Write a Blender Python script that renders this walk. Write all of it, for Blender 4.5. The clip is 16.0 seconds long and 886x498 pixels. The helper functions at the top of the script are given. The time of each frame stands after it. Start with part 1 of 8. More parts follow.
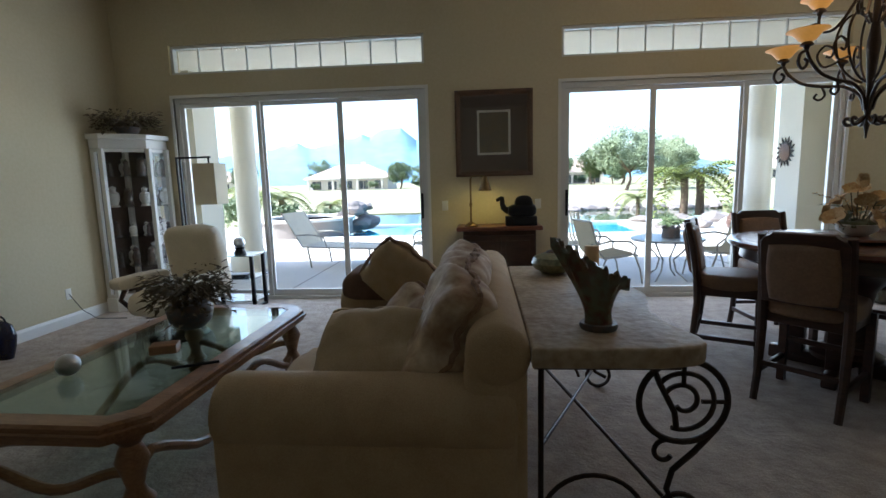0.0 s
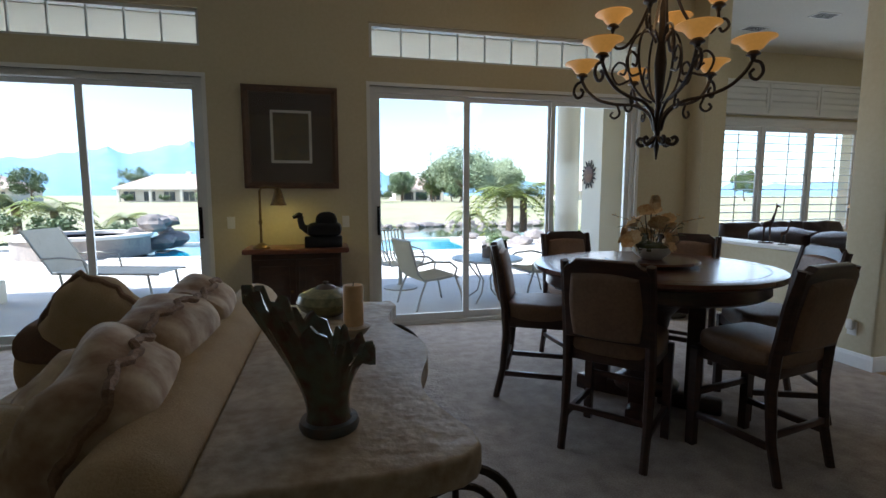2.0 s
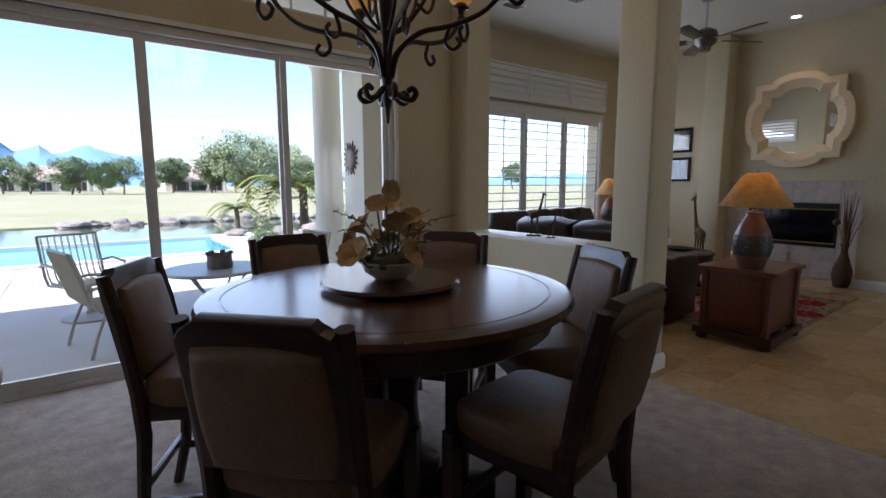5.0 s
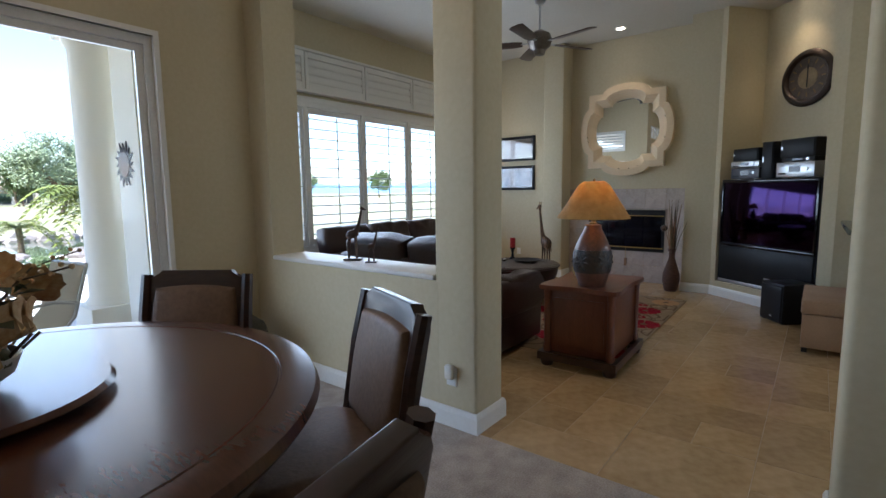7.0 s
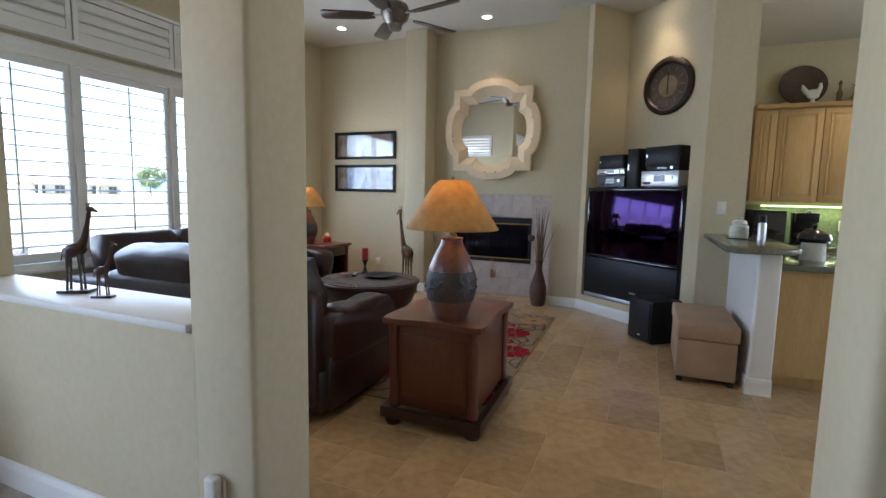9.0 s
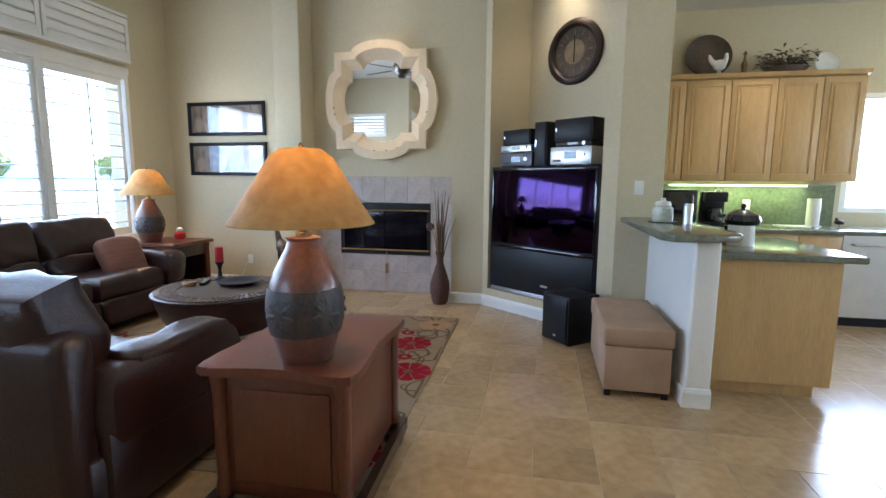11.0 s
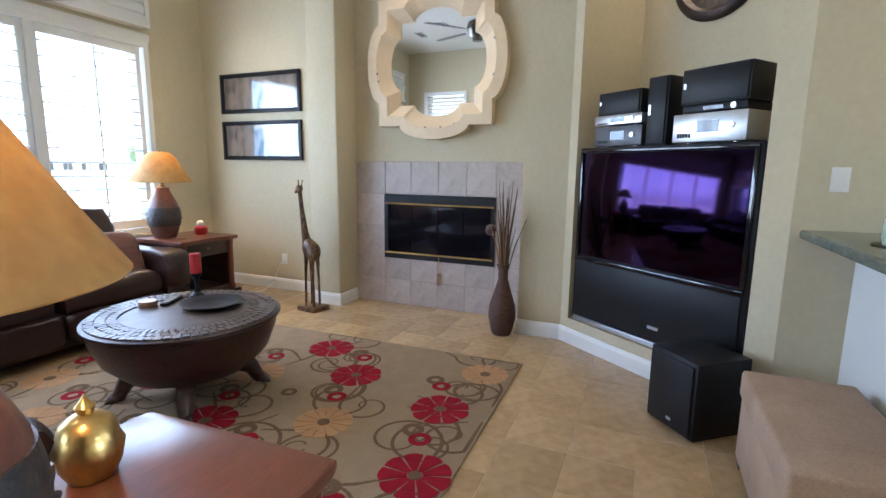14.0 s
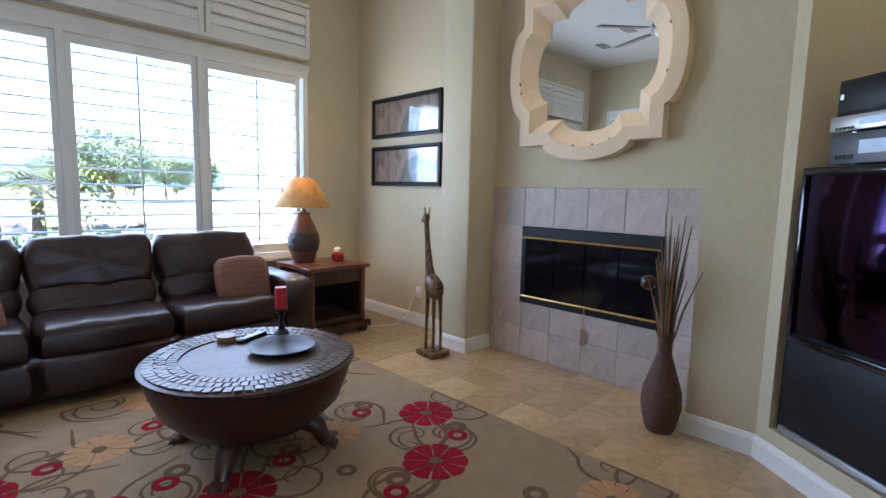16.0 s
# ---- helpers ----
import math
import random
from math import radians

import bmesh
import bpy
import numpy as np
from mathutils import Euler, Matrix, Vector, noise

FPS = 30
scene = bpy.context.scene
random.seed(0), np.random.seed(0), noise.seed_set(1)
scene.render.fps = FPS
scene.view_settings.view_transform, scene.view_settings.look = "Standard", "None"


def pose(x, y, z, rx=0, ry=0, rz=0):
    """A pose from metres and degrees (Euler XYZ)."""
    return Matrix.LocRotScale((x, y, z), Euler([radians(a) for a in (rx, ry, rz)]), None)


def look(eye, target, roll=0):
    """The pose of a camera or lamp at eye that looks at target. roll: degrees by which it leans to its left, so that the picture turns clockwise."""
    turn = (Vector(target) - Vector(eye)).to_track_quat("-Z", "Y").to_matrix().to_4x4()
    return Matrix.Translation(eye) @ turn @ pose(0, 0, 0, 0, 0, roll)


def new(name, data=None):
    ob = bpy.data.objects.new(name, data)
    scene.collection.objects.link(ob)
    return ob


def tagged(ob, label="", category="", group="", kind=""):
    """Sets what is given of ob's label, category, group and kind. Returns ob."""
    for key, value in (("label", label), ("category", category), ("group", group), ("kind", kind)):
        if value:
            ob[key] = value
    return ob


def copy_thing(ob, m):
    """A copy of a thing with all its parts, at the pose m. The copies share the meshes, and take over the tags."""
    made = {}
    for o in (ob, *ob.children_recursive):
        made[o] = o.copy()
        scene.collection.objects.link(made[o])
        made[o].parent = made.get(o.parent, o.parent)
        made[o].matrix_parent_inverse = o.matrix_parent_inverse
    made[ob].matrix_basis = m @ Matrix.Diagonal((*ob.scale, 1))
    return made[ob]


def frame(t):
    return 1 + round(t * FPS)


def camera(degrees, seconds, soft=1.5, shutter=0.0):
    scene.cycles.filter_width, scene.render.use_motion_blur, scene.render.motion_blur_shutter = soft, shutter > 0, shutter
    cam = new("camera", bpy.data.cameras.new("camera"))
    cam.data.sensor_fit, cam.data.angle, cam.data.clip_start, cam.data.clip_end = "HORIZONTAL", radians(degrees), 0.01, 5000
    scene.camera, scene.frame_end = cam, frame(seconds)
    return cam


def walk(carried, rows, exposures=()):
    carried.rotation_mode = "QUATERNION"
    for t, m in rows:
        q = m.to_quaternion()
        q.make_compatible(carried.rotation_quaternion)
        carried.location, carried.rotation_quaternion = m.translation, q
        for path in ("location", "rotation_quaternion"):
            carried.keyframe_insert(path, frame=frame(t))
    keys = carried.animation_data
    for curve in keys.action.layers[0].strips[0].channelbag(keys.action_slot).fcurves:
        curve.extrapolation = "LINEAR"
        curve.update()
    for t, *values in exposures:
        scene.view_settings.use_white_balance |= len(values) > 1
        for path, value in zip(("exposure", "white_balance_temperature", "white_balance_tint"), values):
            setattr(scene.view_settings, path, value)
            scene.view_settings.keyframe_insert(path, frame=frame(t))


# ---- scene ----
# ---- camera and its walk ----
cam = camera(84.8, 16.0)
# seconds, x, y, z, yaw, pitch, roll
PATH = [
    (0.0, -0.017, 0.044, 1.411, 4.61, -8.00, 1.52),
    (0.5, 0.066, 0.222, 1.399, 0.14, -7.58, 1.05),
    (1.0, 0.170, 0.400, 1.390, -4.25, -6.96, 0.39),
    (1.5, 0.316, 0.587, 1.386, -8.93, -6.64, 0.22),
    (2.0, 0.444, 0.769, 1.390, -13.33, -6.40, -0.02),
    (2.5, 0.571, 0.963, 1.393, -17.42, -6.51, -0.47),
    (3.0, 0.731, 1.134, 1.390, -21.58, -6.74, -0.55),
    (3.5, 0.935, 1.303, 1.388, -25.52, -7.12, -0.26),
    (6.0, 1.865, 1.995, 1.361, -44.77, -7.33, 0.40),
    (6.5, 2.112, 2.053, 1.379, -48.73, -7.06, 0.67),
    (7.0, 2.382, 2.105, 1.393, -52.29, -6.76, 0.68),
    (7.5, 2.633, 2.187, 1.394, -55.84, -6.50, 0.23),
    (8.0, 2.889, 2.276, 1.381, -59.84, -6.29, -0.09),
    (8.5, 3.160, 2.346, 1.370, -63.74, -6.17, -0.42),
    (9.0, 3.407, 2.425, 1.369, -67.06, -6.29, -1.13),
    (9.5, 3.636, 2.486, 1.367, -70.25, -6.46, -1.47),
    (10.0, 3.869, 2.532, 1.356, -73.58, -6.69, -1.20),
    (12.5, 5.016, 2.601, 1.327, -81.25, -9.12, 0.11),
    (13.0, 5.258, 2.602, 1.329, -77.96, -9.26, -0.23),
    (13.5, 5.488, 2.593, 1.328, -72.76, -9.18, -0.25),
    (14.0, 5.762, 2.617, 1.327, -66.98, -9.28, -0.75),
    (14.5, 6.040, 2.610, 1.334, -60.97, -8.92, -0.94),
    (15.0, 6.296, 2.562, 1.352, -54.97, -8.19, -1.03),
    (15.5, 6.490, 2.586, 1.348, -49.70, -7.47, -1.09),
    (16.0, 6.682, 2.639, 1.339, -44.43, -6.55, -1.28),
]
# seconds, stops, kelvin, tint
EXPOSURES = [(0.0, 1.8, 5450, 8), (1.5, 1.6, 5450, 8), (3.5, 1.0, 5550, 13), (6.0, 1.45, 5500, 18), (7.0, 1.75, 5400, 11), (8.0, 2.05, 5350, 11), (9.0, 2.25, 5350, 12), (10.0, 2.75, 5200, 10), (12.5, 2.85, 5100, 11), (14.0, 3.05, 5150, 12), (15.0, 2.9, 5050, 12), (16.0, 2.65, 5050, 14)]
walk(cam, [(t, pose(x, y, z, 90 + pitch, roll, yaw)) for t, x, y, z, yaw, pitch, roll in PATH], EXPOSURES)

# ---- world, sun, large lights ----
SUN_FROM = Vector((-0.75, -0.16, 0.80)).normalized()
world = bpy.data.worlds.new("sky")
scene.world = world
world.use_nodes = True
wn = world.node_tree.nodes
sky = wn.new("ShaderNodeTexSky")
sky.sky_type = "NISHITA"
sky.sun_disc = False
sky.sun_elevation = math.asin(SUN_FROM.z)
sky.sun_rotation = math.atan2(SUN_FROM.x, SUN_FROM.y)
world.node_tree.links.new(sky.outputs[0], wn["Background"].inputs[0])
wn["Background"].inputs[1].default_value = 0.15
sun = new("sun", bpy.data.lights.new("sun", "SUN"))
sun.data.energy, sun.data.angle, sun.data.color = 5.0, radians(0.5), (1.0, 0.95, 0.87)
sun.matrix_world = look(SUN_FROM * 40, (0, 0, 0))


def window_light(name, eye, target, w, h, watts, color=(0.9, 0.95, 1.0)):
    la = bpy.data.lights.new(name, "AREA")
    la.shape, la.size, la.size_y, la.energy, la.color = "RECTANGLE", w, h, watts, color
    ob = new(name, la)
    ob.matrix_world = look(eye, target)
    return ob


window_light("window_light_slider_1", (-2.11, 6.02, 1.3), (-2.11, 0, 1.0), 2.9, 2.3, 13)
window_light("window_light_slider_2", (2.38, 6.02, 1.3), (2.38, 0, 1.0), 2.9, 2.3, 13)
window_light("window_light_shutters", (7.25, 7.19, 1.6), (7.25, 0, 1.2), 3.7, 1.6, 14)
window_light("window_light_kitchen", (10.29, -1.20, 1.65), (0, -1.20, 1.3), 1.5, 1.1, 18)
window_light("window_light_rear_1", (7.2, -4.12, 1.6), (7.2, 5, 1.5), 3.0, 1.8, 11)


# ---- materials ----
def mat(name, color, rough=0.5, metal=0.0, color2=None, scale=6.0, fine=60.0, amount=1.0, bump=0.0, bump_scale=80.0, spread=0.0, stretch=None, spec=None, coat=0.0):
    """A surface with broad and fine variation between two colours, fine relief, and a little change from piece to piece."""
    m = bpy.data.materials.new(name)
    m.use_nodes = True
    nt = m.node_tree
    n, l = nt.nodes, nt.links
    b = n["Principled BSDF"]
    b.inputs["Roughness"].default_value, b.inputs["Metallic"].default_value = rough, metal
    if spec is not None:
        b.inputs["Specular IOR Level"].default_value = spec
    if coat:
        b.inputs["Coat Weight"].default_value, b.inputs["Coat Roughness"].default_value = coat, 0.12
    tc = n.new("ShaderNodeTexCoord")
    src = tc.outputs["Object"]
    if stretch:
        mp = n.new("ShaderNodeMapping")
        mp.inputs["Scale"].default_value = stretch
        l.new(src, mp.inputs[0])
        src = mp.outputs[0]
    color2 = color2 or tuple(c * 0.8 for c in color)
    broad, grain = n.new("ShaderNodeTexNoise"), n.new("ShaderNodeTexNoise")
    broad.inputs["Scale"].default_value, grain.inputs["Scale"].default_value = scale, fine
    broad.inputs["Detail"].default_value, grain.inputs["Detail"].default_value = 4, 3
    for t in (broad, grain):
        l.new(src, t.inputs["Vector"])
    add = n.new("ShaderNodeMath")
    add.operation = "ADD"
    l.new(broad.outputs[0], add.inputs[0])
    l.new(grain.outputs[0], add.inputs[1])
    rng = n.new("ShaderNodeMapRange")
    rng.inputs[1].default_value, rng.inputs[2].default_value = 0.7, 1.3
    rng.inputs[3].default_value, rng.inputs[4].default_value = 0.5 - 0.5 * amount, 0.5 + 0.5 * amount
    l.new(add.outputs[0], rng.inputs[0])
    mix = n.new("ShaderNodeMix")
    mix.data_type = "RGBA"
    mix.inputs[6].default_value, mix.inputs[7].default_value = (*color, 1), (*color2, 1)
    l.new(rng.outputs[0], mix.inputs[0])
    out = mix.outputs[2]
    if spread:
        info, hsv, r2 = n.new("ShaderNodeObjectInfo"), n.new("ShaderNodeHueSaturation"), n.new("ShaderNodeMapRange")
        r2.inputs[3].default_value, r2.inputs[4].default_value = 1 - spread, 1 + spread
        l.new(info.outputs["Random"], r2.inputs[0])
        l.new(r2.outputs[0], hsv.inputs["Value"])
        l.new(out, hsv.inputs["Color"])
        out = hsv.outputs[0]
    l.new(out, b.inputs["Base Color"])
    if bump:
        bt, bn = n.new("ShaderNodeTexNoise"), n.new("ShaderNodeBump")
        bt.inputs["Scale"].default_value, bt.inputs["Detail"].default_value = bump_scale, 4
        bn.inputs["Strength"].default_value, bn.inputs["Distance"].default_value = bump, 0.01
        l.new(src, bt.inputs["Vector"])
        l.new(bt.outputs[0], bn.inputs["Height"])
        l.new(bn.outputs[0], b.inputs["Normal"])
    return m


def glow(name, color, strength, base=(0.8, 0.8, 0.8)):
    m = mat(name, base, 0.6)
    b = m.node_tree.nodes["Principled BSDF"]
    b.inputs["Emission Color"].default_value, b.inputs["Emission Strength"].default_value = (*color, 1), strength
    return m


def glass_mat(name, tint=(1, 1, 1), rough=0.0, gloss=0.03):
    m = bpy.data.materials.new(name)
    m.use_nodes = True
    n, l = m.node_tree.nodes, m.node_tree.links
    n.remove(n["Principled BSDF"])
    t, g, x, f = n.new("ShaderNodeBsdfTransparent"), n.new("ShaderNodeBsdfGlossy"), n.new("ShaderNodeMixShader"), n.new("ShaderNodeLayerWeight")
    t.inputs[0].default_value, g.inputs["Roughness"].default_value = (*tint, 1), rough
    pw, ma = n.new("ShaderNodeMath"), n.new("ShaderNodeMath")
    pw.operation, ma.operation = "POWER", "MULTIPLY_ADD"
    pw.inputs[1].default_value, ma.inputs[1].default_value, ma.inputs[2].default_value = 5.0, 0.9, gloss
    l.new(f.outputs["Facing"], pw.inputs[0])
    l.new(pw.outputs[0], ma.inputs[0])
    l.new(ma.outputs[0], x.inputs[0])
    l.new(t.outputs[0], x.inputs[1])
    l.new(g.outputs[0], x.inputs[2])
    l.new(x.outputs[0], n["Material Output"].inputs[0])
    return m


M_WALL = mat("wall_paint", (0.58, 0.51, 0.345), 0.75, color2=(0.53, 0.46, 0.30), scale=1.2, fine=30, bump=0.12, bump_scale=45)
M_CEIL = mat("ceiling_paint", (0.66, 0.63, 0.55), 0.85, color2=(0.60, 0.57, 0.49), scale=1, fine=40, bump=0.2, bump_scale=60)
M_TRIM = mat("white_trim", (0.80, 0.79, 0.75), 0.4, color2=(0.74, 0.73, 0.69), scale=3, fine=60)
M_CARPET = mat("carpet", (0.50, 0.44, 0.395), 0.95, color2=(0.29, 0.25, 0.22), scale=9, fine=120, bump=1.0, bump_scale=26, spec=0.1)
M_TILE = mat("travertine", (0.50, 0.355, 0.195), 0.22, color2=(0.35, 0.235, 0.115), scale=2.6, fine=16, bump=0.05, bump_scale=30, spread=0.13)
M_GROUT = mat("grout", (0.50, 0.385, 0.25), 0.9, scale=8, fine=80)
M_ALU = mat("white_metal_frame", (0.72, 0.72, 0.70), 0.4, color2=(0.64, 0.64, 0.62), scale=4, fine=60)
M_GLASS = glass_mat("window_glass")
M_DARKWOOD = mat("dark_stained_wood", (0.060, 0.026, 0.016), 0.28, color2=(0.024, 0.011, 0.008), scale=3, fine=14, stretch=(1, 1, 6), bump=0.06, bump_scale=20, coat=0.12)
M_TABLEWOOD = mat("polished_cherry_wood", (0.105, 0.037, 0.021), 0.24, color2=(0.072, 0.026, 0.016), scale=2.2, fine=26, stretch=(5, 1, 1), coat=0.15)
M_CHERRY = mat("cherry_wood", (0.16, 0.050, 0.024), 0.33, color2=(0.10, 0.031, 0.015), scale=2.5, fine=30, stretch=(6, 1, 1), coat=0.06)
M_OAK = mat("maple_cabinet_wood", (0.56, 0.38, 0.165), 0.38, color2=(0.46, 0.30, 0.12), scale=2.2, fine=18, stretch=(5, 5, 0.7))
M_PINE = mat("carved_light_wood", (0.34, 0.18, 0.085), 0.35, color2=(0.18, 0.09, 0.042), scale=3, fine=20, stretch=(1, 5, 5), bump=0.05)
M_MIRRORWOOD = mat("pale_knotty_wood", (0.74, 0.60, 0.40), 0.55, color2=(0.67, 0.52, 0.33), scale=3, fine=16, stretch=(1, 1, 5), amount=0.8)
M_IRON = mat("wrought_iron", (0.030, 0.022, 0.018), 0.45, 0.6, color2=(0.055, 0.035, 0.025), scale=12, fine=80, bump=0.25, bump_scale=60)
M_BLACK = mat("black_plastic", (0.008, 0.008, 0.010), 0.42, color2=(0.014, 0.014, 0.016), scale=6, fine=90, spec=0.25)
M_GLOSSBLACK = mat("gloss_black", (0.004, 0.004, 0.006), 0.06, color2=(0.006, 0.005, 0.010), scale=6, fine=90, coat=0.6)
M_SILVER = mat("silver_metal", (0.62, 0.63, 0.65), 0.28, 0.85, color2=(0.54, 0.55, 0.57), scale=6, fine=90)
M_BRASS = mat("brass", (0.66, 0.46, 0.16), 0.28, 1.0, color2=(0.5, 0.33, 0.1), scale=10, fine=60)
M_OLDBRASS = mat("aged_brass", (0.25, 0.17, 0.07), 0.4, 0.9, color2=(0.12, 0.08, 0.04), scale=14, fine=70)
M_LEATHER = mat("brown_leather", (0.030, 0.012, 0.010), 0.30, color2=(0.014, 0.006, 0.006), scale=5, fine=40, bump=0.25, bump_scale=120)
M_SOFA = mat("beige_chenille", (0.52, 0.385, 0.23), 0.9, color2=(0.42, 0.30, 0.17), scale=8, fine=150, bump=0.3, bump_scale=200)
M_CUSHION = mat("cream_brown_velvet", (0.60, 0.48, 0.33), 0.8, color2=(0.28, 0.17, 0.10), scale=5, fine=14, amount=1.2, bump=0.35, bump_scale=25)
M_GOLDPILLOW = mat("gold_fabric", (0.54, 0.42, 0.27), 0.85, color2=(0.44, 0.33, 0.19), scale=12, fine=180, bump=0.3, bump_scale=220)
M_BROWNFAB = mat("brown_fabric", (0.20, 0.12, 0.08), 0.9, color2=(0.13, 0.075, 0.05), scale=10, fine=140, bump=0.3, bump_scale=160)
M_FRINGE = mat("velvet_fringe", (0.34, 0.22, 0.14), 0.9, color2=(0.20, 0.12, 0.075), scale=20, fine=120, bump=0.6, bump_scale=90)
M_CHAIRFAB = mat("tan_leather_upholstery", (0.24, 0.145, 0.085), 0.5, color2=(0.17, 0.10, 0.058), scale=6, fine=60, bump=0.15, bump_scale=90)
M_WHITEFAB = mat("cream_leather", (0.66, 0.60, 0.47), 0.55, color2=(0.58, 0.52, 0.40), scale=6, fine=60, bump=0.15, bump_scale=90)
M_STONE = mat("cream_travertine_slab", (0.50, 0.40, 0.28), 0.55, color2=(0.30, 0.215, 0.135), scale=5, fine=28, amount=1.2, bump=0.6, bump_scale=22)
M_CERAMIC = mat("green_brown_glaze", (0.11, 0.125, 0.085), 0.2, color2=(0.10, 0.045, 0.03), scale=7, fine=30, amount=1.4, bump=0.25, bump_scale=40, coat=0.5)
M_POT = mat("earthenware_glaze", (0.14, 0.085, 0.06), 0.42, color2=(0.07, 0.08, 0.085), scale=5, fine=30, amount=1.3, bump=0.3, bump_scale=40)
M_WAX = mat("cream_wax", (0.75, 0.52, 0.28), 0.5, color2=(0.66, 0.43, 0.22), scale=6, fine=40)
M_RED = mat("red_wax", (0.45, 0.02, 0.02), 0.4, color2=(0.35, 0.012, 0.015), scale=8, fine=50)
M_SLATE = mat("fireplace_tile", (0.52, 0.45, 0.40), 0.42, color2=(0.40, 0.33, 0.29), scale=6, fine=34, bump=0.1, bump_scale=40, spread=0.10)
M_GRANITE = mat("green_granite", (0.20, 0.21, 0.165), 0.16, color2=(0.10, 0.11, 0.08), scale=14, fine=90)
M_SUEDE = mat("tan_suede", (0.44, 0.31, 0.21), 0.9, color2=(0.31, 0.21, 0.14), scale=4, fine=120, bump=0.2, bump_scale=160)
M_LEAF = mat("dark_leaf", (0.055, 0.085, 0.030), 0.5, color2=(0.10, 0.09, 0.04), scale=20, fine=90)
M_DRYLEAF = mat("dried_leaf", (0.16, 0.11, 0.06), 0.7, color2=(0.08, 0.07, 0.04), scale=20, fine=90)
M_PETAL = mat("gold_petal", (0.66, 0.50, 0.26), 0.7, color2=(0.48, 0.26, 0.09), scale=18, fine=80)
M_WHITECER = mat("white_ceramic", (0.74, 0.72, 0.66), 0.3, color2=(0.62, 0.60, 0.54), scale=8, fine=60)
M_MIRROR = mat("mirror_silver", (0.92, 0.93, 0.93), 0.015, 1.0, color2=(0.90, 0.91, 0.91))
M_CLOCKFACE = mat("bronze_clock_face", (0.10, 0.07, 0.045), 0.45, 0.3, color2=(0.05, 0.035, 0.025), scale=8, fine=40)
M_PATIO = mat("patio_concrete", (0.62, 0.58, 0.52), 0.85, color2=(0.54, 0.50, 0.44), scale=1.5, fine=30, bump=0.2, bump_scale=40)
M_STUCCO = mat("exterior_stucco", (0.80, 0.75, 0.63), 0.9, color2=(0.74, 0.69, 0.57), scale=2, fine=60, bump=0.4, bump_scale=70)
# ---- building helpers ----
def finish(name, bm, material, smooth=True):
    bmesh.ops.recalc_face_normals(bm, faces=bm.faces[:])
    me = bpy.data.meshes.new(name)
    bm.to_mesh(me)
    bm.free()
    me.materials.append(material)
    if smooth and me.polygons:
        me.shade_smooth()
        me.set_sharp_from_angle(angle=radians(38))
    return me


def thing(name, label, category, at=None, group="", kind=""):
    ob = new(name)
    ob.empty_display_size = 0.1
    ob.matrix_world = at or pose(0, 0, 0)
    return tagged(ob, label, category, group, kind)


def part(name, bm, material, parent, label="", m=None, smooth=True):
    ob = new(name, finish(name, bm, material, smooth))
    ob.parent = parent
    if m is not None:
        ob.matrix_basis = m
    return tagged(ob, label)


def single(name, bm, material, label, category="", at=None, group="", kind="", smooth=True):
    ob = new(name, finish(name, bm, material, smooth))
    if at is not None:
        ob.matrix_world = at
    return tagged(ob, label, category, group, kind)


def piece(name, me, parent, m):
    ob = new(name, me)
    ob.parent = parent
    ob.matrix_basis = m
    return ob


def box(x0, x1, y0, y1, z0, z1, bevel=0.0, bm=None, seg=2, m=None):
    bm = bm or bmesh.new()
    c = ((x0 + x1) / 2, (y0 + y1) / 2, (z0 + z1) / 2)
    mm = Matrix.Translation(c) @ Matrix.Diagonal((abs(x1 - x0), abs(y1 - y0), abs(z1 - z0), 1))
    vs = bmesh.ops.create_cube(bm, size=1, matrix=mm)["verts"]
    if bevel:
        es = list({e for v in vs for e in v.link_edges})
        r = bmesh.ops.bevel(bm, geom=es, offset=bevel, segments=seg, profile=0.5, affect="EDGES")
        vs = list({v for f in r["faces"] for v in f.verts} | {v for v in vs if v.is_valid})
    if m is not None:
        bmesh.ops.transform(bm, matrix=m, verts=vs)
    return bm


def lathe(profile, n=28, bm=None, m=None, sx=1.0, sy=1.0):
    bm = bm or bmesh.new()
    m = m or Matrix()
    rings = []
    for r, z in profile:
        if r < 1e-4:
            rings.append([bm.verts.new(m @ Vector((0, 0, z)))])
        else:
            rings.append([bm.verts.new(m @ Vector((sx * r * math.cos(2 * math.pi * k / n), sy * r * math.sin(2 * math.pi * k / n), z))) for k in range(n)])
    for a, b in zip(rings, rings[1:]):
        for k in range(n):
            j = (k + 1) % n
            q = [a[k % len(a)], a[j % len(a)], b[j % len(b)], b[k % len(b)]]
            q = list(dict.fromkeys(q))
            if len(q) > 2:
                bm.faces.new(q)
    for ring, rev in ((rings[0], True), (rings[-1], False)):
        if len(ring) > 2 and profile[0] != profile[-1]:
            bm.faces.new(ring[::-1] if rev else ring)
    return bm


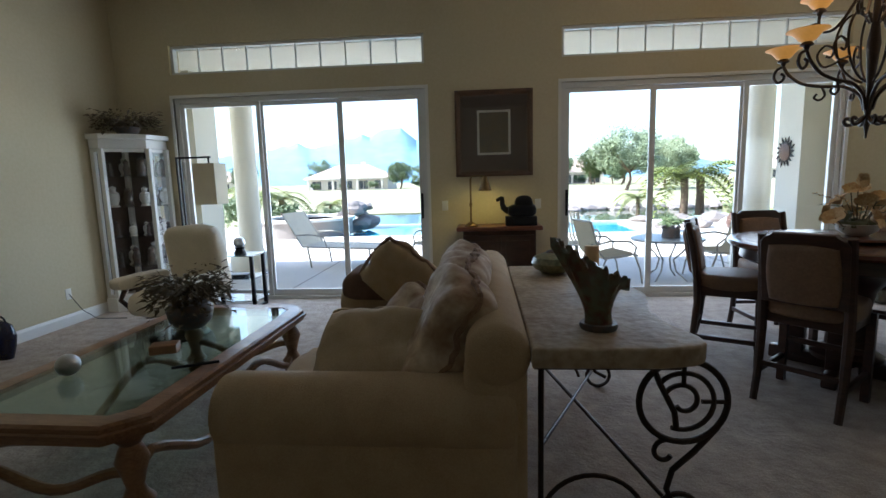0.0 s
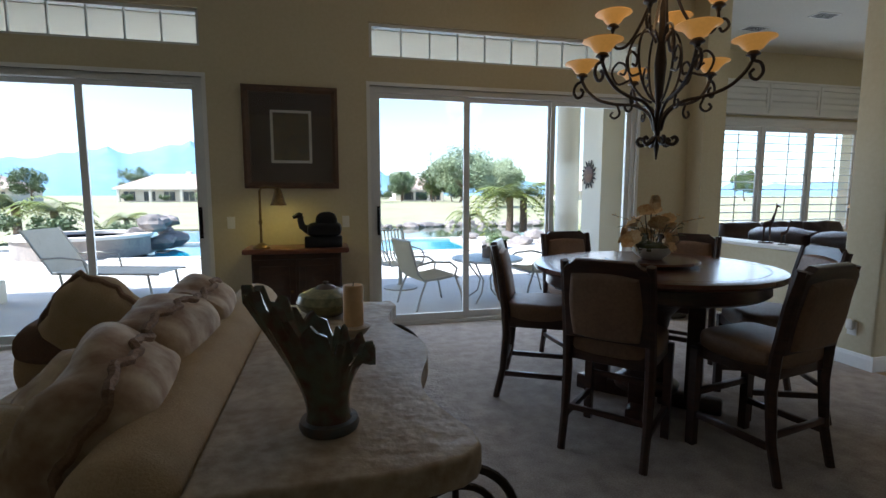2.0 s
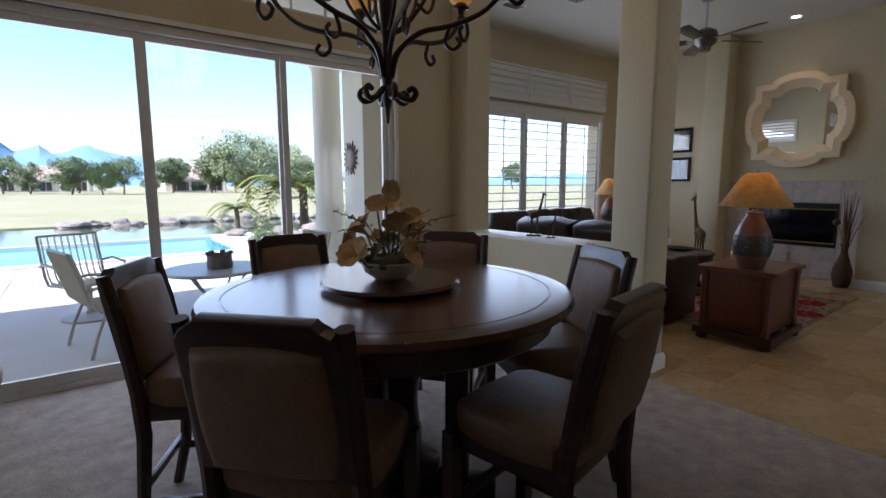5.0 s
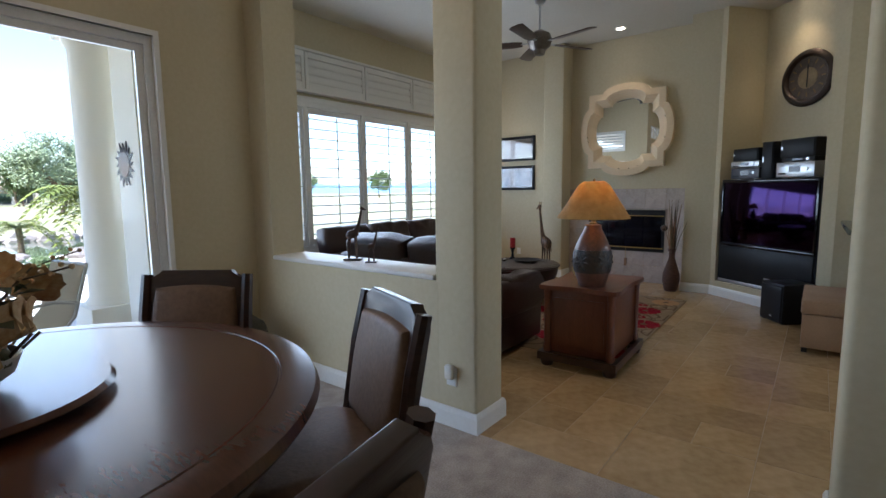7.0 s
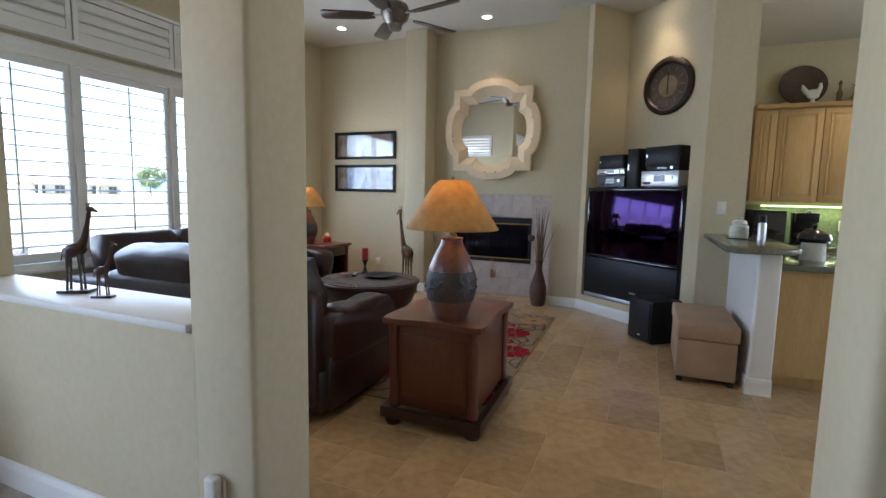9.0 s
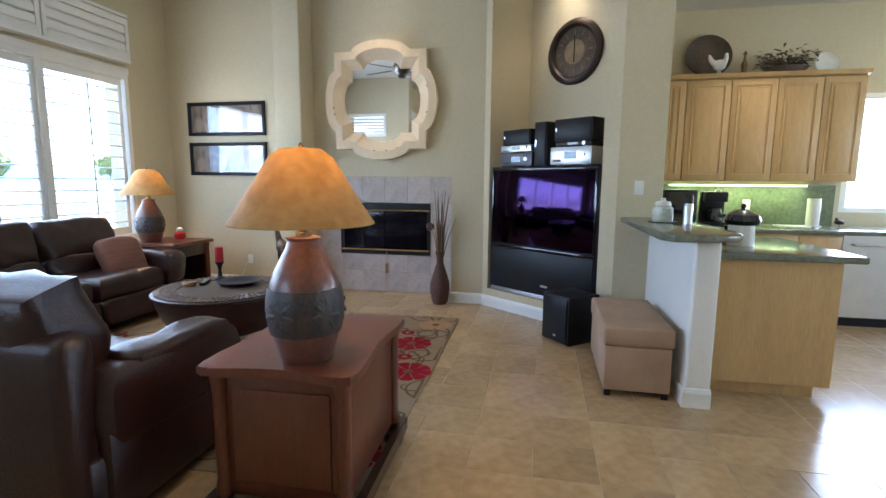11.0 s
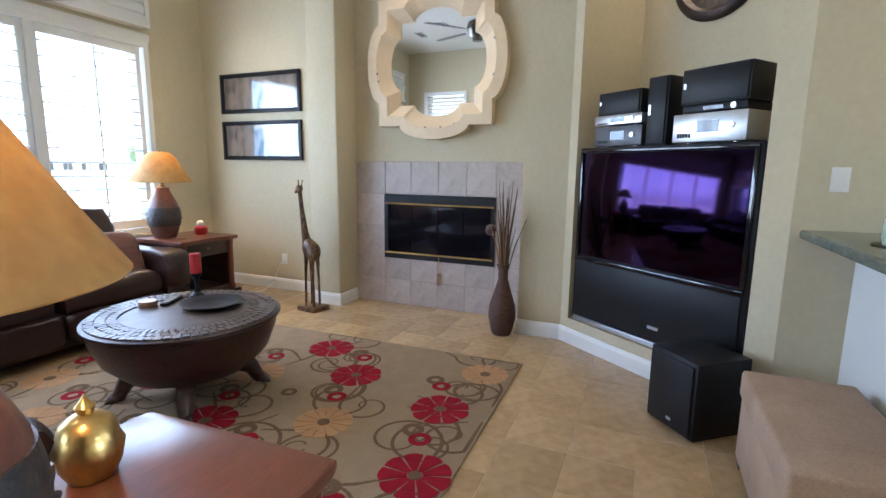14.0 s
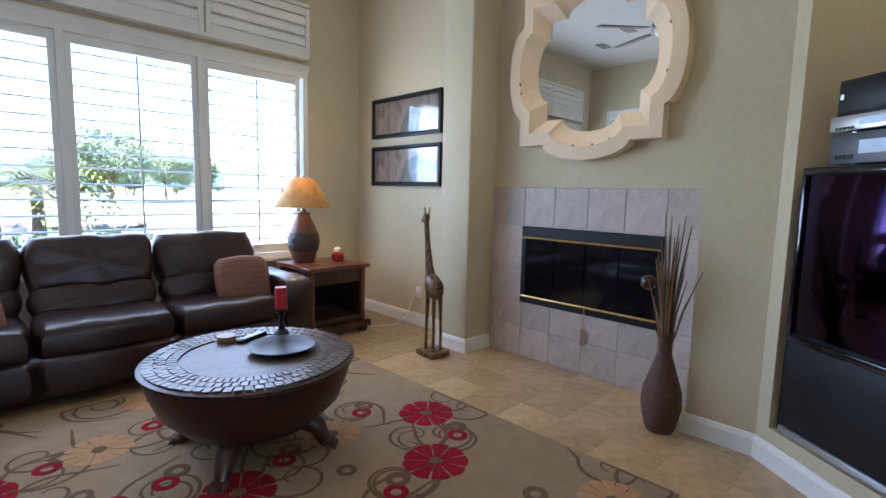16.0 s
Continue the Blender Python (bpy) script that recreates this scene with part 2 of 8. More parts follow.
def tube(points, radius, n=8, bm=None, closed=False, flat=1.0):
    """A round bar along points; radius: one number or one for each point."""
    bm = bm or bmesh.new()
    ps = [Vector(p) for p in points]
    rs = radius if isinstance(radius, (list, tuple)) else [radius] * len(ps)
    rings, up = [], None
    for i, p in enumerate(ps):
        if closed:
            d = ps[(i + 1) % len(ps)] - ps[i - 1]
        else:
            d = ps[min(i + 1, len(ps) - 1)] - ps[max(i - 1, 0)]
        d = d.normalized() if d.length else Vector((0, 0, 1))
        if up is None:
            up = Vector((0, 0, 1)) if abs(d.z) < 0.9 else Vector((1, 0, 0))
        side = d.cross(up)
        side = side.normalized() if side.length > 1e-6 else Vector((1, 0, 0))
        up = side.cross(d).normalized()
        rings.append([bm.verts.new(p + rs[i] * (math.cos(2 * math.pi * k / n) * side + flat * math.sin(2 * math.pi * k / n) * up)) for k in range(n)])
    pairs = list(zip(rings, rings[1:])) + ([(rings[-1], rings[0])] if closed else [])
    for a, b in pairs:
        for k in range(n):
            j = (k + 1) % n
            bm.faces.new((a[k], a[j], b[j], b[k]))
    if not closed:
        bm.faces.new(rings[0][::-1])
        bm.faces.new(rings[-1])
    return bm


def flowing(points, n=4):
    """More points on a smooth curve through those given."""
    ps = [Vector(p) for p in points]
    ps = [ps[0] * 2 - ps[1]] + ps + [ps[-1] * 2 - ps[-2]]
    out = []
    for a, b, c, d in zip(ps, ps[1:], ps[2:], ps[3:]):
        for i in range(n):
            t = i / n
            out.append(0.5 * (2 * b + (c - a) * t + (2 * a - 5 * b + 4 * c - d) * t * t + (3 * b - a - 3 * c + d) * t ** 3))
    return out + [ps[-2]]


def arc(c, r, a0, a1, n=14, plane="xz", grow=0.0):
    """Points on an arc or, with grow, a spiral; angles in degrees."""
    out = []
    for i in range(n + 1):
        a, rr = radians(a0 + (a1 - a0) * i / n), r + grow * i / n
        u, v = rr * math.cos(a), rr * math.sin(a)
        out.append((c[0] + u, c[1], c[2] + v) if plane == "xz" else (c[0], c[1] + u, c[2] + v) if plane == "yz" else (c[0] + u, c[1] + v, c[2]))
    return out


def puff(sx, sy, sz, e=0.35, seed=0, wrinkle=0.01, n=18, bm=None, m=None):
    """A stuffed cushion: a rounded box that bulges, with soft folds."""
    bm = bm or bmesh.new()
    m = m or Matrix()
    vs = bmesh.ops.create_uvsphere(bm, u_segments=n * 2, v_segments=n, radius=1)["verts"]

    def pw(a, p):
        return math.copysign(abs(a) ** p, a)
    for v in vs:
        x, y, z = v.co
        h = math.hypot(x, y) or 1e-6
        cx, cy = x / h, y / h
        k = max(abs(cx), abs(cy), 0.5) ** -0.75
        rr = pw(h, e)
        q = Vector((cx * k * rr * sx / 2, cy * k * rr * sy / 2, pw(z, 0.75) * sz / 2))
        w = noise.noise(Vector((q.x * 7 + seed * 3.1, q.y * 7, q.z * 7 + seed))) * wrinkle
        v.co = m @ (q + Vector((0, 0, 1)) * w + q.normalized() * w)
    return bm


def prism(outline, z0, z1, bm=None, m=None, bevel=0.0):
    """A slab whose outline in the plane is a list of (x, y)."""
    bm = bm or bmesh.new()
    m = m or Matrix()
    lo = [bm.verts.new(m @ Vector((x, y, z0))) for x, y in outline]
    hi = [bm.verts.new(m @ Vector((x, y, z1))) for x, y in outline]
    k = len(outline)
    top = bm.faces.new(hi)
    bot = bm.faces.new(lo[::-1])
    for i in range(k):
        bm.faces.new((lo[i], lo[(i + 1) % k], hi[(i + 1) % k], hi[i]))
    if bevel:
        bmesh.ops.bevel(bm, geom=list(top.edges) + list(bot.edges), offset=bevel, segments=3, profile=0.5, affect="EDGES")
    return bm


def sweep(profile, path, bm=None, closed=False):
    """A moulding: profile of (out, up) carried along a level path of (x, y, z), out to the path's right."""
    bm = bm or bmesh.new()
    ps = [Vector(p) for p in path]
    rings = []
    for i, p in enumerate(ps):
        a = (p - ps[i - 1]) if (i or closed) else (ps[1] - p)
        b = (ps[(i + 1) % len(ps)] - p) if (i < len(ps) - 1 or closed) else a
        a, b = a.normalized(), b.normalized()
        na, nb = Vector((a.y, -a.x, 0)), Vector((b.y, -b.x, 0))
        o = (na + nb)
        o = o / max(o.length_squared / 2, 0.3)
        rings.append([bm.verts.new(p + o * u + Vector((0, 0, w))) for u, w in profile])
    k = len(profile)
    for a, b in list(zip(rings, rings[1:])) + ([(rings[-1], rings[0])] if closed else []):
        for j in range(k):
            bm.faces.new((a[j], b[j], b[(j + 1) % k], a[(j + 1) % k]))
    if not closed:
        bm.faces.new(rings[0])
        bm.faces.new(rings[-1][::-1])
    return bm


def wall_boxes(boxes, bevel=0.0):
    bm = bmesh.new()
    for b in boxes:
        box(*b, bm=bm, bevel=bevel)
    return bm


# ---- large structure ----
H = 3.62
YS = 5.77   # inner face of the sliding-door wall
L0, L1, R0, R1, DT = -3.70, -0.66, 0.88, 3.91, 2.47   # door openings and their top
T0, T1 = 2.74, 3.075   # transom


def struct(name, bm, material, label, smooth=True):
    return single(name, bm, material, label, "", kind="structure", smooth=smooth)


struct("floor", box(-4.6, 4.60, -4.2, 5.97, -0.1, 0.0), M_CARPET, "cream looped carpet covering the living and dining room")
tile_floor = struct("floor_tiled", box(4.60, 10.3, -4.2, 7.6, -0.1, -0.0016), M_GROUT, "travertine tile floor of family room and kitchen")
struct("ceiling", box(-4.6, 10.3, -4.2, 7.6, H, H + 0.15), M_CEIL, "smooth off-white painted ceiling")
for name, c in (("ceiling_kitchen", (8.66, 10.06, -4.0, 1.60, 3.12, 3.6)),):
    struct(name, box(*c), M_CEIL, "lower off-white ceiling over the kitchen")
struct("wall_north", wall_boxes([
    (-4.6, L0, YS, 5.97, 0, H), (L1, R0, YS, 5.97, 0, H), (R1, 4.59, YS, 5.97, 0, H),
    (L0, L1, YS, 5.97, DT, T0), (R0, R1, YS, 5.97, DT, T0),
    (L0, L1, YS, 5.97, T1, H), (R0, R1, YS, 5.97, T1, H)]), M_WALL, "olive beige painted wall with two sliding doors", smooth=False)
struct("wall_west", wall_boxes([(-4.6, -4.40, -4.0, YS, 0, H), (-4.40, -3.95, 0.2, 3.15, 0, H)]), M_WALL, "olive beige painted living room wall", smooth=False)
struct("wall_south", wall_boxes([
    (-4.6, 5.7, -4.2, -4.0, 0, H), (8.7, 10.3, -4.2, -4.0, 0, H),
    (5.7, 8.7, -4.2, -4.0, 0, 0.7),
    (5.7, 8.7, -4.2, -4.0, 2.5, H)]), M_WALL, "plain beige rear wall with a window", smooth=False)
XI, XO = 4.59, 4.88   # faces of the dividing wall
struct("wall_divider", box(XI, XO, -4.0, 2.0, 0, H, 0.03, seg=3), M_WALL, "beige wall end with rounded corner beside the opening")
struct("column", box(XI, XO, 3.59, 3.88, 0, H, 0.02, seg=3), M_WALL, "square beige painted column with rounded corners")
struct("wall_half", wall_boxes([(XI, XO, 3.858, 5.53, 0, 0.87)]), M_WALL, "low beige dividing wall under the opening", smooth=False)
struct("sill", box(XI - 0.012, XO + 0.012, 3.882, 5.528, 0.871, 0.905, 0.01), M_TRIM, "pale painted sill on the low wall")
struct("wall_divider_stub", wall_boxes([(XI, XO, 5.53, 5.97, 0, H)]), M_WALL, "beige wall beside the opening", smooth=False)
# family room: west exterior wall with a glazed door, window wall, east walls
DY0, DY1 = 6.05, 6.95
struct("wall_family_west", wall_boxes([
    (XI, XO, 5.97, DY0, 0, H), (XI, XO, DY1, 7.6, 0, H), (XI, XO, DY0, DY1, 2.1, 2.35), (XI, XO, DY0, DY1, 2.85, H)]), M_WALL, "beige wall with glazed patio door", smooth=False)
WX0, WX1, WZ0, WZ1, YW = 5.24, 9.26, 0.66, 2.53, 7.31
struct("wall_family_north", wall_boxes([
    (XO, WX0, YW, 7.6, 0, H), (WX1, 10.1, YW, 7.6, 0, H), (WX0, WX1, YW, 7.6, 0, WZ0), (WX0, WX1, YW, 7.6, WZ1, H)]), M_WALL, "beige wall with shuttered window", smooth=False)
struct("wall_family_east", wall_boxes([(9.91, 10.14, 5.66, YW, 0, H)]), M_WALL, "beige wall with a pair of pictures", smooth=False)
struct("wall_pier", box(9.62, 10.14, 5.33, 5.66, 0, H, 0.018, seg=3), M_WALL, "projecting beige pier with rounded corners")
struct("wall_fireplace", wall_boxes([(9.94, 10.14, 3.55, 5.33, 1.088, H), (9.94, 10.14, 3.55, 3.87, 0, 1.088),
    (9.94, 10.14, 4.995, 5.33, 0, 1.088), (9.94, 10.14, 3.87, 4.995, 0, 0.464)]), M_WALL, "recessed beige wall round the fireplace opening", smooth=False)
struct("wall_outer", box(10.15, 10.3, 3.4, YW, 0, H), M_WALL, "plain outer wall behind the fireplace", smooth=False)
# diagonal corner with the television niche
A0, A1 = Vector((9.57, 3.20)), Vector((8.61, 1.97))
AD = (A1 - A0).normalized()
AN = Vector((-AD.y, AD.x))   # into the niche
AN = AN if AN.x > 0 else -AN
AL = (A1 - A0).length


def diag(s, d):
    q = A0 + AD * s + AN * d
    return (q.x, q.y)


N0, N1, ND = 0.08, 1.41, 0.62
bm = prism([(9.57, 3.55), (9.57, 3.20), diag(N0, 0), diag(N0, ND), (10.14, 2.8), (10.14, 3.55)], 0, H)
prism([diag(N1, 0), diag(AL, 0), (8.61, 1.61), (10.14, 1.61), diag(N1, ND)], 0, H, bm)
prism([diag(N0, 0), diag(N1, 0), diag(N1, ND), diag(N0, ND)], 0, 0.195, bm)
prism([diag(N0, ND), diag(N1, ND), (10.14, 1.61), (10.14, 2.8)], 0, H, bm)
struct("wall_niche", bm, M_WALL, "beige angled corner wall with deep television niche", smooth=False)
# kitchen
struct("wall_kitchen_east", wall_boxes([(10.06, 10.27, -0.42, 1.60, 0, H), (10.06, 10.27, -4.0, -2.0, 0, H), (10.06, 10.27, -2.0, -0.42, 0, 1.06), (10.06, 10.27, -2.0, -0.42, 2.25, H)]), M_WALL, "beige kitchen wall with window", smooth=False)
struct("wall_bar", box(7.35, 8.609, 1.555, 1.70, 0, 1.015, 0.018, seg=3), M_TRIM, "white painted half wall under the breakfast bar")
# baseboards
BP = [(0.002, 0.0), (0.018, 0.0), (0.018, 0.09), (0.010, 0.115), (0.002, 0.12)]
for nm, pts in (
        ("baseboard", [(-4.40, 3.2, 0), (-4.40, YS, 0), (L0, YS, 0)]),
        ("baseboard", [(L1, YS, 0), (R0, YS, 0)]),
        ("baseboard", [(R1, YS, 0), (XI, YS, 0), (XI, 3.59, 0), (XO, 3.59, 0), (XO, YW, 0), (9.91, YW, 0), (9.91, 5.66, 0), (9.62, 5.66, 0), (9.62, 5.33, 0), (9.92, 5.33, 0)]),
        ("baseboard", [(9.92, 3.55, 0), (9.57, 3.55, 0), (9.57, 3.20, 0), (*diag(AL, 0), 0), (8.61, 1.70, 0), (7.35, 1.70, 0), (7.35, 1.555, 0)]),
        ("baseboard", [(XO, -2.0, 0), (XO, 2.0, 0), (XI, 2.0, 0), (XI, -2.0, 0)])):
    path = [Vector(p) for p in pts]
    struct(nm, sweep(BP, path), M_TRIM, "white painted wooden baseboard", smooth=False)
# ---- doors and windows ----
def slider(name, x0, x1, handles, label):
    d = thing(name, label, "", pose(x0, YS, 0), kind="structure")
    w = x1 - x0
    bm = box(0.0, 0.05, 0.03, 0.17, 0, DT)
    box(w - 0.05, w, 0.03, 0.17, 0, DT, bm=bm)
    box(0.05, w - 0.05, 0.03, 0.17, DT - 0.06, DT, bm=bm)
    box(0.05, w - 0.05, 0.03, 0.17, 0, 0.035, bm=bm)
    part("frame", bm, M_ALU, d, smooth=False)
    bm = box(-0.035, 0.0, -0.008, 0.028, 0.0, DT + 0.035)
    box(w, w + 0.035, -0.008, 0.028, 0.0, DT + 0.035, bm=bm)
    box(0.0, w, -0.008, 0.028, DT, DT + 0.035, bm=bm)
    part("trim", bm, M_TRIM, d, smooth=False)
    k = (w - 0.1) / 3
    for i in range(3):
        a, b, y = 0.05 + i * k - (0.012 if i else 0), 0.05 + (i + 1) * k + (0.012 if i < 2 else 0), 0.055 + 0.032 * (i % 2)
        bm = box(a, a + 0.05, y, y + 0.028, 0.036, DT - 0.062)
        box(b - 0.05, b, y, y + 0.028, 0.036, DT - 0.062, bm=bm)
        box(a + 0.05, b - 0.05, y, y + 0.028, 0.036, 0.11, bm=bm)
        box(a + 0.05, b - 0.05, y, y + 0.028, DT - 0.11, DT - 0.062, bm=bm)
        leaf = part("door_panel", bm, M_ALU, d, smooth=False)
        g = part("pane", box(a + 0.05, b - 0.05, y + 0.011, y + 0.017, 0.11, DT - 0.11), M_GLASS, leaf, smooth=False)
        g.visible_shadow = False
        if i == handles:
            hx = b - 0.028 if handles == 2 else a + 0.028
            bm = tube([(hx, y - 0.002, 1.0), (hx, y - 0.045, 1.0), (hx, y - 0.045, 1.24), (hx, y - 0.002, 1.24)], 0.011, 6)
            box(hx - 0.016, hx + 0.016, y - 0.006, y - 0.0005, 0.97, 1.27, bm=bm)
            part("handle", bm, M_BLACK, leaf, "black pull handle")
    return d


slider("door_1", L0, L1, 2, "three-panel sliding glass door in white metal frame")
slider("door_2", R0, R1, 0, "three-panel sliding glass door in white metal frame")


def transom(name, x0, x1):
    d = thing(name, "narrow transom window divided by thin bars", "", pose(x0, YS, T0), kind="structure")
    w, h = x1 - x0, T1 - T0
    bm = box(0, w, 0.04, 0.12, 0, 0.03)
    box(0, w, 0.04, 0.12, h - 0.03, h, bm=bm)
    box(0, 0.03, 0.04, 0.12, 0.03, h - 0.03, bm=bm)
    box(w - 0.03, w, 0.04, 0.12, 0.03, h - 0.03, bm=bm)
    part("window_frame", bm, M_ALU, d, smooth=False)
    n = 10
    for i in range(1, n):
        x = 0.03 + (w - 0.06) * i / n
        part("muntin", box(x - 0.006, x + 0.006, 0.062, 0.09, 0.03, h - 0.03), M_ALU, d, smooth=False)
    for i in range(n):
        a = 0.03 + (w - 0.06) * i / n
        g = part("pane", box(a + 0.006, a + (w - 0.06) / n - 0.006, 0.073, 0.079, 0.03, h - 0.03), M_GLASS, d, smooth=False)
        g.visible_shadow = False


transom("window_1", L0, L1)
transom("window_2", R0, R1)


def shutter_panel(parent, x0, x1, z0, z1, y, tilt, gap, rod=True):
    bm = box(x0, x0 + 0.045, y, y + 0.03, z0, z1, 0.004)
    box(x1 - 0.045, x1, y, y + 0.03, z0, z1, 0.004, bm=bm)
    box(x0 + 0.045, x1 - 0.045, y, y + 0.03, z0, z0 + 0.08, bm=bm)
    box(x0 + 0.045, x1 - 0.045, y, y + 0.03, z1 - 0.07, z1, bm=bm)
    p = part("shutter", bm, M_TRIM, parent, "white shutter frame with horizontal louvres")
    n = max(1, int((z1 - z0 - 0.15) / gap))
    me = finish("slat", lathe([(0.0, -0.5), (1.0, -0.5), (1.0, 0.5), (0.0, 0.5)], 10), M_TRIM)
    for i in range(n):
        z = z0 + 0.08 + (z1 - z0 - 0.15) * (i + 0.5) / n
        m = Matrix.Translation(((x0 + x1) / 2, y + 0.015, z)) @ Euler((radians(tilt), 0, 0)).to_matrix().to_4x4() @ Euler((0, radians(90), 0)).to_matrix().to_4x4() @ Matrix.Diagonal((0.0075, 0.044, x1 - x0 - 0.094, 1))
        piece("slat", me, p, m)
    if rod:
        xm = (x0 + x1) / 2
        part("tilt_rod", box(xm - 0.006, xm + 0.006, y - 0.045, y - 0.033, z0 + 0.1, z1 - 0.09), M_TRIM, p)
    return p


win = thing("window_3", "wide window with white plantation shutters", "", kind="structure")
bm = box(WX0, WX0 + 0.05, YW - 0.03, YW + 0.06, WZ0, WZ1)
box(WX1 - 0.05, WX1, YW - 0.03, YW + 0.06, WZ0, WZ1, bm=bm)
box(WX0 + 0.05, WX1 - 0.05, YW - 0.03, YW + 0.06, WZ1 - 0.06, WZ1, bm=bm)
box(WX0 + 0.05, WX1 - 0.05, YW - 0.03, YW + 0.06, WZ0, WZ0 + 0.05, bm=bm)
NW = 4
KW = (WX1 - WX0 - 0.1) / NW
for i in range(1, NW):
    box(WX0 + 0.05 + i * KW - 0.025, WX0 + 0.05 + i * KW + 0.025, YW - 0.03, YW + 0.06, WZ0 + 0.05, WZ1 - 0.06, bm=bm)
part("window_frame", bm, M_TRIM, win, smooth=False)
part("window_sill", box(WX0 - 0.03, WX1 + 0.03, YW - 0.07, YW - 0.031, WZ0 - 0.03, WZ0 + 0.004, 0.006), M_TRIM, win)
part("window_head", box(WX0 - 0.05, WX1 + 0.02, YW - 0.03, YW - 0.002, WZ1, WZ1 + 0.07, 0.006), M_TRIM, win)
g = part("pane", box(WX0 + 0.05, WX1 - 0.05, YW + 0.14, YW + 0.146, WZ0, WZ1), M_GLASS, win, smooth=False)
g.visible_shadow = False
for i in range(NW):
    a = WX0 + 0.05 + i * KW
    shutter_panel(win, a + 0.027, a + KW - 0.027, WZ0 + 0.055, WZ1 - 0.065, YW - 0.005, 4, 0.118)
# closed louvred panels over the window
upper = thing("window_4", "closed white louvred shutters above the window", "", kind="structure")
part("casing", box(WX0, WX1 - 0.02, YW - 0.11, YW - 0.002, 2.64, 2.67), M_TRIM, upper, smooth=False)
part("casing", box(WX0, WX1 - 0.02, YW - 0.11, YW - 0.002, 3.13, 3.16), M_TRIM, upper, smooth=False)
part("backing", box(WX0, WX1 - 0.02, YW - 0.05, YW - 0.003, 2.67, 3.13), M_TRIM, upper, smooth=False)
for i in range(NW):
    a = WX0 + i * (WX1 - WX0) / NW
    shutter_panel(upper, a + 0.01, a + (WX1 - WX0) / NW - 0.004, 2.675, 3.125, YW - 0.09, 84, 0.078, rod=False)

# glazed door with transom in the family room's west wall
d = thing("door_3", "white glazed patio door with transom above", "", kind="structure")
bm = box(XO - 0.06, XO + 0.02, DY0, DY0 + 0.09, 0, 2.1)
box(XO - 0.06, XO + 0.02, DY1 - 0.09, DY1, 0, 2.1, bm=bm)
box(XO - 0.06, XO + 0.02, DY0 + 0.09, DY1 - 0.09, 1.98, 2.1, bm=bm)
box(XO - 0.06, XO + 0.02, DY0 + 0.09, DY1 - 0.09, 0, 0.22, bm=bm)
part("door_frame", bm, M_TRIM, d, smooth=False)
part("pane", box(XO - 0.03, XO - 0.024, DY0 + 0.09, DY1 - 0.09, 0.22, 1.98), M_GLASS, d, smooth=False).visible_shadow = False
bm = box(XO - 0.06, XO + 0.02, DY0, DY0 + 0.06, 2.35, 2.85)
box(XO - 0.06, XO + 0.02, DY1 - 0.06, DY1, 2.35, 2.85, bm=bm)
box(XO - 0.06, XO + 0.02, DY0 + 0.06, DY1 - 0.06, 2.35, 2.42, bm=bm)
box(XO - 0.06, XO + 0.02, DY0 + 0.06, DY1 - 0.06, 2.78, 2.85, bm=bm)
part("transom_frame", bm, M_TRIM, d, smooth=False)
for i in range(5):
    part("slat", box(XO - 0.04, XO - 0.03, DY0 + 0.06, DY1 - 0.06, 2.43 + i * 0.07, 2.475 + i * 0.07), M_TRIM, d, smooth=False)

# kitchen window
kw = thing("window_5", "white framed kitchen window over the counter", "", pose(0.12, -0.25, 0), kind="structure")
bm = box(9.95, 10.03, -1.75, -1.69, 1.06, 2.25)
box(9.95, 10.03, -0.23, -0.17, 1.06, 2.25, bm=bm)
box(9.95, 10.03, -1.69, -0.23, 2.19, 2.25, bm=bm)
box(9.95, 10.03, -1.69, -0.23, 1.06, 1.11, bm=bm)
box(9.96, 10.02, -0.98, -0.93, 1.11, 2.19, bm=bm)
part("window_frame", bm, M_TRIM, kw, smooth=False)
part("pane", box(9.985, 9.99, -1.69, -0.23, 1.11, 2.19), M_GLASS, kw, smooth=False).visible_shadow = False
for x0, x1, nm in ((5.7, 8.7, "window_6"),):
    rw = thing(nm, "plain white framed rear window", "", kind="structure")
    bm = box(x0, x1, -4.15, -4.05, 0.7, 0.78)
    box(x0, x1, -4.15, -4.05, 2.42, 2.5, bm=bm)
    for k in range(4):
        xx = x0 + (x1 - x0 - 0.06) * k / 3
        box(xx, xx + 0.06, -4.15, -4.05, 0.78, 2.42, bm=bm)
    part("window_frame", bm, M_TRIM, rw, smooth=False)
# ---- living room ----
def outline_round(x0, x1, y0, y1, r, n=6):
    o = []
    for cx, cy, a in ((x1 - r, y0 + r, -90), (x1 - r, y1 - r, 0), (x0 + r, y1 - r, 90), (x0 + r, y0 + r, 180)):
        o += [(cx + r * math.cos(radians(a + 90 * i / n)), cy + r * math.sin(radians(a + 90 * i / n))) for i in range(n + 1)]
    return o


def rolled_arm(length, w, h, depth_m):
    """An upholstered arm with a rolled top; runs along x from 0 to length."""
    bm = box(0, length, 0.03, w - 0.03, 0.0, h - 0.10, 0.03, seg=3)
    r = w / 2
    m = Matrix.Translation((0, w / 2, h - r)) @ Euler((0, radians(90), 0)).to_matrix().to_4x4()
    lathe([(0.0, -0.012), (r * 0.55, -0.01), (r * 0.93, 0.012), (r, 0.04), (r, length - 0.04), (r * 0.93, length - 0.012), (r * 0.55, length + 0.008), (0.0, length + 0.01)], 28, bm, m)
    bmesh.ops.transform(bm, matrix=depth_m, verts=bm.verts[:])
    return bm


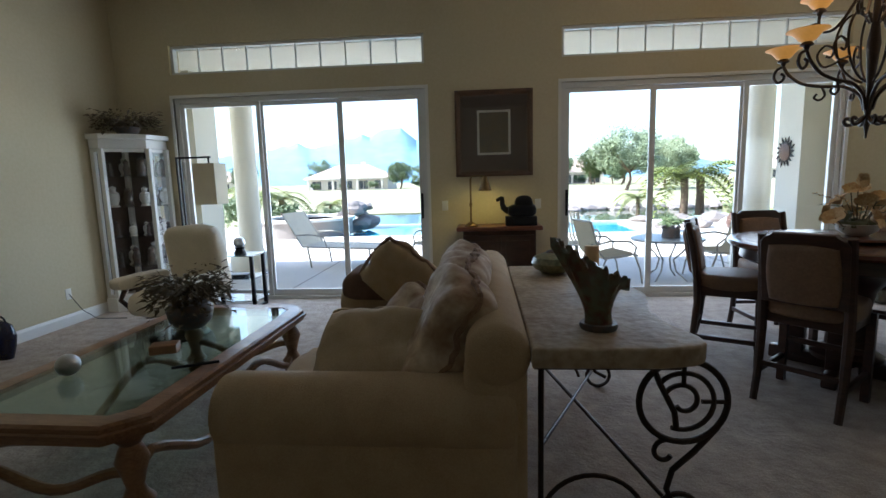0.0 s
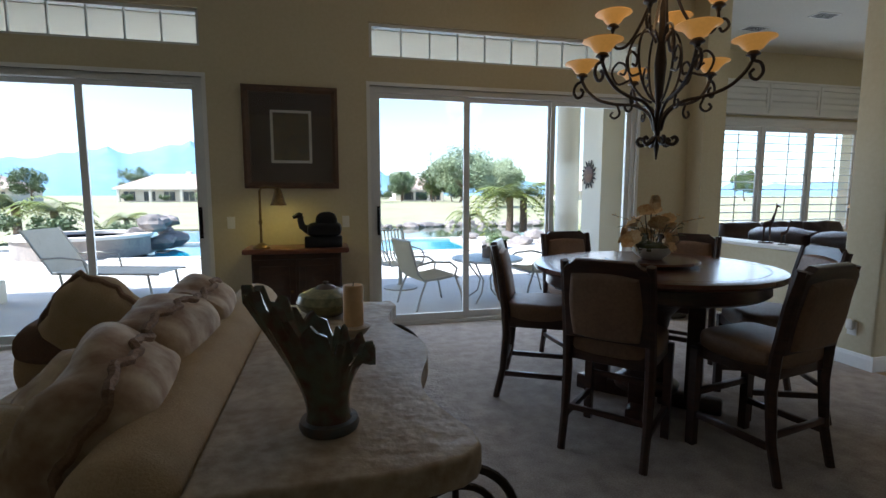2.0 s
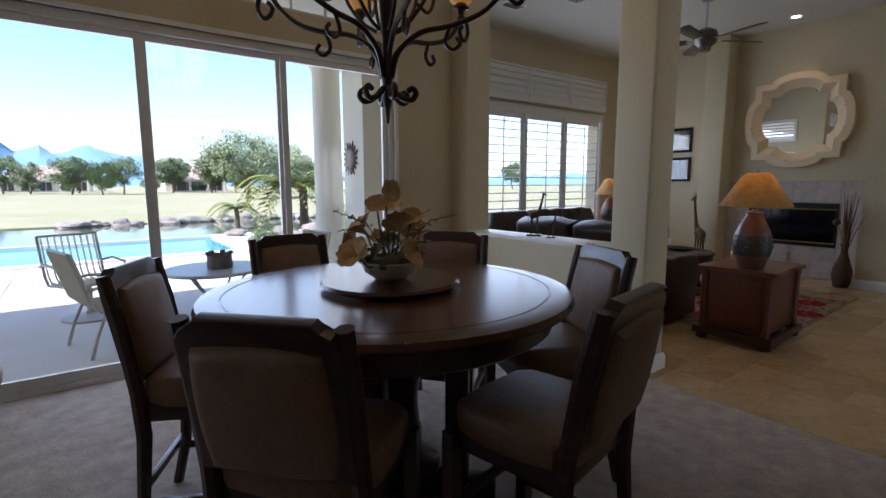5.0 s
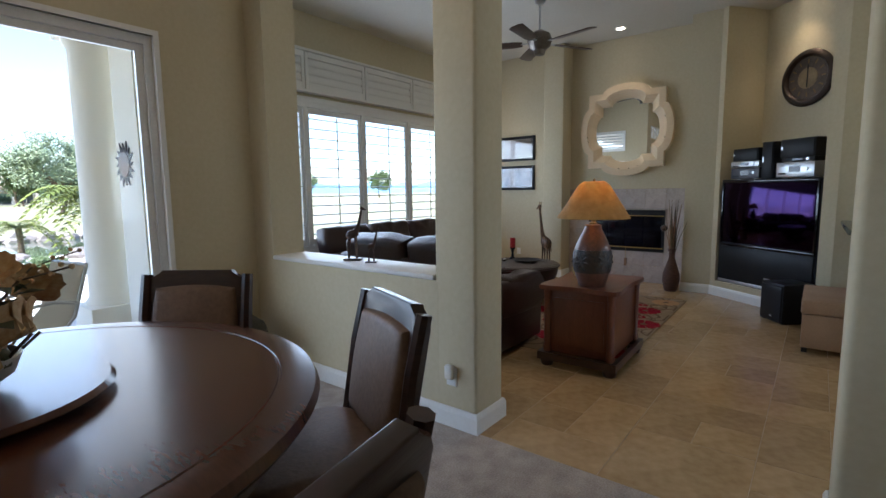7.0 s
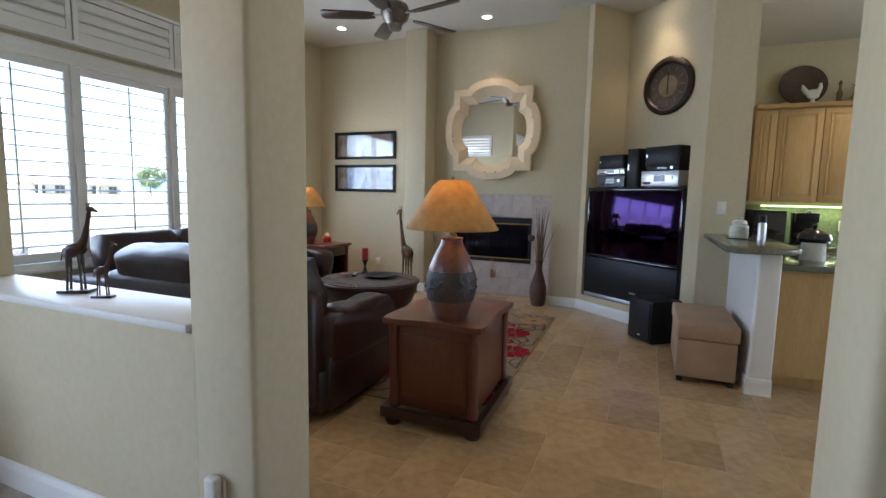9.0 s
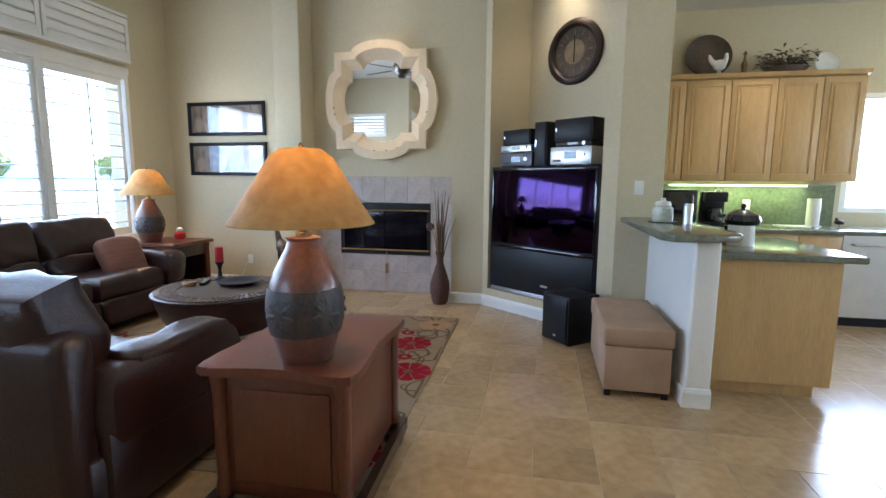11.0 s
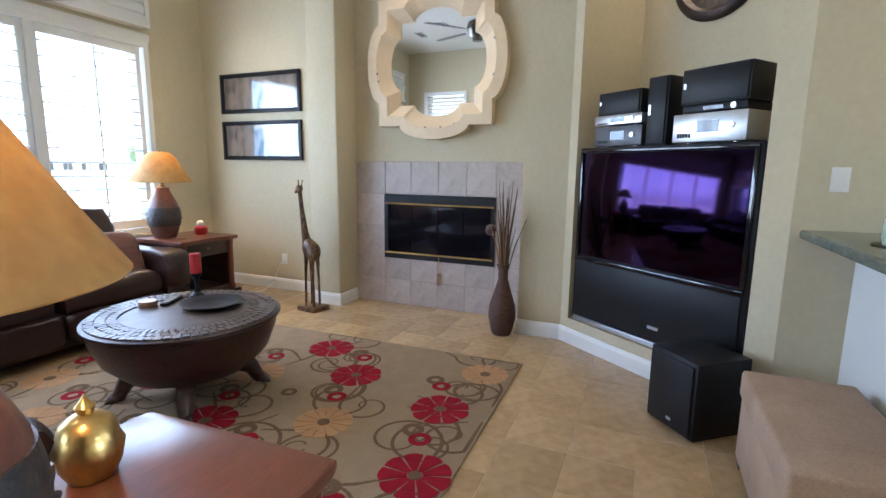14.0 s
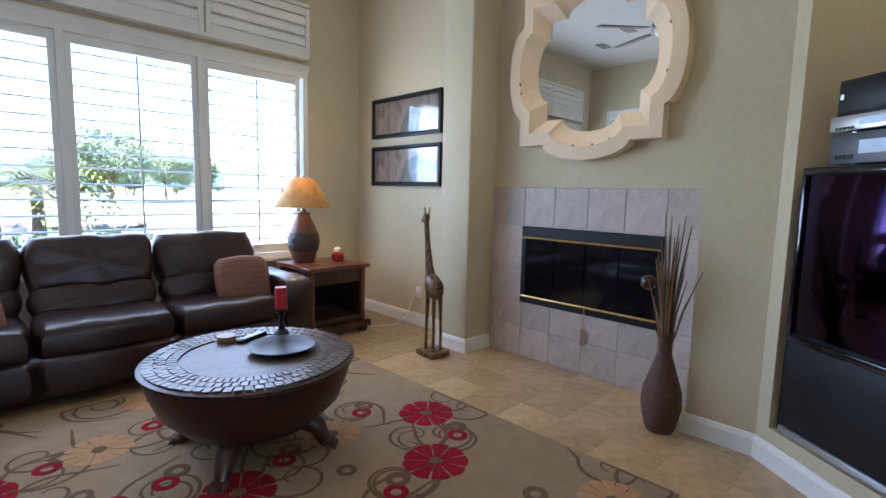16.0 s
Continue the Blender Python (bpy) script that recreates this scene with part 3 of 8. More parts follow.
sofa = thing("sofa", "beige chenille sofa with rolled arms and loose cushions", "sofa", pose(-1.09, 1.70, 0))
SW, SL = 1.25, 2.08
part("base", box(0.10, SW - 0.06, 0.12, SL - 0.12, 0.06, 0.32, 0.03), M_SOFA, sofa)
part("arm", rolled_arm(SW - 0.06, 0.30, 0.64, Matrix.Translation((0, 0, 0.02))), M_SOFA, sofa)
part("arm", rolled_arm(SW - 0.06, 0.30, 0.64, Matrix.Translation((0, SL - 0.30, 0.02))), M_SOFA, sofa)
bm = box(SW - 0.26, SW - 0.02, 0.05, SL - 0.05, 0.06, 0.74, 0.05, seg=3)
m = Matrix.Translation((SW - 0.13, 0.04, 0.76)) @ Euler((radians(-90), 0, 0)).to_matrix().to_4x4()
lathe([(0.0, -0.01), (0.08, -0.008), (0.115, 0.02), (0.125, 0.06), (0.125, SL - 0.14), (0.115, SL - 0.1), (0.08, SL - 0.07), (0.0, SL - 0.07)], 26, bm, m)
part("backrest", bm, M_SOFA, sofa)
for i in range(2):
    y = 0.31 + i * 0.73
    part("seat_cushion", puff(0.90, 0.73, 0.20, 0.16, i, 0.012, m=Matrix.Translation((0.49, y + 0.365, 0.40))), M_SOFA, sofa)
for i in range(4):
    part("foot", box(0.14 + (i % 2) * 0.9, 0.20 + (i % 2) * 0.9, 0.14 + (i // 2) * 1.74, 0.20 + (i // 2) * 1.74, 0.0, 0.06), M_DARKWOOD, sofa)


def pillow(name, at, s, t, material, label, seed, cord=None):
    p = thing(name, label, "cushion", at, group="cushions on the beige sofa")
    part("cover", puff(s, s * 0.92, t, 0.30, seed, 0.03, n=22), material, p)
    pts = []
    for i in range(96):
        a = 2 * math.pi * i / 96
        k = max(abs(math.cos(a)), abs(math.sin(a))) ** -0.75
        pts.append((0.512 * s * k * math.cos(a), 0.474 * s * k * math.sin(a), 0.012 * math.sin(9 * a) + 0.006 * math.sin(23 * a)))
    part("piping", tube(pts, 0.010 if cord else 0.013, 6, closed=True), cord or M_FRINGE, p, "thick gold corded edge" if cord else "dark brown corded edge")
    return p


for i, (y, z, ry, rz) in enumerate(((2.16, 0.72, -64, 8), (2.60, 0.74, -66, -4), (3.06, 0.73, -64, 5))):
    pillow("back_cushion", pose(-0.19, y, z, 0, ry, rz), 0.58, 0.28, M_CUSHION, "cream and brown crushed velvet back cushion on beige sofa", i)
pillow("throw_pillow", pose(-0.44, 2.46, 0.66, 12, -48, 14), 0.46, 0.19, M_CUSHION, "patterned cream velvet throw pillow leaning on sofa cushions", 5)
pillow("throw_pillow", pose(-0.50, 2.12, 0.62, 42, 0, -4), 0.56, 0.17, M_GOLDPILLOW, "gold fabric pillow with corded edge against sofa arm", 6, M_SOFA)
pillow("throw_pillow", pose(-0.60, 3.34, 0.76, -62, 40, 8), 0.48, 0.16, M_GOLDPILLOW, "gold square throw pillow standing on its corner", 7)
th = single("throw_blanket", puff(0.66, 0.36, 0.22, 0.25, 9, 0.03, m=Matrix.Translation((-0.74, 3.60, 0.66))), M_BROWNFAB, "dark brown fur throw folded over the sofa arm", "blanket")

# stone console table behind the sofa
con = thing("console_table", "cream stone slab console table on wrought iron scrolls", "table", pose(0.15, 1.72, 0))
CW, CL = 0.65, 1.68
o = [(0.0, 0.0)]
for i in range(61):
    u = i / 60
    t = 2 * u - 1
    x = CW * (0.93 + 0.07 * math.cos(2 * math.pi * t))
    end = max(0.0, (abs(t) - 0.86) / 0.14)
    o.append((x - 0.20 * (1 - math.sqrt(max(0.0, 1 - end * end))), CL * u))
o.append((0.0, CL))
part("tabletop", prism(o, 0.735, 0.812, bevel=0.012), M_STONE, con, "cream pitted travertine slab")
bm = tube([(0.02, 0.06, 0.722), (CW - 0.12, 0.06, 0.722), (CW - 0.12, CL - 0.06, 0.722), (0.02, CL - 0.06, 0.722)], 0.012, 6, closed=True)
part("apron", bm, M_IRON, con)
for y in (0.16, CL - 0.16):
    c = (CW - 0.06, y, 0.545)
    bm = tube(arc(c, 0.165, 110, -250, 36), 0.0125, 8)
    tube(arc((c[0], y, c[2]), 0.115, 140, -110, 20), 0.010, 8, bm)
    tube(arc((c[0], y, c[2]), 0.075, 150, -140, 18, grow=-0.045), 0.010, 8, bm)
    tube([(c[0] - 0.13, y, 0.722), (c[0] - 0.09, y, 0.62), (c[0] - 0.03, y, 0.50), (c[0] - 0.02, y, 0.43)], 0.012, 8, bm)
    tube([(c[0], y, c[2] + 0.165), (c[0], y, c[2] + 0.07)], 0.009, 8, bm)
    tube([(c[0] + 0.165, y, c[2]), (c[0] + 0.07, y, c[2])], 0.009, 8, bm)
    tube(arc((c[0] - 0.06, y, 0.335), 0.055, 60, 330, 16, grow=-0.03), 0.010, 8, bm)
    tube([(c[0] + 0.13, y, 0.44), (c[0] + 0.05, y, 0.34), (c[0] - 0.03, y, 0.26), (c[0] - 0.05, y, 0.18), (c[0] - 0.02, y, 0.11), (c[0] + 0.05, y, 0.07)], 0.012, 8, bm)
    tube(arc((c[0], y, 0.085), 0.075, 160, -200, 22), 0.011, 8, bm)
    part("scroll_leg", bm, M_IRON, con, "wrought iron spiral scroll leg")
    part("leg", tube([(0.05, y, 0.722), (0.05, y, 0.0)], 0.012, 8), M_IRON, con)
    part("stretcher", tube(arc((CW * 0.40, y, 0.02), 0.21, 15, 165, 14), 0.010, 8), M_IRON, con)
part("stretcher", tube([(0.05, 0.16, 0.35), (CW - 0.10, CL - 0.16, 0.12)], 0.009, 8), M_IRON, con)
part("stretcher", tube([(0.05, CL - 0.16, 0.35), (CW - 0.10, 0.16, 0.12)], 0.009, 8), M_IRON, con)

# vase with a torn leaf-shaped rim
v = thing("vase", "tall green brown glazed ceramic vase with jagged rim", "vase", pose(0.435, 1.96, 0.814))
bm = bmesh.new()
NV = 96
rings = []
for j in range(17):
    u = j / 16
    ring = []
    for k in range(NV):
        a = 2 * math.pi * k / NV
        wide, lip = max(0, -math.cos(a)), max(0, math.cos(a))
        r = 0.042 + 0.024 * (1 - u) ** 5 + 0.030 * u * u
        jag = u ** 5 * (0.036 * abs(math.sin(a * 6.5)) + 0.022 * abs(math.sin(a * 15)))
        x = r * math.cos(a) - 0.12 * u ** 2.2 * wide + 0.045 * u ** 3 * lip
        z = 0.205 * u + u ** 2.4 * (0.11 * wide - 0.01 * lip) - 0.045 * max(0, u - 0.8) / 0.2 * lip + jag
        ring.append(bm.verts.new((x, r * math.sin(a) * (0.85 + 0.3 * u), z)))
    rings.append(ring)
inner = [[bm.verts.new(q.co * 1.0 + Vector((-q.co.x * 0.12, -q.co.y * 0.12, 0.0))) for q in ring] for ring in rings[2:]]
for a, b in list(zip(rings, rings[1:])) + [(rings[-1], inner[-1])] + [(p, q) for p, q in zip(inner[::-1], inner[::-1][1:])]:
    for k in range(NV):
        bm.faces.new((a[k], a[(k + 1) % NV], b[(k + 1) % NV], b[k]))
bm.faces.new(rings[0][::-1])
bm.faces.new(inner[0])
part("body", bm, M_CERAMIC, v)
part("foot", lathe([(0.0, 0.0), (0.070, 0.0), (0.074, 0.012), (0.070, 0.024), (0.0, 0.024)], 28), M_POT, v, "glossy brown foot ring")
pt = thing("pottery_bowl", "round olive glazed pottery jar with lid", "bowl", pose(0.425, 3.14, 0.814))
part("body", lathe([(0.0, 0.0), (0.07, 0.0), (0.12, 0.03), (0.14, 0.065), (0.125, 0.10), (0.07, 0.125), (0.05, 0.128), (0.0, 0.128)], 32), mat("olive_glaze", (0.30, 0.29, 0.16), 0.35, color2=(0.12, 0.13, 0.07), scale=8, fine=40, amount=1.4, coat=0.4), pt)
part("lid", lathe([(0.0, 0.129), (0.05, 0.129), (0.04, 0.14), (0.012, 0.148), (0.014, 0.16), (0.0, 0.165)], 24), M_POT, pt)
cd = thing("pillar_candle", "cream pillar candle on shell-shaped ceramic holder", "candle", pose(0.525, 2.51, 0.814))
part("holder", lathe([(0.0, 0.0), (0.055, 0.0), (0.058, 0.01), (0.030, 0.03), (0.026, 0.06), (0.055, 0.095), (0.062, 0.105), (0.05, 0.108), (0.0, 0.105)], 24), M_STONE, cd)
part("candle", lathe([(0.0, 0.109), (0.035, 0.109), (0.036, 0.115), (0.036, 0.25), (0.033, 0.255), (0.0, 0.248)], 24), M_WAX, cd)
part("wick", tube([(0, 0, 0.247), (0.002, 0, 0.265)], 0.0015, 5), M_BLACK, cd)

# small dog statue on the floor by the door
bm = puff(0.20, 0.16, 0.24, 0.5, 2, 0.01, m=Matrix.Translation((0.92, 5.50, 0.125)))
puff(0.14, 0.12, 0.13, 0.6, 3, 0.006, bm=bm, m=Matrix.Translation((0.98, 5.46, 0.28)))
single("stone_figurine", bm, M_STONE, "small pale stone animal figurine on the carpet", "figurine")

# coffee table with glass top
ct = thing("coffee_table", "carved light wood coffee table with inset glass top", "table", pose(-1.89, 2.68, 0, 0, 0, -1))
TW, TL = 0.50, 0.96


def octo(w, l, c):
    return [(-w + c, -l), (w - c, -l), (w, -l + c), (w, l - c), (w - c, l), (-w + c, l), (-w, l - c), (-w, -l + c)]


path = [(x, y, 0) for x, y in octo(TW, TL, 0.13)]
part("frame", sweep([(0.0, 0.405), (0.0, 0.475), (-0.012, 0.487), (-0.10, 0.487), (-0.10, 0.465), (-0.06, 0.42), (-0.04, 0.405)], path, closed=True), M_PINE, ct)
part("trim", sweep([(0.014, 0.43), (0.014, 0.45), (0.001, 0.455), (0.001, 0.425)], path, closed=True), M_PINE, ct)
glass = part("glass_top", prism(octo(TW - 0.095, TL - 0.095, 0.10), 0.474, 0.486), glass_mat("green_glass", (0.72, 0.84, 0.78), 0.0), ct, "clear bevelled glass", smooth=False)
LEGP = [(0.0, 0.0), (0.06, 0.0), (0.066, 0.03), (0.045, 0.06), (0.075, 0.09), (0.05, 0.12), (0.036, 0.16), (0.05, 0.22), (0.068, 0.28), (0.05, 0.33), (0.038, 0.35), (0.062, 0.38), (0.062, 0.404), (0.0, 0.404)]
for sx in (-1, 1):
    for sy in (-1, 1):
        part("leg", lathe(LEGP, 18, m=Matrix.Translation((sx * (TW - 0.11), sy * (TL - 0.13), 0))), M_PINE, ct, "turned wooden leg")
    pts = [(sx * (TW - 0.11), (TL - 0.16) * (2 * i / 20 - 1), 0.17 + 0.10 * math.cos(2 * math.pi * i / 20 * 1.5) * (1 if i not in (0, 20) else 0.6)) for i in range(21)]
    part("stretcher", tube(pts, 0.024, 8), M_PINE, ct, "scrolled wooden stretcher")
for sy in (-1, 1):
    pts = [((TW - 0.14) * (2 * i / 12 - 1), sy * (TL - 0.13), 0.17 + 0.05 * math.cos(2 * math.pi * i / 12)) for i in range(13)]
    part("stretcher", tube(pts, 0.024, 8), M_PINE, ct, "scrolled wooden stretcher")


def leaf_spray(bm, n, radius, height, size, seed, drop=0.2, m=None, up=0.7):
    """Many single bent leaves on arching lines."""
    rnd = random.Random(seed)
    m = m or Matrix()
    for i in range(n):
        a, u = rnd.uniform(0, 2 * math.pi), rnd.uniform(0.15, 1)
        r = radius * u
        z = height * (u ** 0.5) * rnd.uniform(0.4, 1.1) - drop * u * u * rnd.random()
        p = Vector((r * math.cos(a), r * math.sin(a), z))
        d = Vector((math.cos(a + rnd.uniform(-0.9, 0.9)), math.sin(a + rnd.uniform(-0.9, 0.9)), rnd.uniform(-0.5, up))).normalized()
        s = d.cross(Vector((0, 0, 1))).normalized()
        k = size * rnd.uniform(0.5, 1.3)
        q = [p, p + d * k * 0.5 + s * k * 0.22, p + d * k - Vector((0, 0, k * 0.2)), p + d * k * 0.5 - s * k * 0.22]
        bm.faces.new([bm.verts.new(m @ x) for x in q])
    return bm


pl = thing("potted_plant", "bushy dried fern in dark bronze pot on glass", "plant", pose(-1.97, 3.04, 0.489))
part("pot", lathe([(0.0, 0.0), (0.08, 0.0), (0.13, 0.05), (0.145, 0.12), (0.125, 0.165), (0.115, 0.165), (0.0, 0.155)], 26), M_POT, pl)
part("foliage", leaf_spray(bmesh.new(), 1100, 0.25, 0.27, 0.065, 3, 0.22, Matrix.Translation((0, 0, 0.15))), M_DRYLEAF, pl, smooth=False)
part("stem", tube([(0.05, 0.0, 0.15), (0.14, -0.02, 0.28), (0.26, -0.03, 0.34)], 0.003, 5), M_DRYLEAF, pl)
single("glass_ball", lathe([(0.0, 0.0)] + [(0.055 * math.sin(math.pi * i / 12), 0.055 - 0.055 * math.cos(math.pi * i / 12)) for i in range(1, 12)] + [(0.0, 0.11)], 24), M_SILVER, "clear glass ball ornament on the coffee table", "ornament", pose(-2.11, 2.22, 0.489))
single("box", box(-0.07, 0.07, -0.05, 0.05, 0, 0.05, 0.004), M_PINE, "small wooden trinket box on glass top", "box", pose(-1.83, 2.56, 0.489, 0, 0, 20))
single("pen", tube([(-0.10, -0.05, 0.008), (0.10, 0.05, 0.008)], 0.008, 8), M_BLACK, "black pen lying on the coffee table", "pen", pose(-1.52, 2.35, 0.489))

# tall white curio cabinet in the corner
cu = thing("curio_cabinet", "white corner display cabinet with glass front and ornaments", "cabinet", pose(-4.385, 5.19, 0))
CZ = 2.0
FOOT = [(0.0, 0.56), (0.0, 0.03), (0.14, 0.0), (0.50, 0.28), (0.56, 0.56)]


def grown(k):
    return [(x + (k if x > 0.1 else 0), y - (k if y < 0.5 else 0)) for x, y in FOOT]


part("plinth", prism(grown(0.012), 0.0, 0.16, bevel=0.004), M_TRIM, cu)
part("top", prism(FOOT, CZ - 0.13, CZ - 0.03, bevel=0.004), M_TRIM, cu)
part("cornice", prism(grown(0.035), CZ - 0.029, CZ + 0.03, bevel=0.012), M_TRIM, cu)
for x, y in FOOT:
    part("post", box(x - 0.024 if x > 0.1 else x, x + 0.024 if x > 0.1 else x + 0.048, y - 0.048 if y > 0.5 else y + 0.002, y if y > 0.5 else y + 0.05, 0.161, CZ - 0.131, 0.004), M_TRIM, cu)
for k in (1, 2, 3):
    (xa, ya), (xb, yb) = FOOT[k], FOOT[k + 1]
    ln, an = math.hypot(xb - xa, yb - ya), math.degrees(math.atan2(yb - ya, xb - xa))
    m = pose(xa, ya, 0, 0, 0, an)
    part("pane", box(0.03, ln - 0.03, 0.022, 0.026, 0.20, CZ - 0.17), M_GLASS, cu, m=m, smooth=False).visible_shadow = False
    for z in (0.161, CZ - 0.169):
        part("door_rail", box(0.024, ln - 0.024, 0.012, 0.036, z, z + 0.038), M_TRIM, cu, m=m, smooth=False)
# dark wood colour here stands in for shade inside the white cabinet
part("side_panel", box(0.0, 0.012, 0.082, 0.51, 0.161, CZ - 0.131), M_DARKWOOD, cu, "panel coloured dark for the shade inside")
part("back_panel", box(0.05, 0.535, 0.545, 0.557, 0.161, CZ - 0.131), M_MIRROR, cu, "mirrored back panel")
INNER = [(0.02, 0.54), (0.02, 0.07), (0.14, 0.045), (0.46, 0.29), (0.52, 0.54)]
for i in range(4):
    z = 0.50 + 0.35 * i
    part("shelf", prism(INNER, z, z + 0.008), M_GLASS, cu, smooth=False)
orn = finish("figurine", lathe([(0.0, 0.0), (0.04, 0.0), (0.025, 0.03), (0.035, 0.08), (0.02, 0.12), (0.028, 0.15), (0.0, 0.18)], 14), M_POT)
orn_pale = finish("figurine", lathe([(0.0, 0.0), (0.05, 0.0), (0.03, 0.02), (0.05, 0.07), (0.045, 0.12), (0.02, 0.14), (0.03, 0.17), (0.0, 0.19)], 14), M_WHITECER)
rnd = random.Random(4)
for i in range(5):
    for k, (x, y) in enumerate(((0.12, 0.16), (0.24, 0.26), (0.14, 0.36), (0.36, 0.36), (0.28, 0.44))):
        pale = (i + k) % 3 == 0
        ob = new("figurine", orn_pale if pale else orn)
        ob.matrix_world = pose(-4.385 + x, 5.19 + y, 0.162 if i == 0 else 0.5095 + 0.35 * (i - 1)) @ Matrix.Scale(rnd.uniform(0.7, 1.35), 4)
        tagged(ob, ("small pale ornament" if pale else "small dark ornament") + " standing inside the display cabinet", "ornament", "ornaments in the curio cabinet")
gp = thing("trailing_plant", "trailing artificial ivy plant on top of the cabinet", "plant", pose(-4.10, 5.48, CZ + 0.031))
part("pot", lathe([(0, 0), (0.10, 0), (0.14, 0.08), (0.13, 0.085), (0, 0.08)], 18), M_POT, gp)
part("foliage", leaf_spray(bmesh.new(), 900, 0.34, 0.22, 0.07, 8, 0.16, Matrix.Translation((0, 0, 0.06))), M_DRYLEAF, gp, smooth=False)

# cream armchair, glass side table, floor lamp
ac = thing("armchair", "cream leather high-backed swivel armchair", "chair", pose(-2.95, 4.35, 0, 0, 0, 170))
part("base", lathe([(0, 0), (0.26, 0), (0.27, 0.02), (0.10, 0.05), (0.05, 0.07), (0.05, 0.26), (0, 0.26)], 24), M_DARKWOOD, ac)
part("seat", puff(0.62, 0.62, 0.22, 0.2, 1, 0.01, m=Matrix.Translation((0, 0.02, 0.36))), M_WHITEFAB, ac)
part("backrest", puff(0.64, 0.74, 0.20, 0.2, 2, 0.012, m=Matrix.Translation((0, -0.33, 0.68)) @ Euler((radians(80), 0, 0)).to_matrix().to_4x4()), M_WHITEFAB, ac)
for s in (-1, 1):
    part("arm", puff(0.14, 0.62, 0.12, 0.3, 3, 0.006, m=Matrix.Translation((s * 0.36, 0.03, 0.55))), M_WHITEFAB, ac)
    part("arm_support", tube([(s * 0.35, 0.22, 0.50), (s * 0.36, 0.27, 0.40), (s * 0.30, 0.20, 0.28)], 0.022, 8), M_DARKWOOD, ac)
sd = thing("glass_side_table", "black metal side table with three glass shelves", "table", pose(-2.92, 5.44, 0))
for x in (-0.27, 0.27):
    bm = box(x - 0.02, x + 0.02, -0.16, -0.13, 0, 0.62)
    box(x - 0.02, x + 0.02, 0.13, 0.16, 0, 0.62, bm=bm)
    box(x - 0.02, x + 0.02, -0.16, 0.16, 0.0, 0.03, bm=bm)
    part("leg_frame", bm, M_BLACK, sd, smooth=False)
for z in (0.10, 0.36, 0.62):
    part("shelf", box(-0.31, 0.31, -0.19, 0.19, z, z + 0.010, 0.002), glass_mat("smoked_glass", (0.35, 0.40, 0.40)), sd, smooth=False)
cb = thing("crystal_ball", "crystal ball on dark carved stand", "ornament", pose(-2.84, 5.42, 0.632))
part("stand", lathe([(0, 0), (0.07, 0), (0.06, 0.03), (0.045, 0.06), (0.06, 0.08), (0, 0.08)], 18), M_BLACK, cb)
part("ball", lathe([(0.0, 0.07)] + [(0.065 * math.sin(math.pi * i / 12), 0.135 - 0.065 * math.cos(math.pi * i / 12)) for i in range(1, 12)] + [(0.0, 0.20)], 24), M_SILVER, cb)
for i in range(2):
    single("magazine", box(-0.12, 0.12, -0.09, 0.09, 0.0, 0.012, 0.001), M_BLACK, "dark magazine lying on the side table shelf", "magazine", pose(-2.88, 5.42, 0.372 + 0.0125 * i, 0, 0, 9 * i), group="magazines on the side table")
fl = thing("floor_lamp", "black floor lamp with square cream paper shade", "lamp", pose(-3.36, 5.30, 0))
part("base", box(-0.14, 0.14, -0.12, 0.12, 0, 0.02, 0.004), M_BLACK, fl)
bm = box(-0.075, -0.055, -0.01, 0.01, 0.02, 1.73)
box(-0.035, -0.015, -0.01, 0.01, 0.02, 1.73, bm=bm)
box(-0.075, 0.33, -0.01, 0.01, 1.73, 1.75, bm=bm)
box(0.30, 0.315, -0.006, 0.006, 1.66, 1.73, bm=bm)
part("pole", bm, M_BLACK, fl, smooth=False)
bm = bmesh.new()
sh = [(0.19, -0.12), (0.43, -0.12), (0.43, 0.12), (0.19, 0.12)]
sweep([(0.0, 1.22), (0.004, 1.22), (0.004, 1.67), (0.0, 1.67)], [(x, y, 0) for x, y in sh], bm, closed=True)
part("shade", bm, mat("paper_shade", (0.62, 0.55, 0.40), 0.8, color2=(0.56, 0.49, 0.35), scale=8, fine=90), fl, smooth=False)
for x, y, h in ((-4.12, 3.72, 0.33), (-4.10, 3.42, 0.25)):
    jv = thing("vase", "dark cobalt blue glossy floor vase", "vase", pose(x, y, 0), group="blue floor vases")
    part("body", lathe([(0, 0), (0.07, 0), (0.10, h * 0.3), (0.115, h * 0.6), (0.09, h * 0.88), (0.05, h * 0.97), (0.045, h), (0.035, h), (0.0, h * 0.95)], 26, sy=0.7), mat("cobalt_glaze", (0.02, 0.025, 0.07), 0.1, color2=(0.012, 0.012, 0.03), coat=0.5), jv)
    part("handle", tube(arc((0, 0, h - 0.01), 0.05, 0, 180, 10), 0.008, 6), M_BLACK, jv)
sk = thing("wall_socket", "white wall socket with a black plugged cord", "socket", pose(-4.398, 4.72, 0.33))
part("plate", box(0, 0.006, -0.035, 0.035, -0.057, 0.057, 0.002), M_TRIM, sk)
part("cord", tube([(0.008, 0, 0), (0.03, 0, -0.03), (0.05, 0.1, -0.2), (0.12, 0.2, -0.322), (0.45, 0.22, -0.324)], 0.004, 5), M_BLACK, sk)

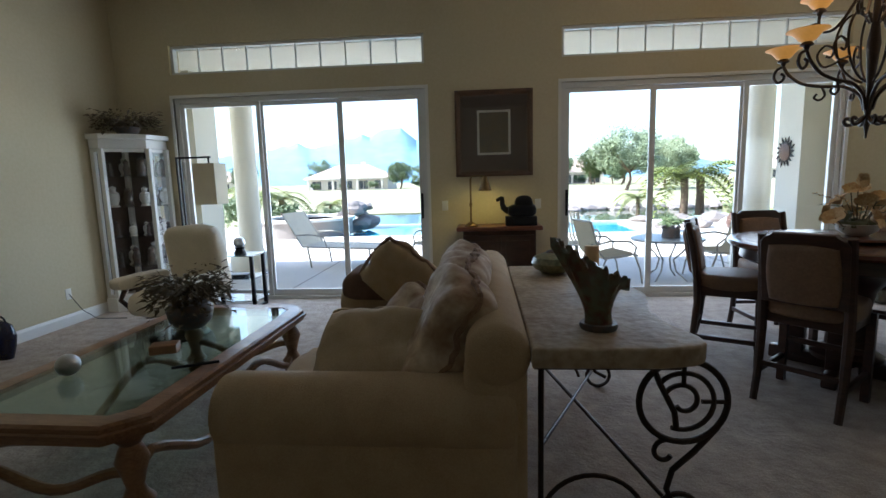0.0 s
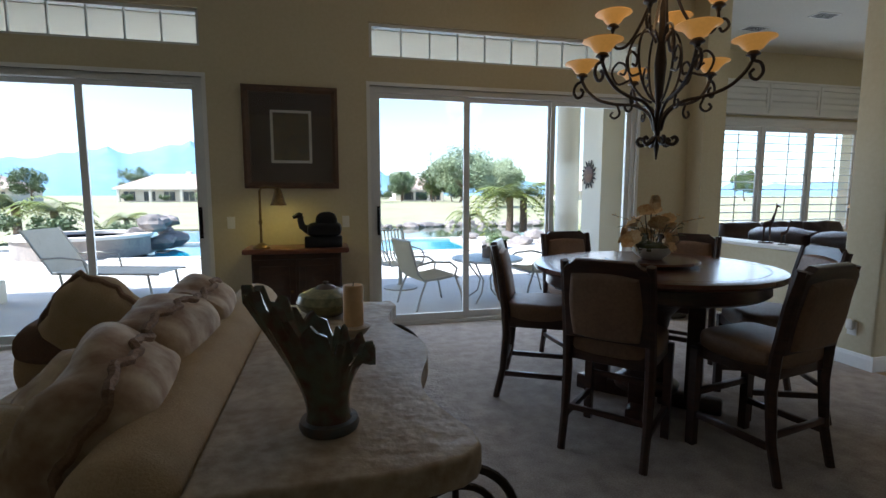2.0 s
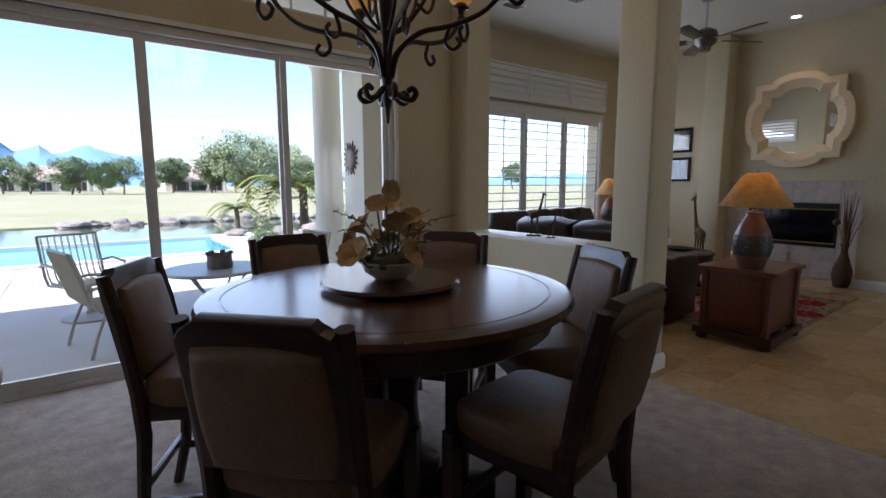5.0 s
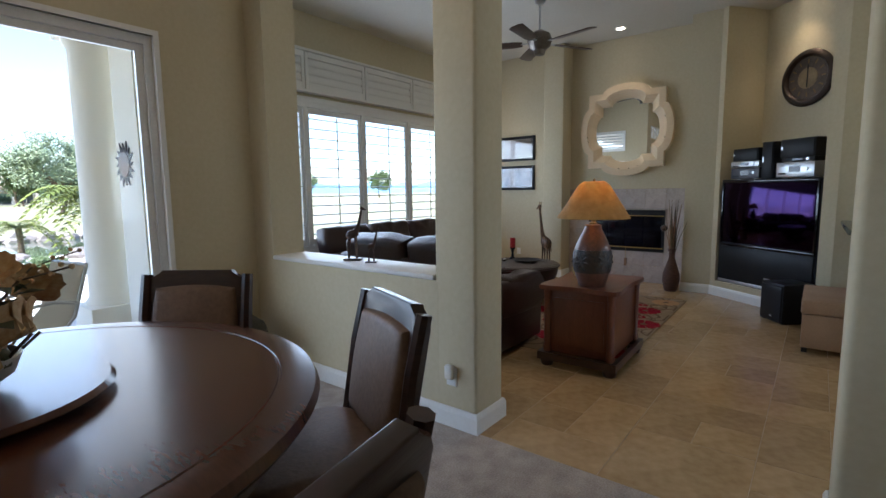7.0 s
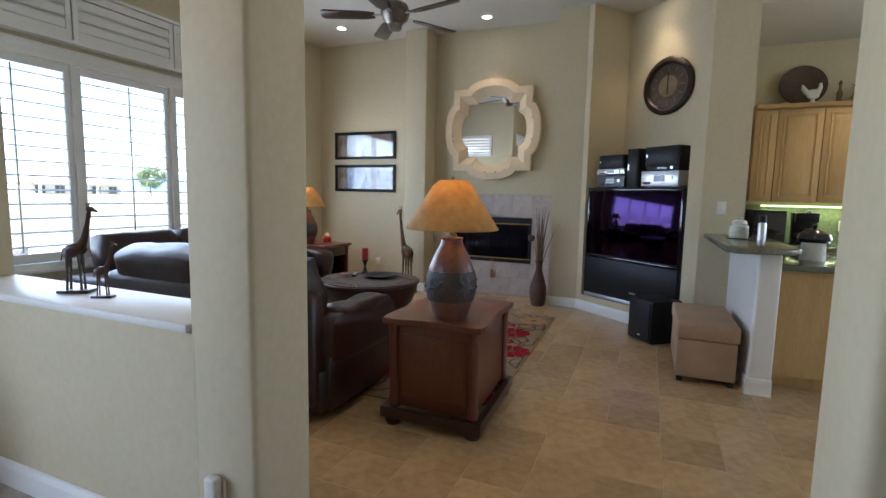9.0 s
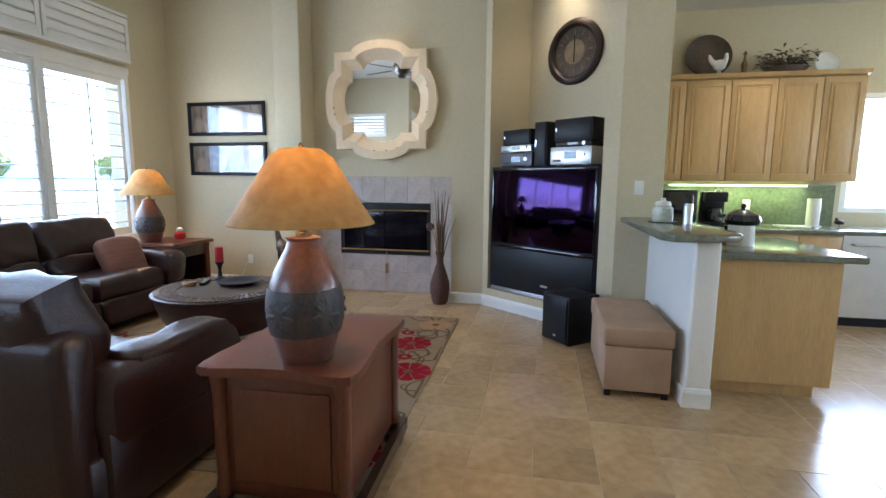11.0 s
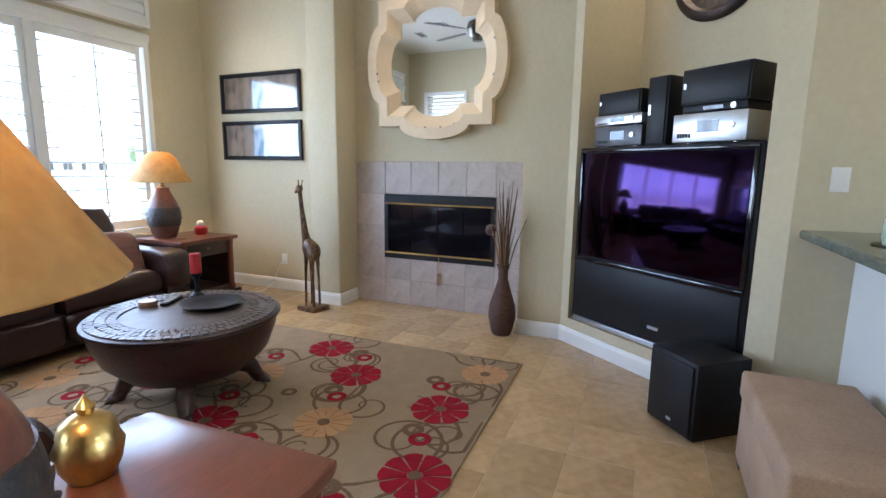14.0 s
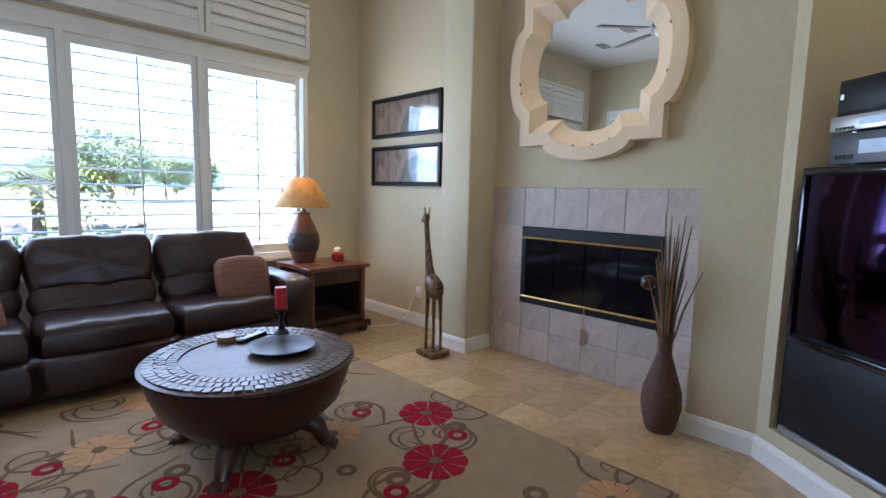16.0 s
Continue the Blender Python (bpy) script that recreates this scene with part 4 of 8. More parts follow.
# console cabinet, lamp, camel and picture between the doors
cc = thing("console_cabinet", "dark cherry wood cabinet against the wall", "cabinet", pose(0.16, YS - 0.02, 0))
part("body", box(-0.40, 0.40, -0.36, 0, 0.06, 0.85, 0.008), M_DARKWOOD, cc)
part("top", box(-0.47, 0.47, -0.42, 0.015, 0.853, 0.90, 0.014, seg=3), M_CHERRY, cc)
part("plinth", box(-0.42, 0.42, -0.38, 0, 0, 0.06, 0.006), M_DARKWOOD, cc)
for s in (-1, 1):
    dr = part("door", box(s * 0.20 - 0.185, s * 0.20 + 0.185, -0.375, -0.361, 0.09, 0.80, 0.004), M_DARKWOOD, cc)
    part("knob", lathe([(0, 0), (0.012, 0), (0.014, 0.012), (0, 0.018)], 12, m=Matrix.Translation((s * 0.05, -0.375, 0.5)) @ Euler((radians(90), 0, 0)).to_matrix().to_4x4()), M_OLDBRASS, dr)
    part("panel", box(s * 0.20 - 0.13, s * 0.20 + 0.13, -0.381, -0.3755, 0.15, 0.74, 0.004), M_DARKWOOD, dr)
dl = thing("desk_lamp", "small lit brass lamp with bell shade", "lamp", pose(-0.15, 5.42, 0.902))
part("base", lathe([(0, 0), (0.075, 0), (0.078, 0.012), (0.05, 0.03), (0.02, 0.05), (0.0, 0.05)], 22), M_OLDBRASS, dl)
part("pole", tube([(0, 0, 0.05), (0, 0, 0.52), (0.02, 0, 0.55), (0.10, 0, 0.555), (0.16, 0, 0.54)], 0.011, 8), M_OLDBRASS, dl)
part("collar", lathe([(0, 0.22), (0.014, 0.22), (0.018, 0.24), (0.014, 0.26), (0, 0.26)], 12), M_OLDBRASS, dl)
part("shade", lathe([(0.018, 0.55), (0.03, 0.53), (0.045, 0.48), (0.06, 0.42), (0.075, 0.39), (0.070, 0.39), (0.055, 0.42), (0.04, 0.48), (0.014, 0.54)], 24, m=Matrix.Translation((0.16, 0, 0))), M_OLDBRASS, dl)
part("bulb", lathe([(0, 0.43), (0.018, 0.44), (0.022, 0.46), (0.014, 0.49), (0, 0.50)], 14, m=Matrix.Translation((0.16, 0, 0))), glow("lamp_bulb", (1.0, 0.68, 0.22), 8), dl)
bl = new("lamp_light", bpy.data.lights.new("lamp_light", "POINT"))
bl.data.energy, bl.data.color, bl.data.shadow_soft_size = 0.9, (1.0, 0.78, 0.20), 0.03
bl.matrix_world = pose(-0.15 + 0.16, 5.42 + 0.02, 0.902 + 0.40)
bm = box(-0.17, 0.17, -0.075, 0.075, 0, 0.10, 0.006)
puff(0.32, 0.15, 0.15, 0.6, 1, 0.004, bm=bm, m=Matrix.Translation((0.01, 0, 0.165)))
puff(0.20, 0.12, 0.19, 0.8, 5, 0.004, bm=bm, m=Matrix.Translation((0.03, 0, 0.235)))
tube([(-0.09, 0, 0.18), (-0.15, 0, 0.165), (-0.19, 0, 0.195), (-0.205, 0, 0.25), (-0.20, 0, 0.29)], [0.05, 0.042, 0.034, 0.028, 0.026], 10, bm)
tube([(-0.185, 0, 0.295), (-0.215, 0, 0.30), (-0.25, 0, 0.288), (-0.27, 0, 0.275)], [0.02, 0.027, 0.022, 0.015], 10, bm)
for y in (-0.045, 0.045):
    tube([(-0.06, y, 0.13), (-0.13, y, 0.118), (-0.06, y, 0.112)], [0.024, 0.018, 0.014], 8, bm)
single("camel_statue", bm, M_BLACK, "black carved kneeling camel statue on a plinth", "statue", pose(0.40, 5.45, 0.902))
pc = thing("framed_picture", "large dark matted print in carved brown frame", "picture", pose(0.12, YS - 0.003, 1.933))
PW, PH = 0.44, 0.485
part("frame", sweep([(0.0, 0.0), (0.0, 0.03), (0.03, 0.045), (0.06, 0.02), (0.07, 0.02), (0.07, 0.0)], [(-PW, -PH, 0), (-PW, PH, 0), (PW, PH, 0), (PW, -PH, 0)], closed=True), mat("carved_frame_wood", (0.15, 0.075, 0.035), 0.45, color2=(0.05, 0.025, 0.014), scale=14, fine=50, bump=0.8, bump_scale=40), pc, "carved brown wooden frame", m=pose(0, 0, 0, 90, 0, 0))
part("mat_board", box(-PW + 0.06, PW - 0.06, -0.012, -0.006, -PH + 0.06, PH - 0.06), mat("brown_mat", (0.055, 0.030, 0.022), 0.6), pc, smooth=False)
bm = box(-0.19, 0.19, -0.016, -0.0125, -0.24, 0.26)
part("inner_mat", bm, M_WHITECER, pc, "white inner mat border", smooth=False)
part("print", box(-0.165, 0.165, -0.019, -0.0165, -0.215, 0.235), mat("print_earth_tones", (0.16, 0.11, 0.05), 0.6, color2=(0.05, 0.045, 0.03), scale=7, fine=25, amount=1.4), pc, smooth=False)
part("pane", box(-PW + 0.055, PW - 0.055, -0.024, -0.021, -PH + 0.055, PH - 0.055), glass_mat("print_glass", gloss=0.07), pc, smooth=False)
for x in (-0.46, 0.62):
    single("light_switch", box(-0.035, 0.035, -0.006, 0, -0.057, 0.057, 0.002), M_TRIM, "white wall plate beside the sliding door", "switch", pose(x, YS - 0.001, 1.12), group="wall plates")
# ---- dining room ----
TX, TY = 2.52, 3.55
dt = thing("dining_table", "round polished dark wood counter-height dining table", "table", pose(TX, TY, 0))
part("tabletop", lathe([(0, 0.885), (0.73, 0.885), (0.755, 0.895), (0.765, 0.91), (0.755, 0.93), (0.72, 0.935), (0.672, 0.935), (0.670, 0.9325), (0.665, 0.9325), (0.663, 0.935), (0.0, 0.935)], 72), M_TABLEWOOD, dt)
part("apron", lathe([(0.60, 0.79), (0.66, 0.79), (0.68, 0.805), (0.67, 0.884), (0.60, 0.884)], 64), M_DARKWOOD, dt)
part("pedestal", lathe([(0, 0.10), (0.20, 0.10), (0.21, 0.14), (0.13, 0.20), (0.11, 0.45), (0.14, 0.60), (0.24, 0.72), (0.42, 0.788), (0, 0.788)], 32), M_DARKWOOD, dt)
for i in range(4):
    a = 45 + 90 * i
    bm = box(0.24, 0.34, -0.05, 0.05, 0.06, 0.788, 0.01)
    box(0.08, 0.46, -0.045, 0.045, 0.0, 0.10, 0.015, bm=bm)
    part("leg", bm, M_DARKWOOD, dt, m=pose(0, 0, 0, 0, 0, a))
ls = thing("lazy_susan", "dark wooden turntable on the dining table", "turntable", pose(TX, TY, 0.937))
part("foot", lathe([(0, 0), (0.12, 0), (0.12, 0.012), (0, 0.012)], 32), M_DARKWOOD, ls)
part("plate", lathe([(0, 0.0125), (0.285, 0.0125), (0.295, 0.02), (0.285, 0.032), (0, 0.032)], 56), M_TABLEWOOD, ls)
fb = thing("flower_arrangement", "silk magnolia arrangement in white ceramic bowl", "flowers", pose(TX, TY, 0.970))
part("bowl", lathe([(0, 0), (0.06, 0), (0.11, 0.035), (0.125, 0.075), (0.118, 0.078), (0.10, 0.04), (0, 0.02)], 30), M_WHITECER, fb)
rnd = random.Random(12)
part("moss", puff(0.20, 0.20, 0.07, 0.8, 3, 0.02, m=Matrix.Translation((0, 0, 0.07))), M_LEAF, fb)


def blossom(c, r, tilt, turn):
    bm = bmesh.new()
    m = Matrix.Translation(c) @ Euler((radians(tilt), 0, radians(turn))).to_matrix().to_4x4()
    for k in range(6):
        a = 2 * math.pi * k / 6
        cols = []
        for j in range(5):
            u = j / 4
            w = r * 0.54 * math.sin(math.pi * (0.10 + 0.78 * u)) ** 0.8
            z = r * (0.15 + 0.75 * u * (1.25 - 0.6 * u)) + (0.1 * r if k % 2 else 0)
            cols.append([bm.verts.new(m @ Vector((u * r * math.cos(a) - w * s * math.sin(a), u * r * math.sin(a) + w * s * math.cos(a), z + abs(s) * 0.12 * r))) for s in (-1, 0, 1)])
        for p, q in zip(cols, cols[1:]):
            for s in range(2):
                bm.faces.new((p[s], p[s + 1], q[s + 1], q[s]))
    lathe([(0, 0.1 * r), (0.14 * r, 0.2 * r), (0.1 * r, 0.45 * r), (0, 0.5 * r)], 8, bm, m)
    return bm


heads = [(0.17, 0.0, 0.13), (-0.15, 0.06, 0.12), (0.05, 0.15, 0.14), (-0.20, -0.09, 0.14), (-0.10, 0.10, 0.17), (0.13, -0.12, 0.16), (0.02, -0.05, 0.25), (-0.05, 0.02, 0.37), (0.06, 0.05, 0.36), (-0.13, -0.02, 0.26), (0.16, 0.08, 0.22), (0.0, 0.03, 0.46), (0.10, -0.02, 0.30), (-0.02, -0.13, 0.13)]
for i, c in enumerate([(0.95 * hx, 0.95 * hy, 0.80 * hz) for hx, hy, hz in heads]):
    st = part("stem", tube([(0.2 * c[0], 0.2 * c[1], 0.07), (0.7 * c[0], 0.7 * c[1], c[2] * 0.6), c], 0.004, 5), M_DRYLEAF, fb)
    part("blossom", blossom(c, 0.070 if c[2] < 0.24 else 0.050, rnd.uniform(35, 95), rnd.uniform(0, 360)), M_PETAL, st, "gold silk magnolia blossom")
part("foliage", leaf_spray(bmesh.new(), 34, 0.17, 0.17, 0.085, 21, 0.05, Matrix.Translation((0, 0, 0.06))), M_LEAF, fb, smooth=False)
for k in range(4):
    a = radians(20 + 95 * k)
    pts = [(0.03 * math.cos(a), 0.03 * math.sin(a), 0.1), (0.18 * math.cos(a), 0.18 * math.sin(a), 0.25), (0.30 * math.cos(a), 0.30 * math.sin(a), 0.28)]
    tw = part("twig", tube(pts, 0.002, 5), M_DRYLEAF, fb)
    bm = bmesh.new()
    for j in range(9):
        u = j / 8
        bmesh.ops.create_icosphere(bm, subdivisions=1, radius=0.006, matrix=Matrix.Translation(((0.12 + 0.18 * u) * math.cos(a), (0.12 + 0.18 * u) * math.sin(a), 0.22 + 0.06 * u + 0.012 * (j % 2))))
    part("berry", bm, M_PETAL, tw)


def dining_chair():
    c = thing("dining_chair", "dark wooden counter chair upholstered in tan leather", "chair", pose(0, 0, 0), group="chairs round the dining table")
    part("seat", puff(0.47, 0.46, 0.12, 0.14, 4, 0.004, n=14, m=Matrix.Translation((0, 0.0, 0.60))), M_CHAIRFAB, c)
    part("seat_frame", box(-0.22, 0.22, -0.21, 0.215, 0.50, 0.575, 0.008), M_DARKWOOD, c)
    for s in (-1, 1):
        part("leg", prism([(s * 0.225 - 0.022, 0.175), (s * 0.225 + 0.022, 0.175), (s * 0.225 + 0.022, 0.22), (s * 0.225 - 0.022, 0.22)], 0.0, 0.56), M_DARKWOOD, c, smooth=False)
        pts = [(s * 0.215, -0.27, 0.0), (s * 0.215, -0.225, 0.2), (s * 0.215, -0.205, 0.45), (s * 0.215, -0.215, 0.62), (s * 0.215, -0.255, 0.88), (s * 0.215, -0.295, 1.05)]
        part("back_leg", tube(pts, [0.022, 0.024, 0.028, 0.028, 0.026, 0.024], 8), M_DARKWOOD, c)
        part("stretcher", box(s * 0.22 - 0.012, s * 0.22 + 0.012, -0.21, 0.18, 0.16, 0.195, 0.003), M_DARKWOOD, c)
    part("stretcher", box(-0.21, 0.21, 0.185, 0.21, 0.28, 0.315, 0.003), M_DARKWOOD, c)
    part("stretcher", box(-0.20, 0.20, -0.235, -0.212, 0.22, 0.25, 0.003), M_DARKWOOD, c)
    tilt = Matrix.Translation((0, -0.225, 0.64)) @ Euler((radians(90 + 11), 0, 0)).to_matrix().to_4x4()
    o = [(-0.215, 0.0), (0.215, 0.0), (0.215, 0.375), (0.195, 0.405), (0.165, 0.41), (0.15, 0.435), (-0.15, 0.435), (-0.165, 0.41), (-0.195, 0.405), (-0.215, 0.375)]
    part("back_frame", prism([(x, y) for x, y in o], -0.022, 0.022, m=tilt, bevel=0.006), M_DARKWOOD, c)
    part("backrest", puff(0.37, 0.37, 0.10, 0.16, 6, 0.003, n=12, m=tilt @ Matrix.Translation((0, 0.19, 0.0))), M_CHAIRFAB, c)
    return c


first = dining_chair()
spots = [(152, 0.72), (221, 0.68), (281, 0.74), (338, 0.74), (38, 0.78), (92, 0.84)]
for i, (a, r) in enumerate(spots):
    m = pose(TX + r * math.cos(radians(a)), TY + r * math.sin(radians(a)), 0.0, 0, 0, a + 90)
    if i == 0:
        first.matrix_world = m
    else:
        copy_thing(first, m)

# wrought iron chandelier
M_AMBER = glow("amber_glass", (1.0, 0.44, 0.08), 0.10, (0.42, 0.22, 0.06))
M_CUPBULB = glow("cup_bulb", (1.0, 0.66, 0.22), 3.2)
CHX, CHY = 2.53, 3.566
ch = thing("chandelier", "black wrought iron chandelier with lit amber glass cups", "chandelier", pose(CHX, CHY, 0))
part("canopy", lathe([(0, H - 0.002), (0.07, H - 0.002), (0.065, H - 0.03), (0.02, H - 0.05), (0, H - 0.05)], 20), M_IRON, ch)
part("chain", tube([(0, 0, H - 0.05), (0, 0, 3.0)], 0.010, 6), M_IRON, ch)
part("stem", lathe([(0, 1.615), (0.006, 1.62), (0.010, 1.66), (0.018, 1.70), (0.012, 1.74), (0.022, 1.80), (0.018, 1.95), (0.030, 2.10), (0.038, 2.22), (0.022, 2.35), (0.014, 2.7), (0.02, 3.0), (0, 3.0)], 16), M_IRON, ch)


def chandelier_cup(parent, r, z, a):
    p = part("candle_cup", lathe([(0, 0), (0.012, 0), (0.018, 0.02), (0.04, 0.03), (0.035, 0.04), (0.02, 0.055), (0.02, 0.07), (0, 0.07)], 14, m=pose(r * math.cos(a), r * math.sin(a), z)), M_IRON, parent)
    part("glass_cup", lathe([(0.022, 0.05), (0.048, 0.06), (0.062, 0.08), (0.085, 0.105), (0.118, 0.118), (0.115, 0.123), (0.078, 0.111), (0.048, 0.09), (0.04, 0.066), (0.0, 0.06)], 26, m=pose(r * math.cos(a), r * math.sin(a), z)), M_AMBER, p, "lit amber glass cup")
    part("bulb", lathe([(0, 0.068), (0.018, 0.072), (0.026, 0.09), (0.018, 0.115), (0, 0.122)], 12, m=pose(r * math.cos(a), r * math.sin(a), z)), M_CUPBULB, p)


for i in range(6):
    a = radians(14 + 60 * i)
    ca, sa = math.cos(a), math.sin(a)

    def rp(pts):
        return flowing([(r * ca, r * sa, z) for r, z in pts])
    bm = tube(rp([(0.02, 1.80), (0.05, 1.90), (0.14, 1.97), (0.26, 1.99), (0.38, 2.03), (0.46, 2.10), (0.50, 2.17)]), 0.011, 7)
    tube(rp([(0.50, 2.17), (0.54, 2.15), (0.555, 2.10), (0.53, 2.06), (0.50, 2.07), (0.49, 2.10), (0.51, 2.12)]), 0.010, 7, bm)
    tube(rp([(0.03, 2.35), (0.08, 2.43), (0.16, 2.40), (0.20, 2.28), (0.17, 2.12), (0.10, 2.02), (0.04, 1.98)]), 0.008, 7, bm)
    tube(rp([(0.18, 2.14), (0.26, 2.12), (0.30, 2.20), (0.26, 2.26), (0.21, 2.23), (0.22, 2.18), (0.25, 2.19)]), 0.008, 7, bm)
    tube(rp([(0.02, 1.76), (0.06, 1.72), (0.10, 1.71), (0.12, 1.735), (0.105, 1.755), (0.085, 1.745)]), 0.012, 7, bm)
    tube(rp([(0.26, 1.99), (0.24, 1.93), (0.27, 1.90), (0.30, 1.92), (0.285, 1.945)]), 0.008, 7, bm)
    arm = part("arm", bm, M_IRON, ch, "scrolled iron arm")
    chandelier_cup(arm, 0.50, 2.17, a)
for i in range(4):
    a = radians(40 + 90 * i)
    ca, sa = math.cos(a), math.sin(a)
    bm = tube(flowing([(r * ca, r * sa, z) for r, z in [(0.03, 2.95), (0.05, 2.75), (0.10, 2.55), (0.20, 2.38), (0.28, 2.36), (0.31, 2.42), (0.31, 2.47)]]), 0.010, 7)
    tube(flowing([(r * ca, r * sa, z) for r, z in [(0.31, 2.42), (0.35, 2.42), (0.37, 2.38), (0.34, 2.35), (0.32, 2.375)]]), 0.009, 7, bm)
    arm = part("arm", bm, M_IRON, ch, "scrolled iron arm")
    chandelier_cup(arm, 0.31, 2.47, a)
cl = new("chandelier_light", bpy.data.lights.new("chandelier_light", "POINT"))
cl.data.energy, cl.data.color, cl.data.shadow_soft_size = 4, (1.0, 0.62, 0.25), 0.3
cl.matrix_world = pose(CHX, CHY, 2.75)

# things by the low wall
def giraffe(h, seed):
    """A carved giraffe as one plain mesh, h metres tall, standing along x."""
    bm = box(-0.16 * h, 0.16 * h, -0.09 * h, 0.09 * h, 0, 0.035 * h, 0.006 * h)
    for x in (-0.075, 0.075):
        for y in (-0.035, 0.035):
            tube([(x * h, y * h, 0.034 * h), (x * 0.9 * h, y * h, 0.22 * h), (x * 0.8 * h, y * 0.8 * h, 0.44 * h)], [0.014 * h, 0.012 * h, 0.022 * h], 7, bm)
    puff(0.24 * h, 0.11 * h, 0.15 * h, 0.7, seed, 0.004, 10, bm, Matrix.Translation((0, 0, 0.47 * h)) @ Euler((0, radians(-18), 0)).to_matrix().to_4x4())
    tube([(0.06 * h, 0, 0.49 * h), (0.11 * h, 0, 0.60 * h), (0.15 * h, 0, 0.76 * h), (0.18 * h, 0, 0.91 * h)], [0.055 * h, 0.036 * h, 0.024 * h, 0.022 * h], 9, bm)
    tube([(0.16 * h, 0, 0.93 * h), (0.20 * h, 0, 0.935 * h), (0.26 * h, 0, 0.905 * h)], [0.026 * h, 0.027 * h, 0.012 * h], 9, bm)
    for y in (-0.016, 0.016):
        tube([(0.17 * h, y * h, 0.945 * h), (0.165 * h, y * 1.5 * h, 0.998 * h)], 0.006 * h, 5, bm)
    tube([(-0.11 * h, 0, 0.47 * h), (-0.14 * h, 0, 0.36 * h)], 0.007 * h, 5, bm)
    return bm


single("giraffe_statue", giraffe(0.40, 1), M_DARKWOOD, "tall dark carved wooden giraffe on the sill", "statue", pose(4.74, 4.76, 0.906, 0, 0, -60))
single("giraffe_statue", giraffe(0.25, 2), M_DARKWOOD, "small dark carved wooden giraffe on the sill", "statue", pose(4.73, 4.56, 0.906, 0, 0, -60))
ck = thing("cloth_bag", "grey green fabric bag tied at the top", "bag", pose(4.24, 5.46, 0))
part("body", puff(0.34, 0.30, 0.50, 0.3, 7, 0.025, m=Matrix.Translation((0, 0, 0.25))), mat("grey_cloth", (0.10, 0.095, 0.075), 0.9, color2=(0.06, 0.058, 0.045), scale=8, fine=60, bump=0.4, bump_scale=30), ck)
part("tie", tube([(0, 0, 0.49), (0.01, 0, 0.53), (0.015, 0.005, 0.58)], [0.025, 0.018, 0.012], 8), M_DRYLEAF, ck)
so = thing("wall_socket", "white wall socket with plug-in night light", "socket", pose(XI - 0.001, 3.76, 0.31))
part("plate", box(-0.006, 0, -0.037, 0.037, -0.058, 0.058, 0.002), M_TRIM, so)
part("night_light", box(-0.045, -0.0065, -0.028, 0.028, -0.01, 0.075, 0.012, seg=3), M_WHITECER, so)
single("light_switch", box(-0.006, 0, -0.04, 0.04, -0.058, 0.058, 0.002), M_TRIM, "white double light switch plate near the opening", "switch", pose(XI - 0.0005, 1.78, 1.22), group="wall plates")
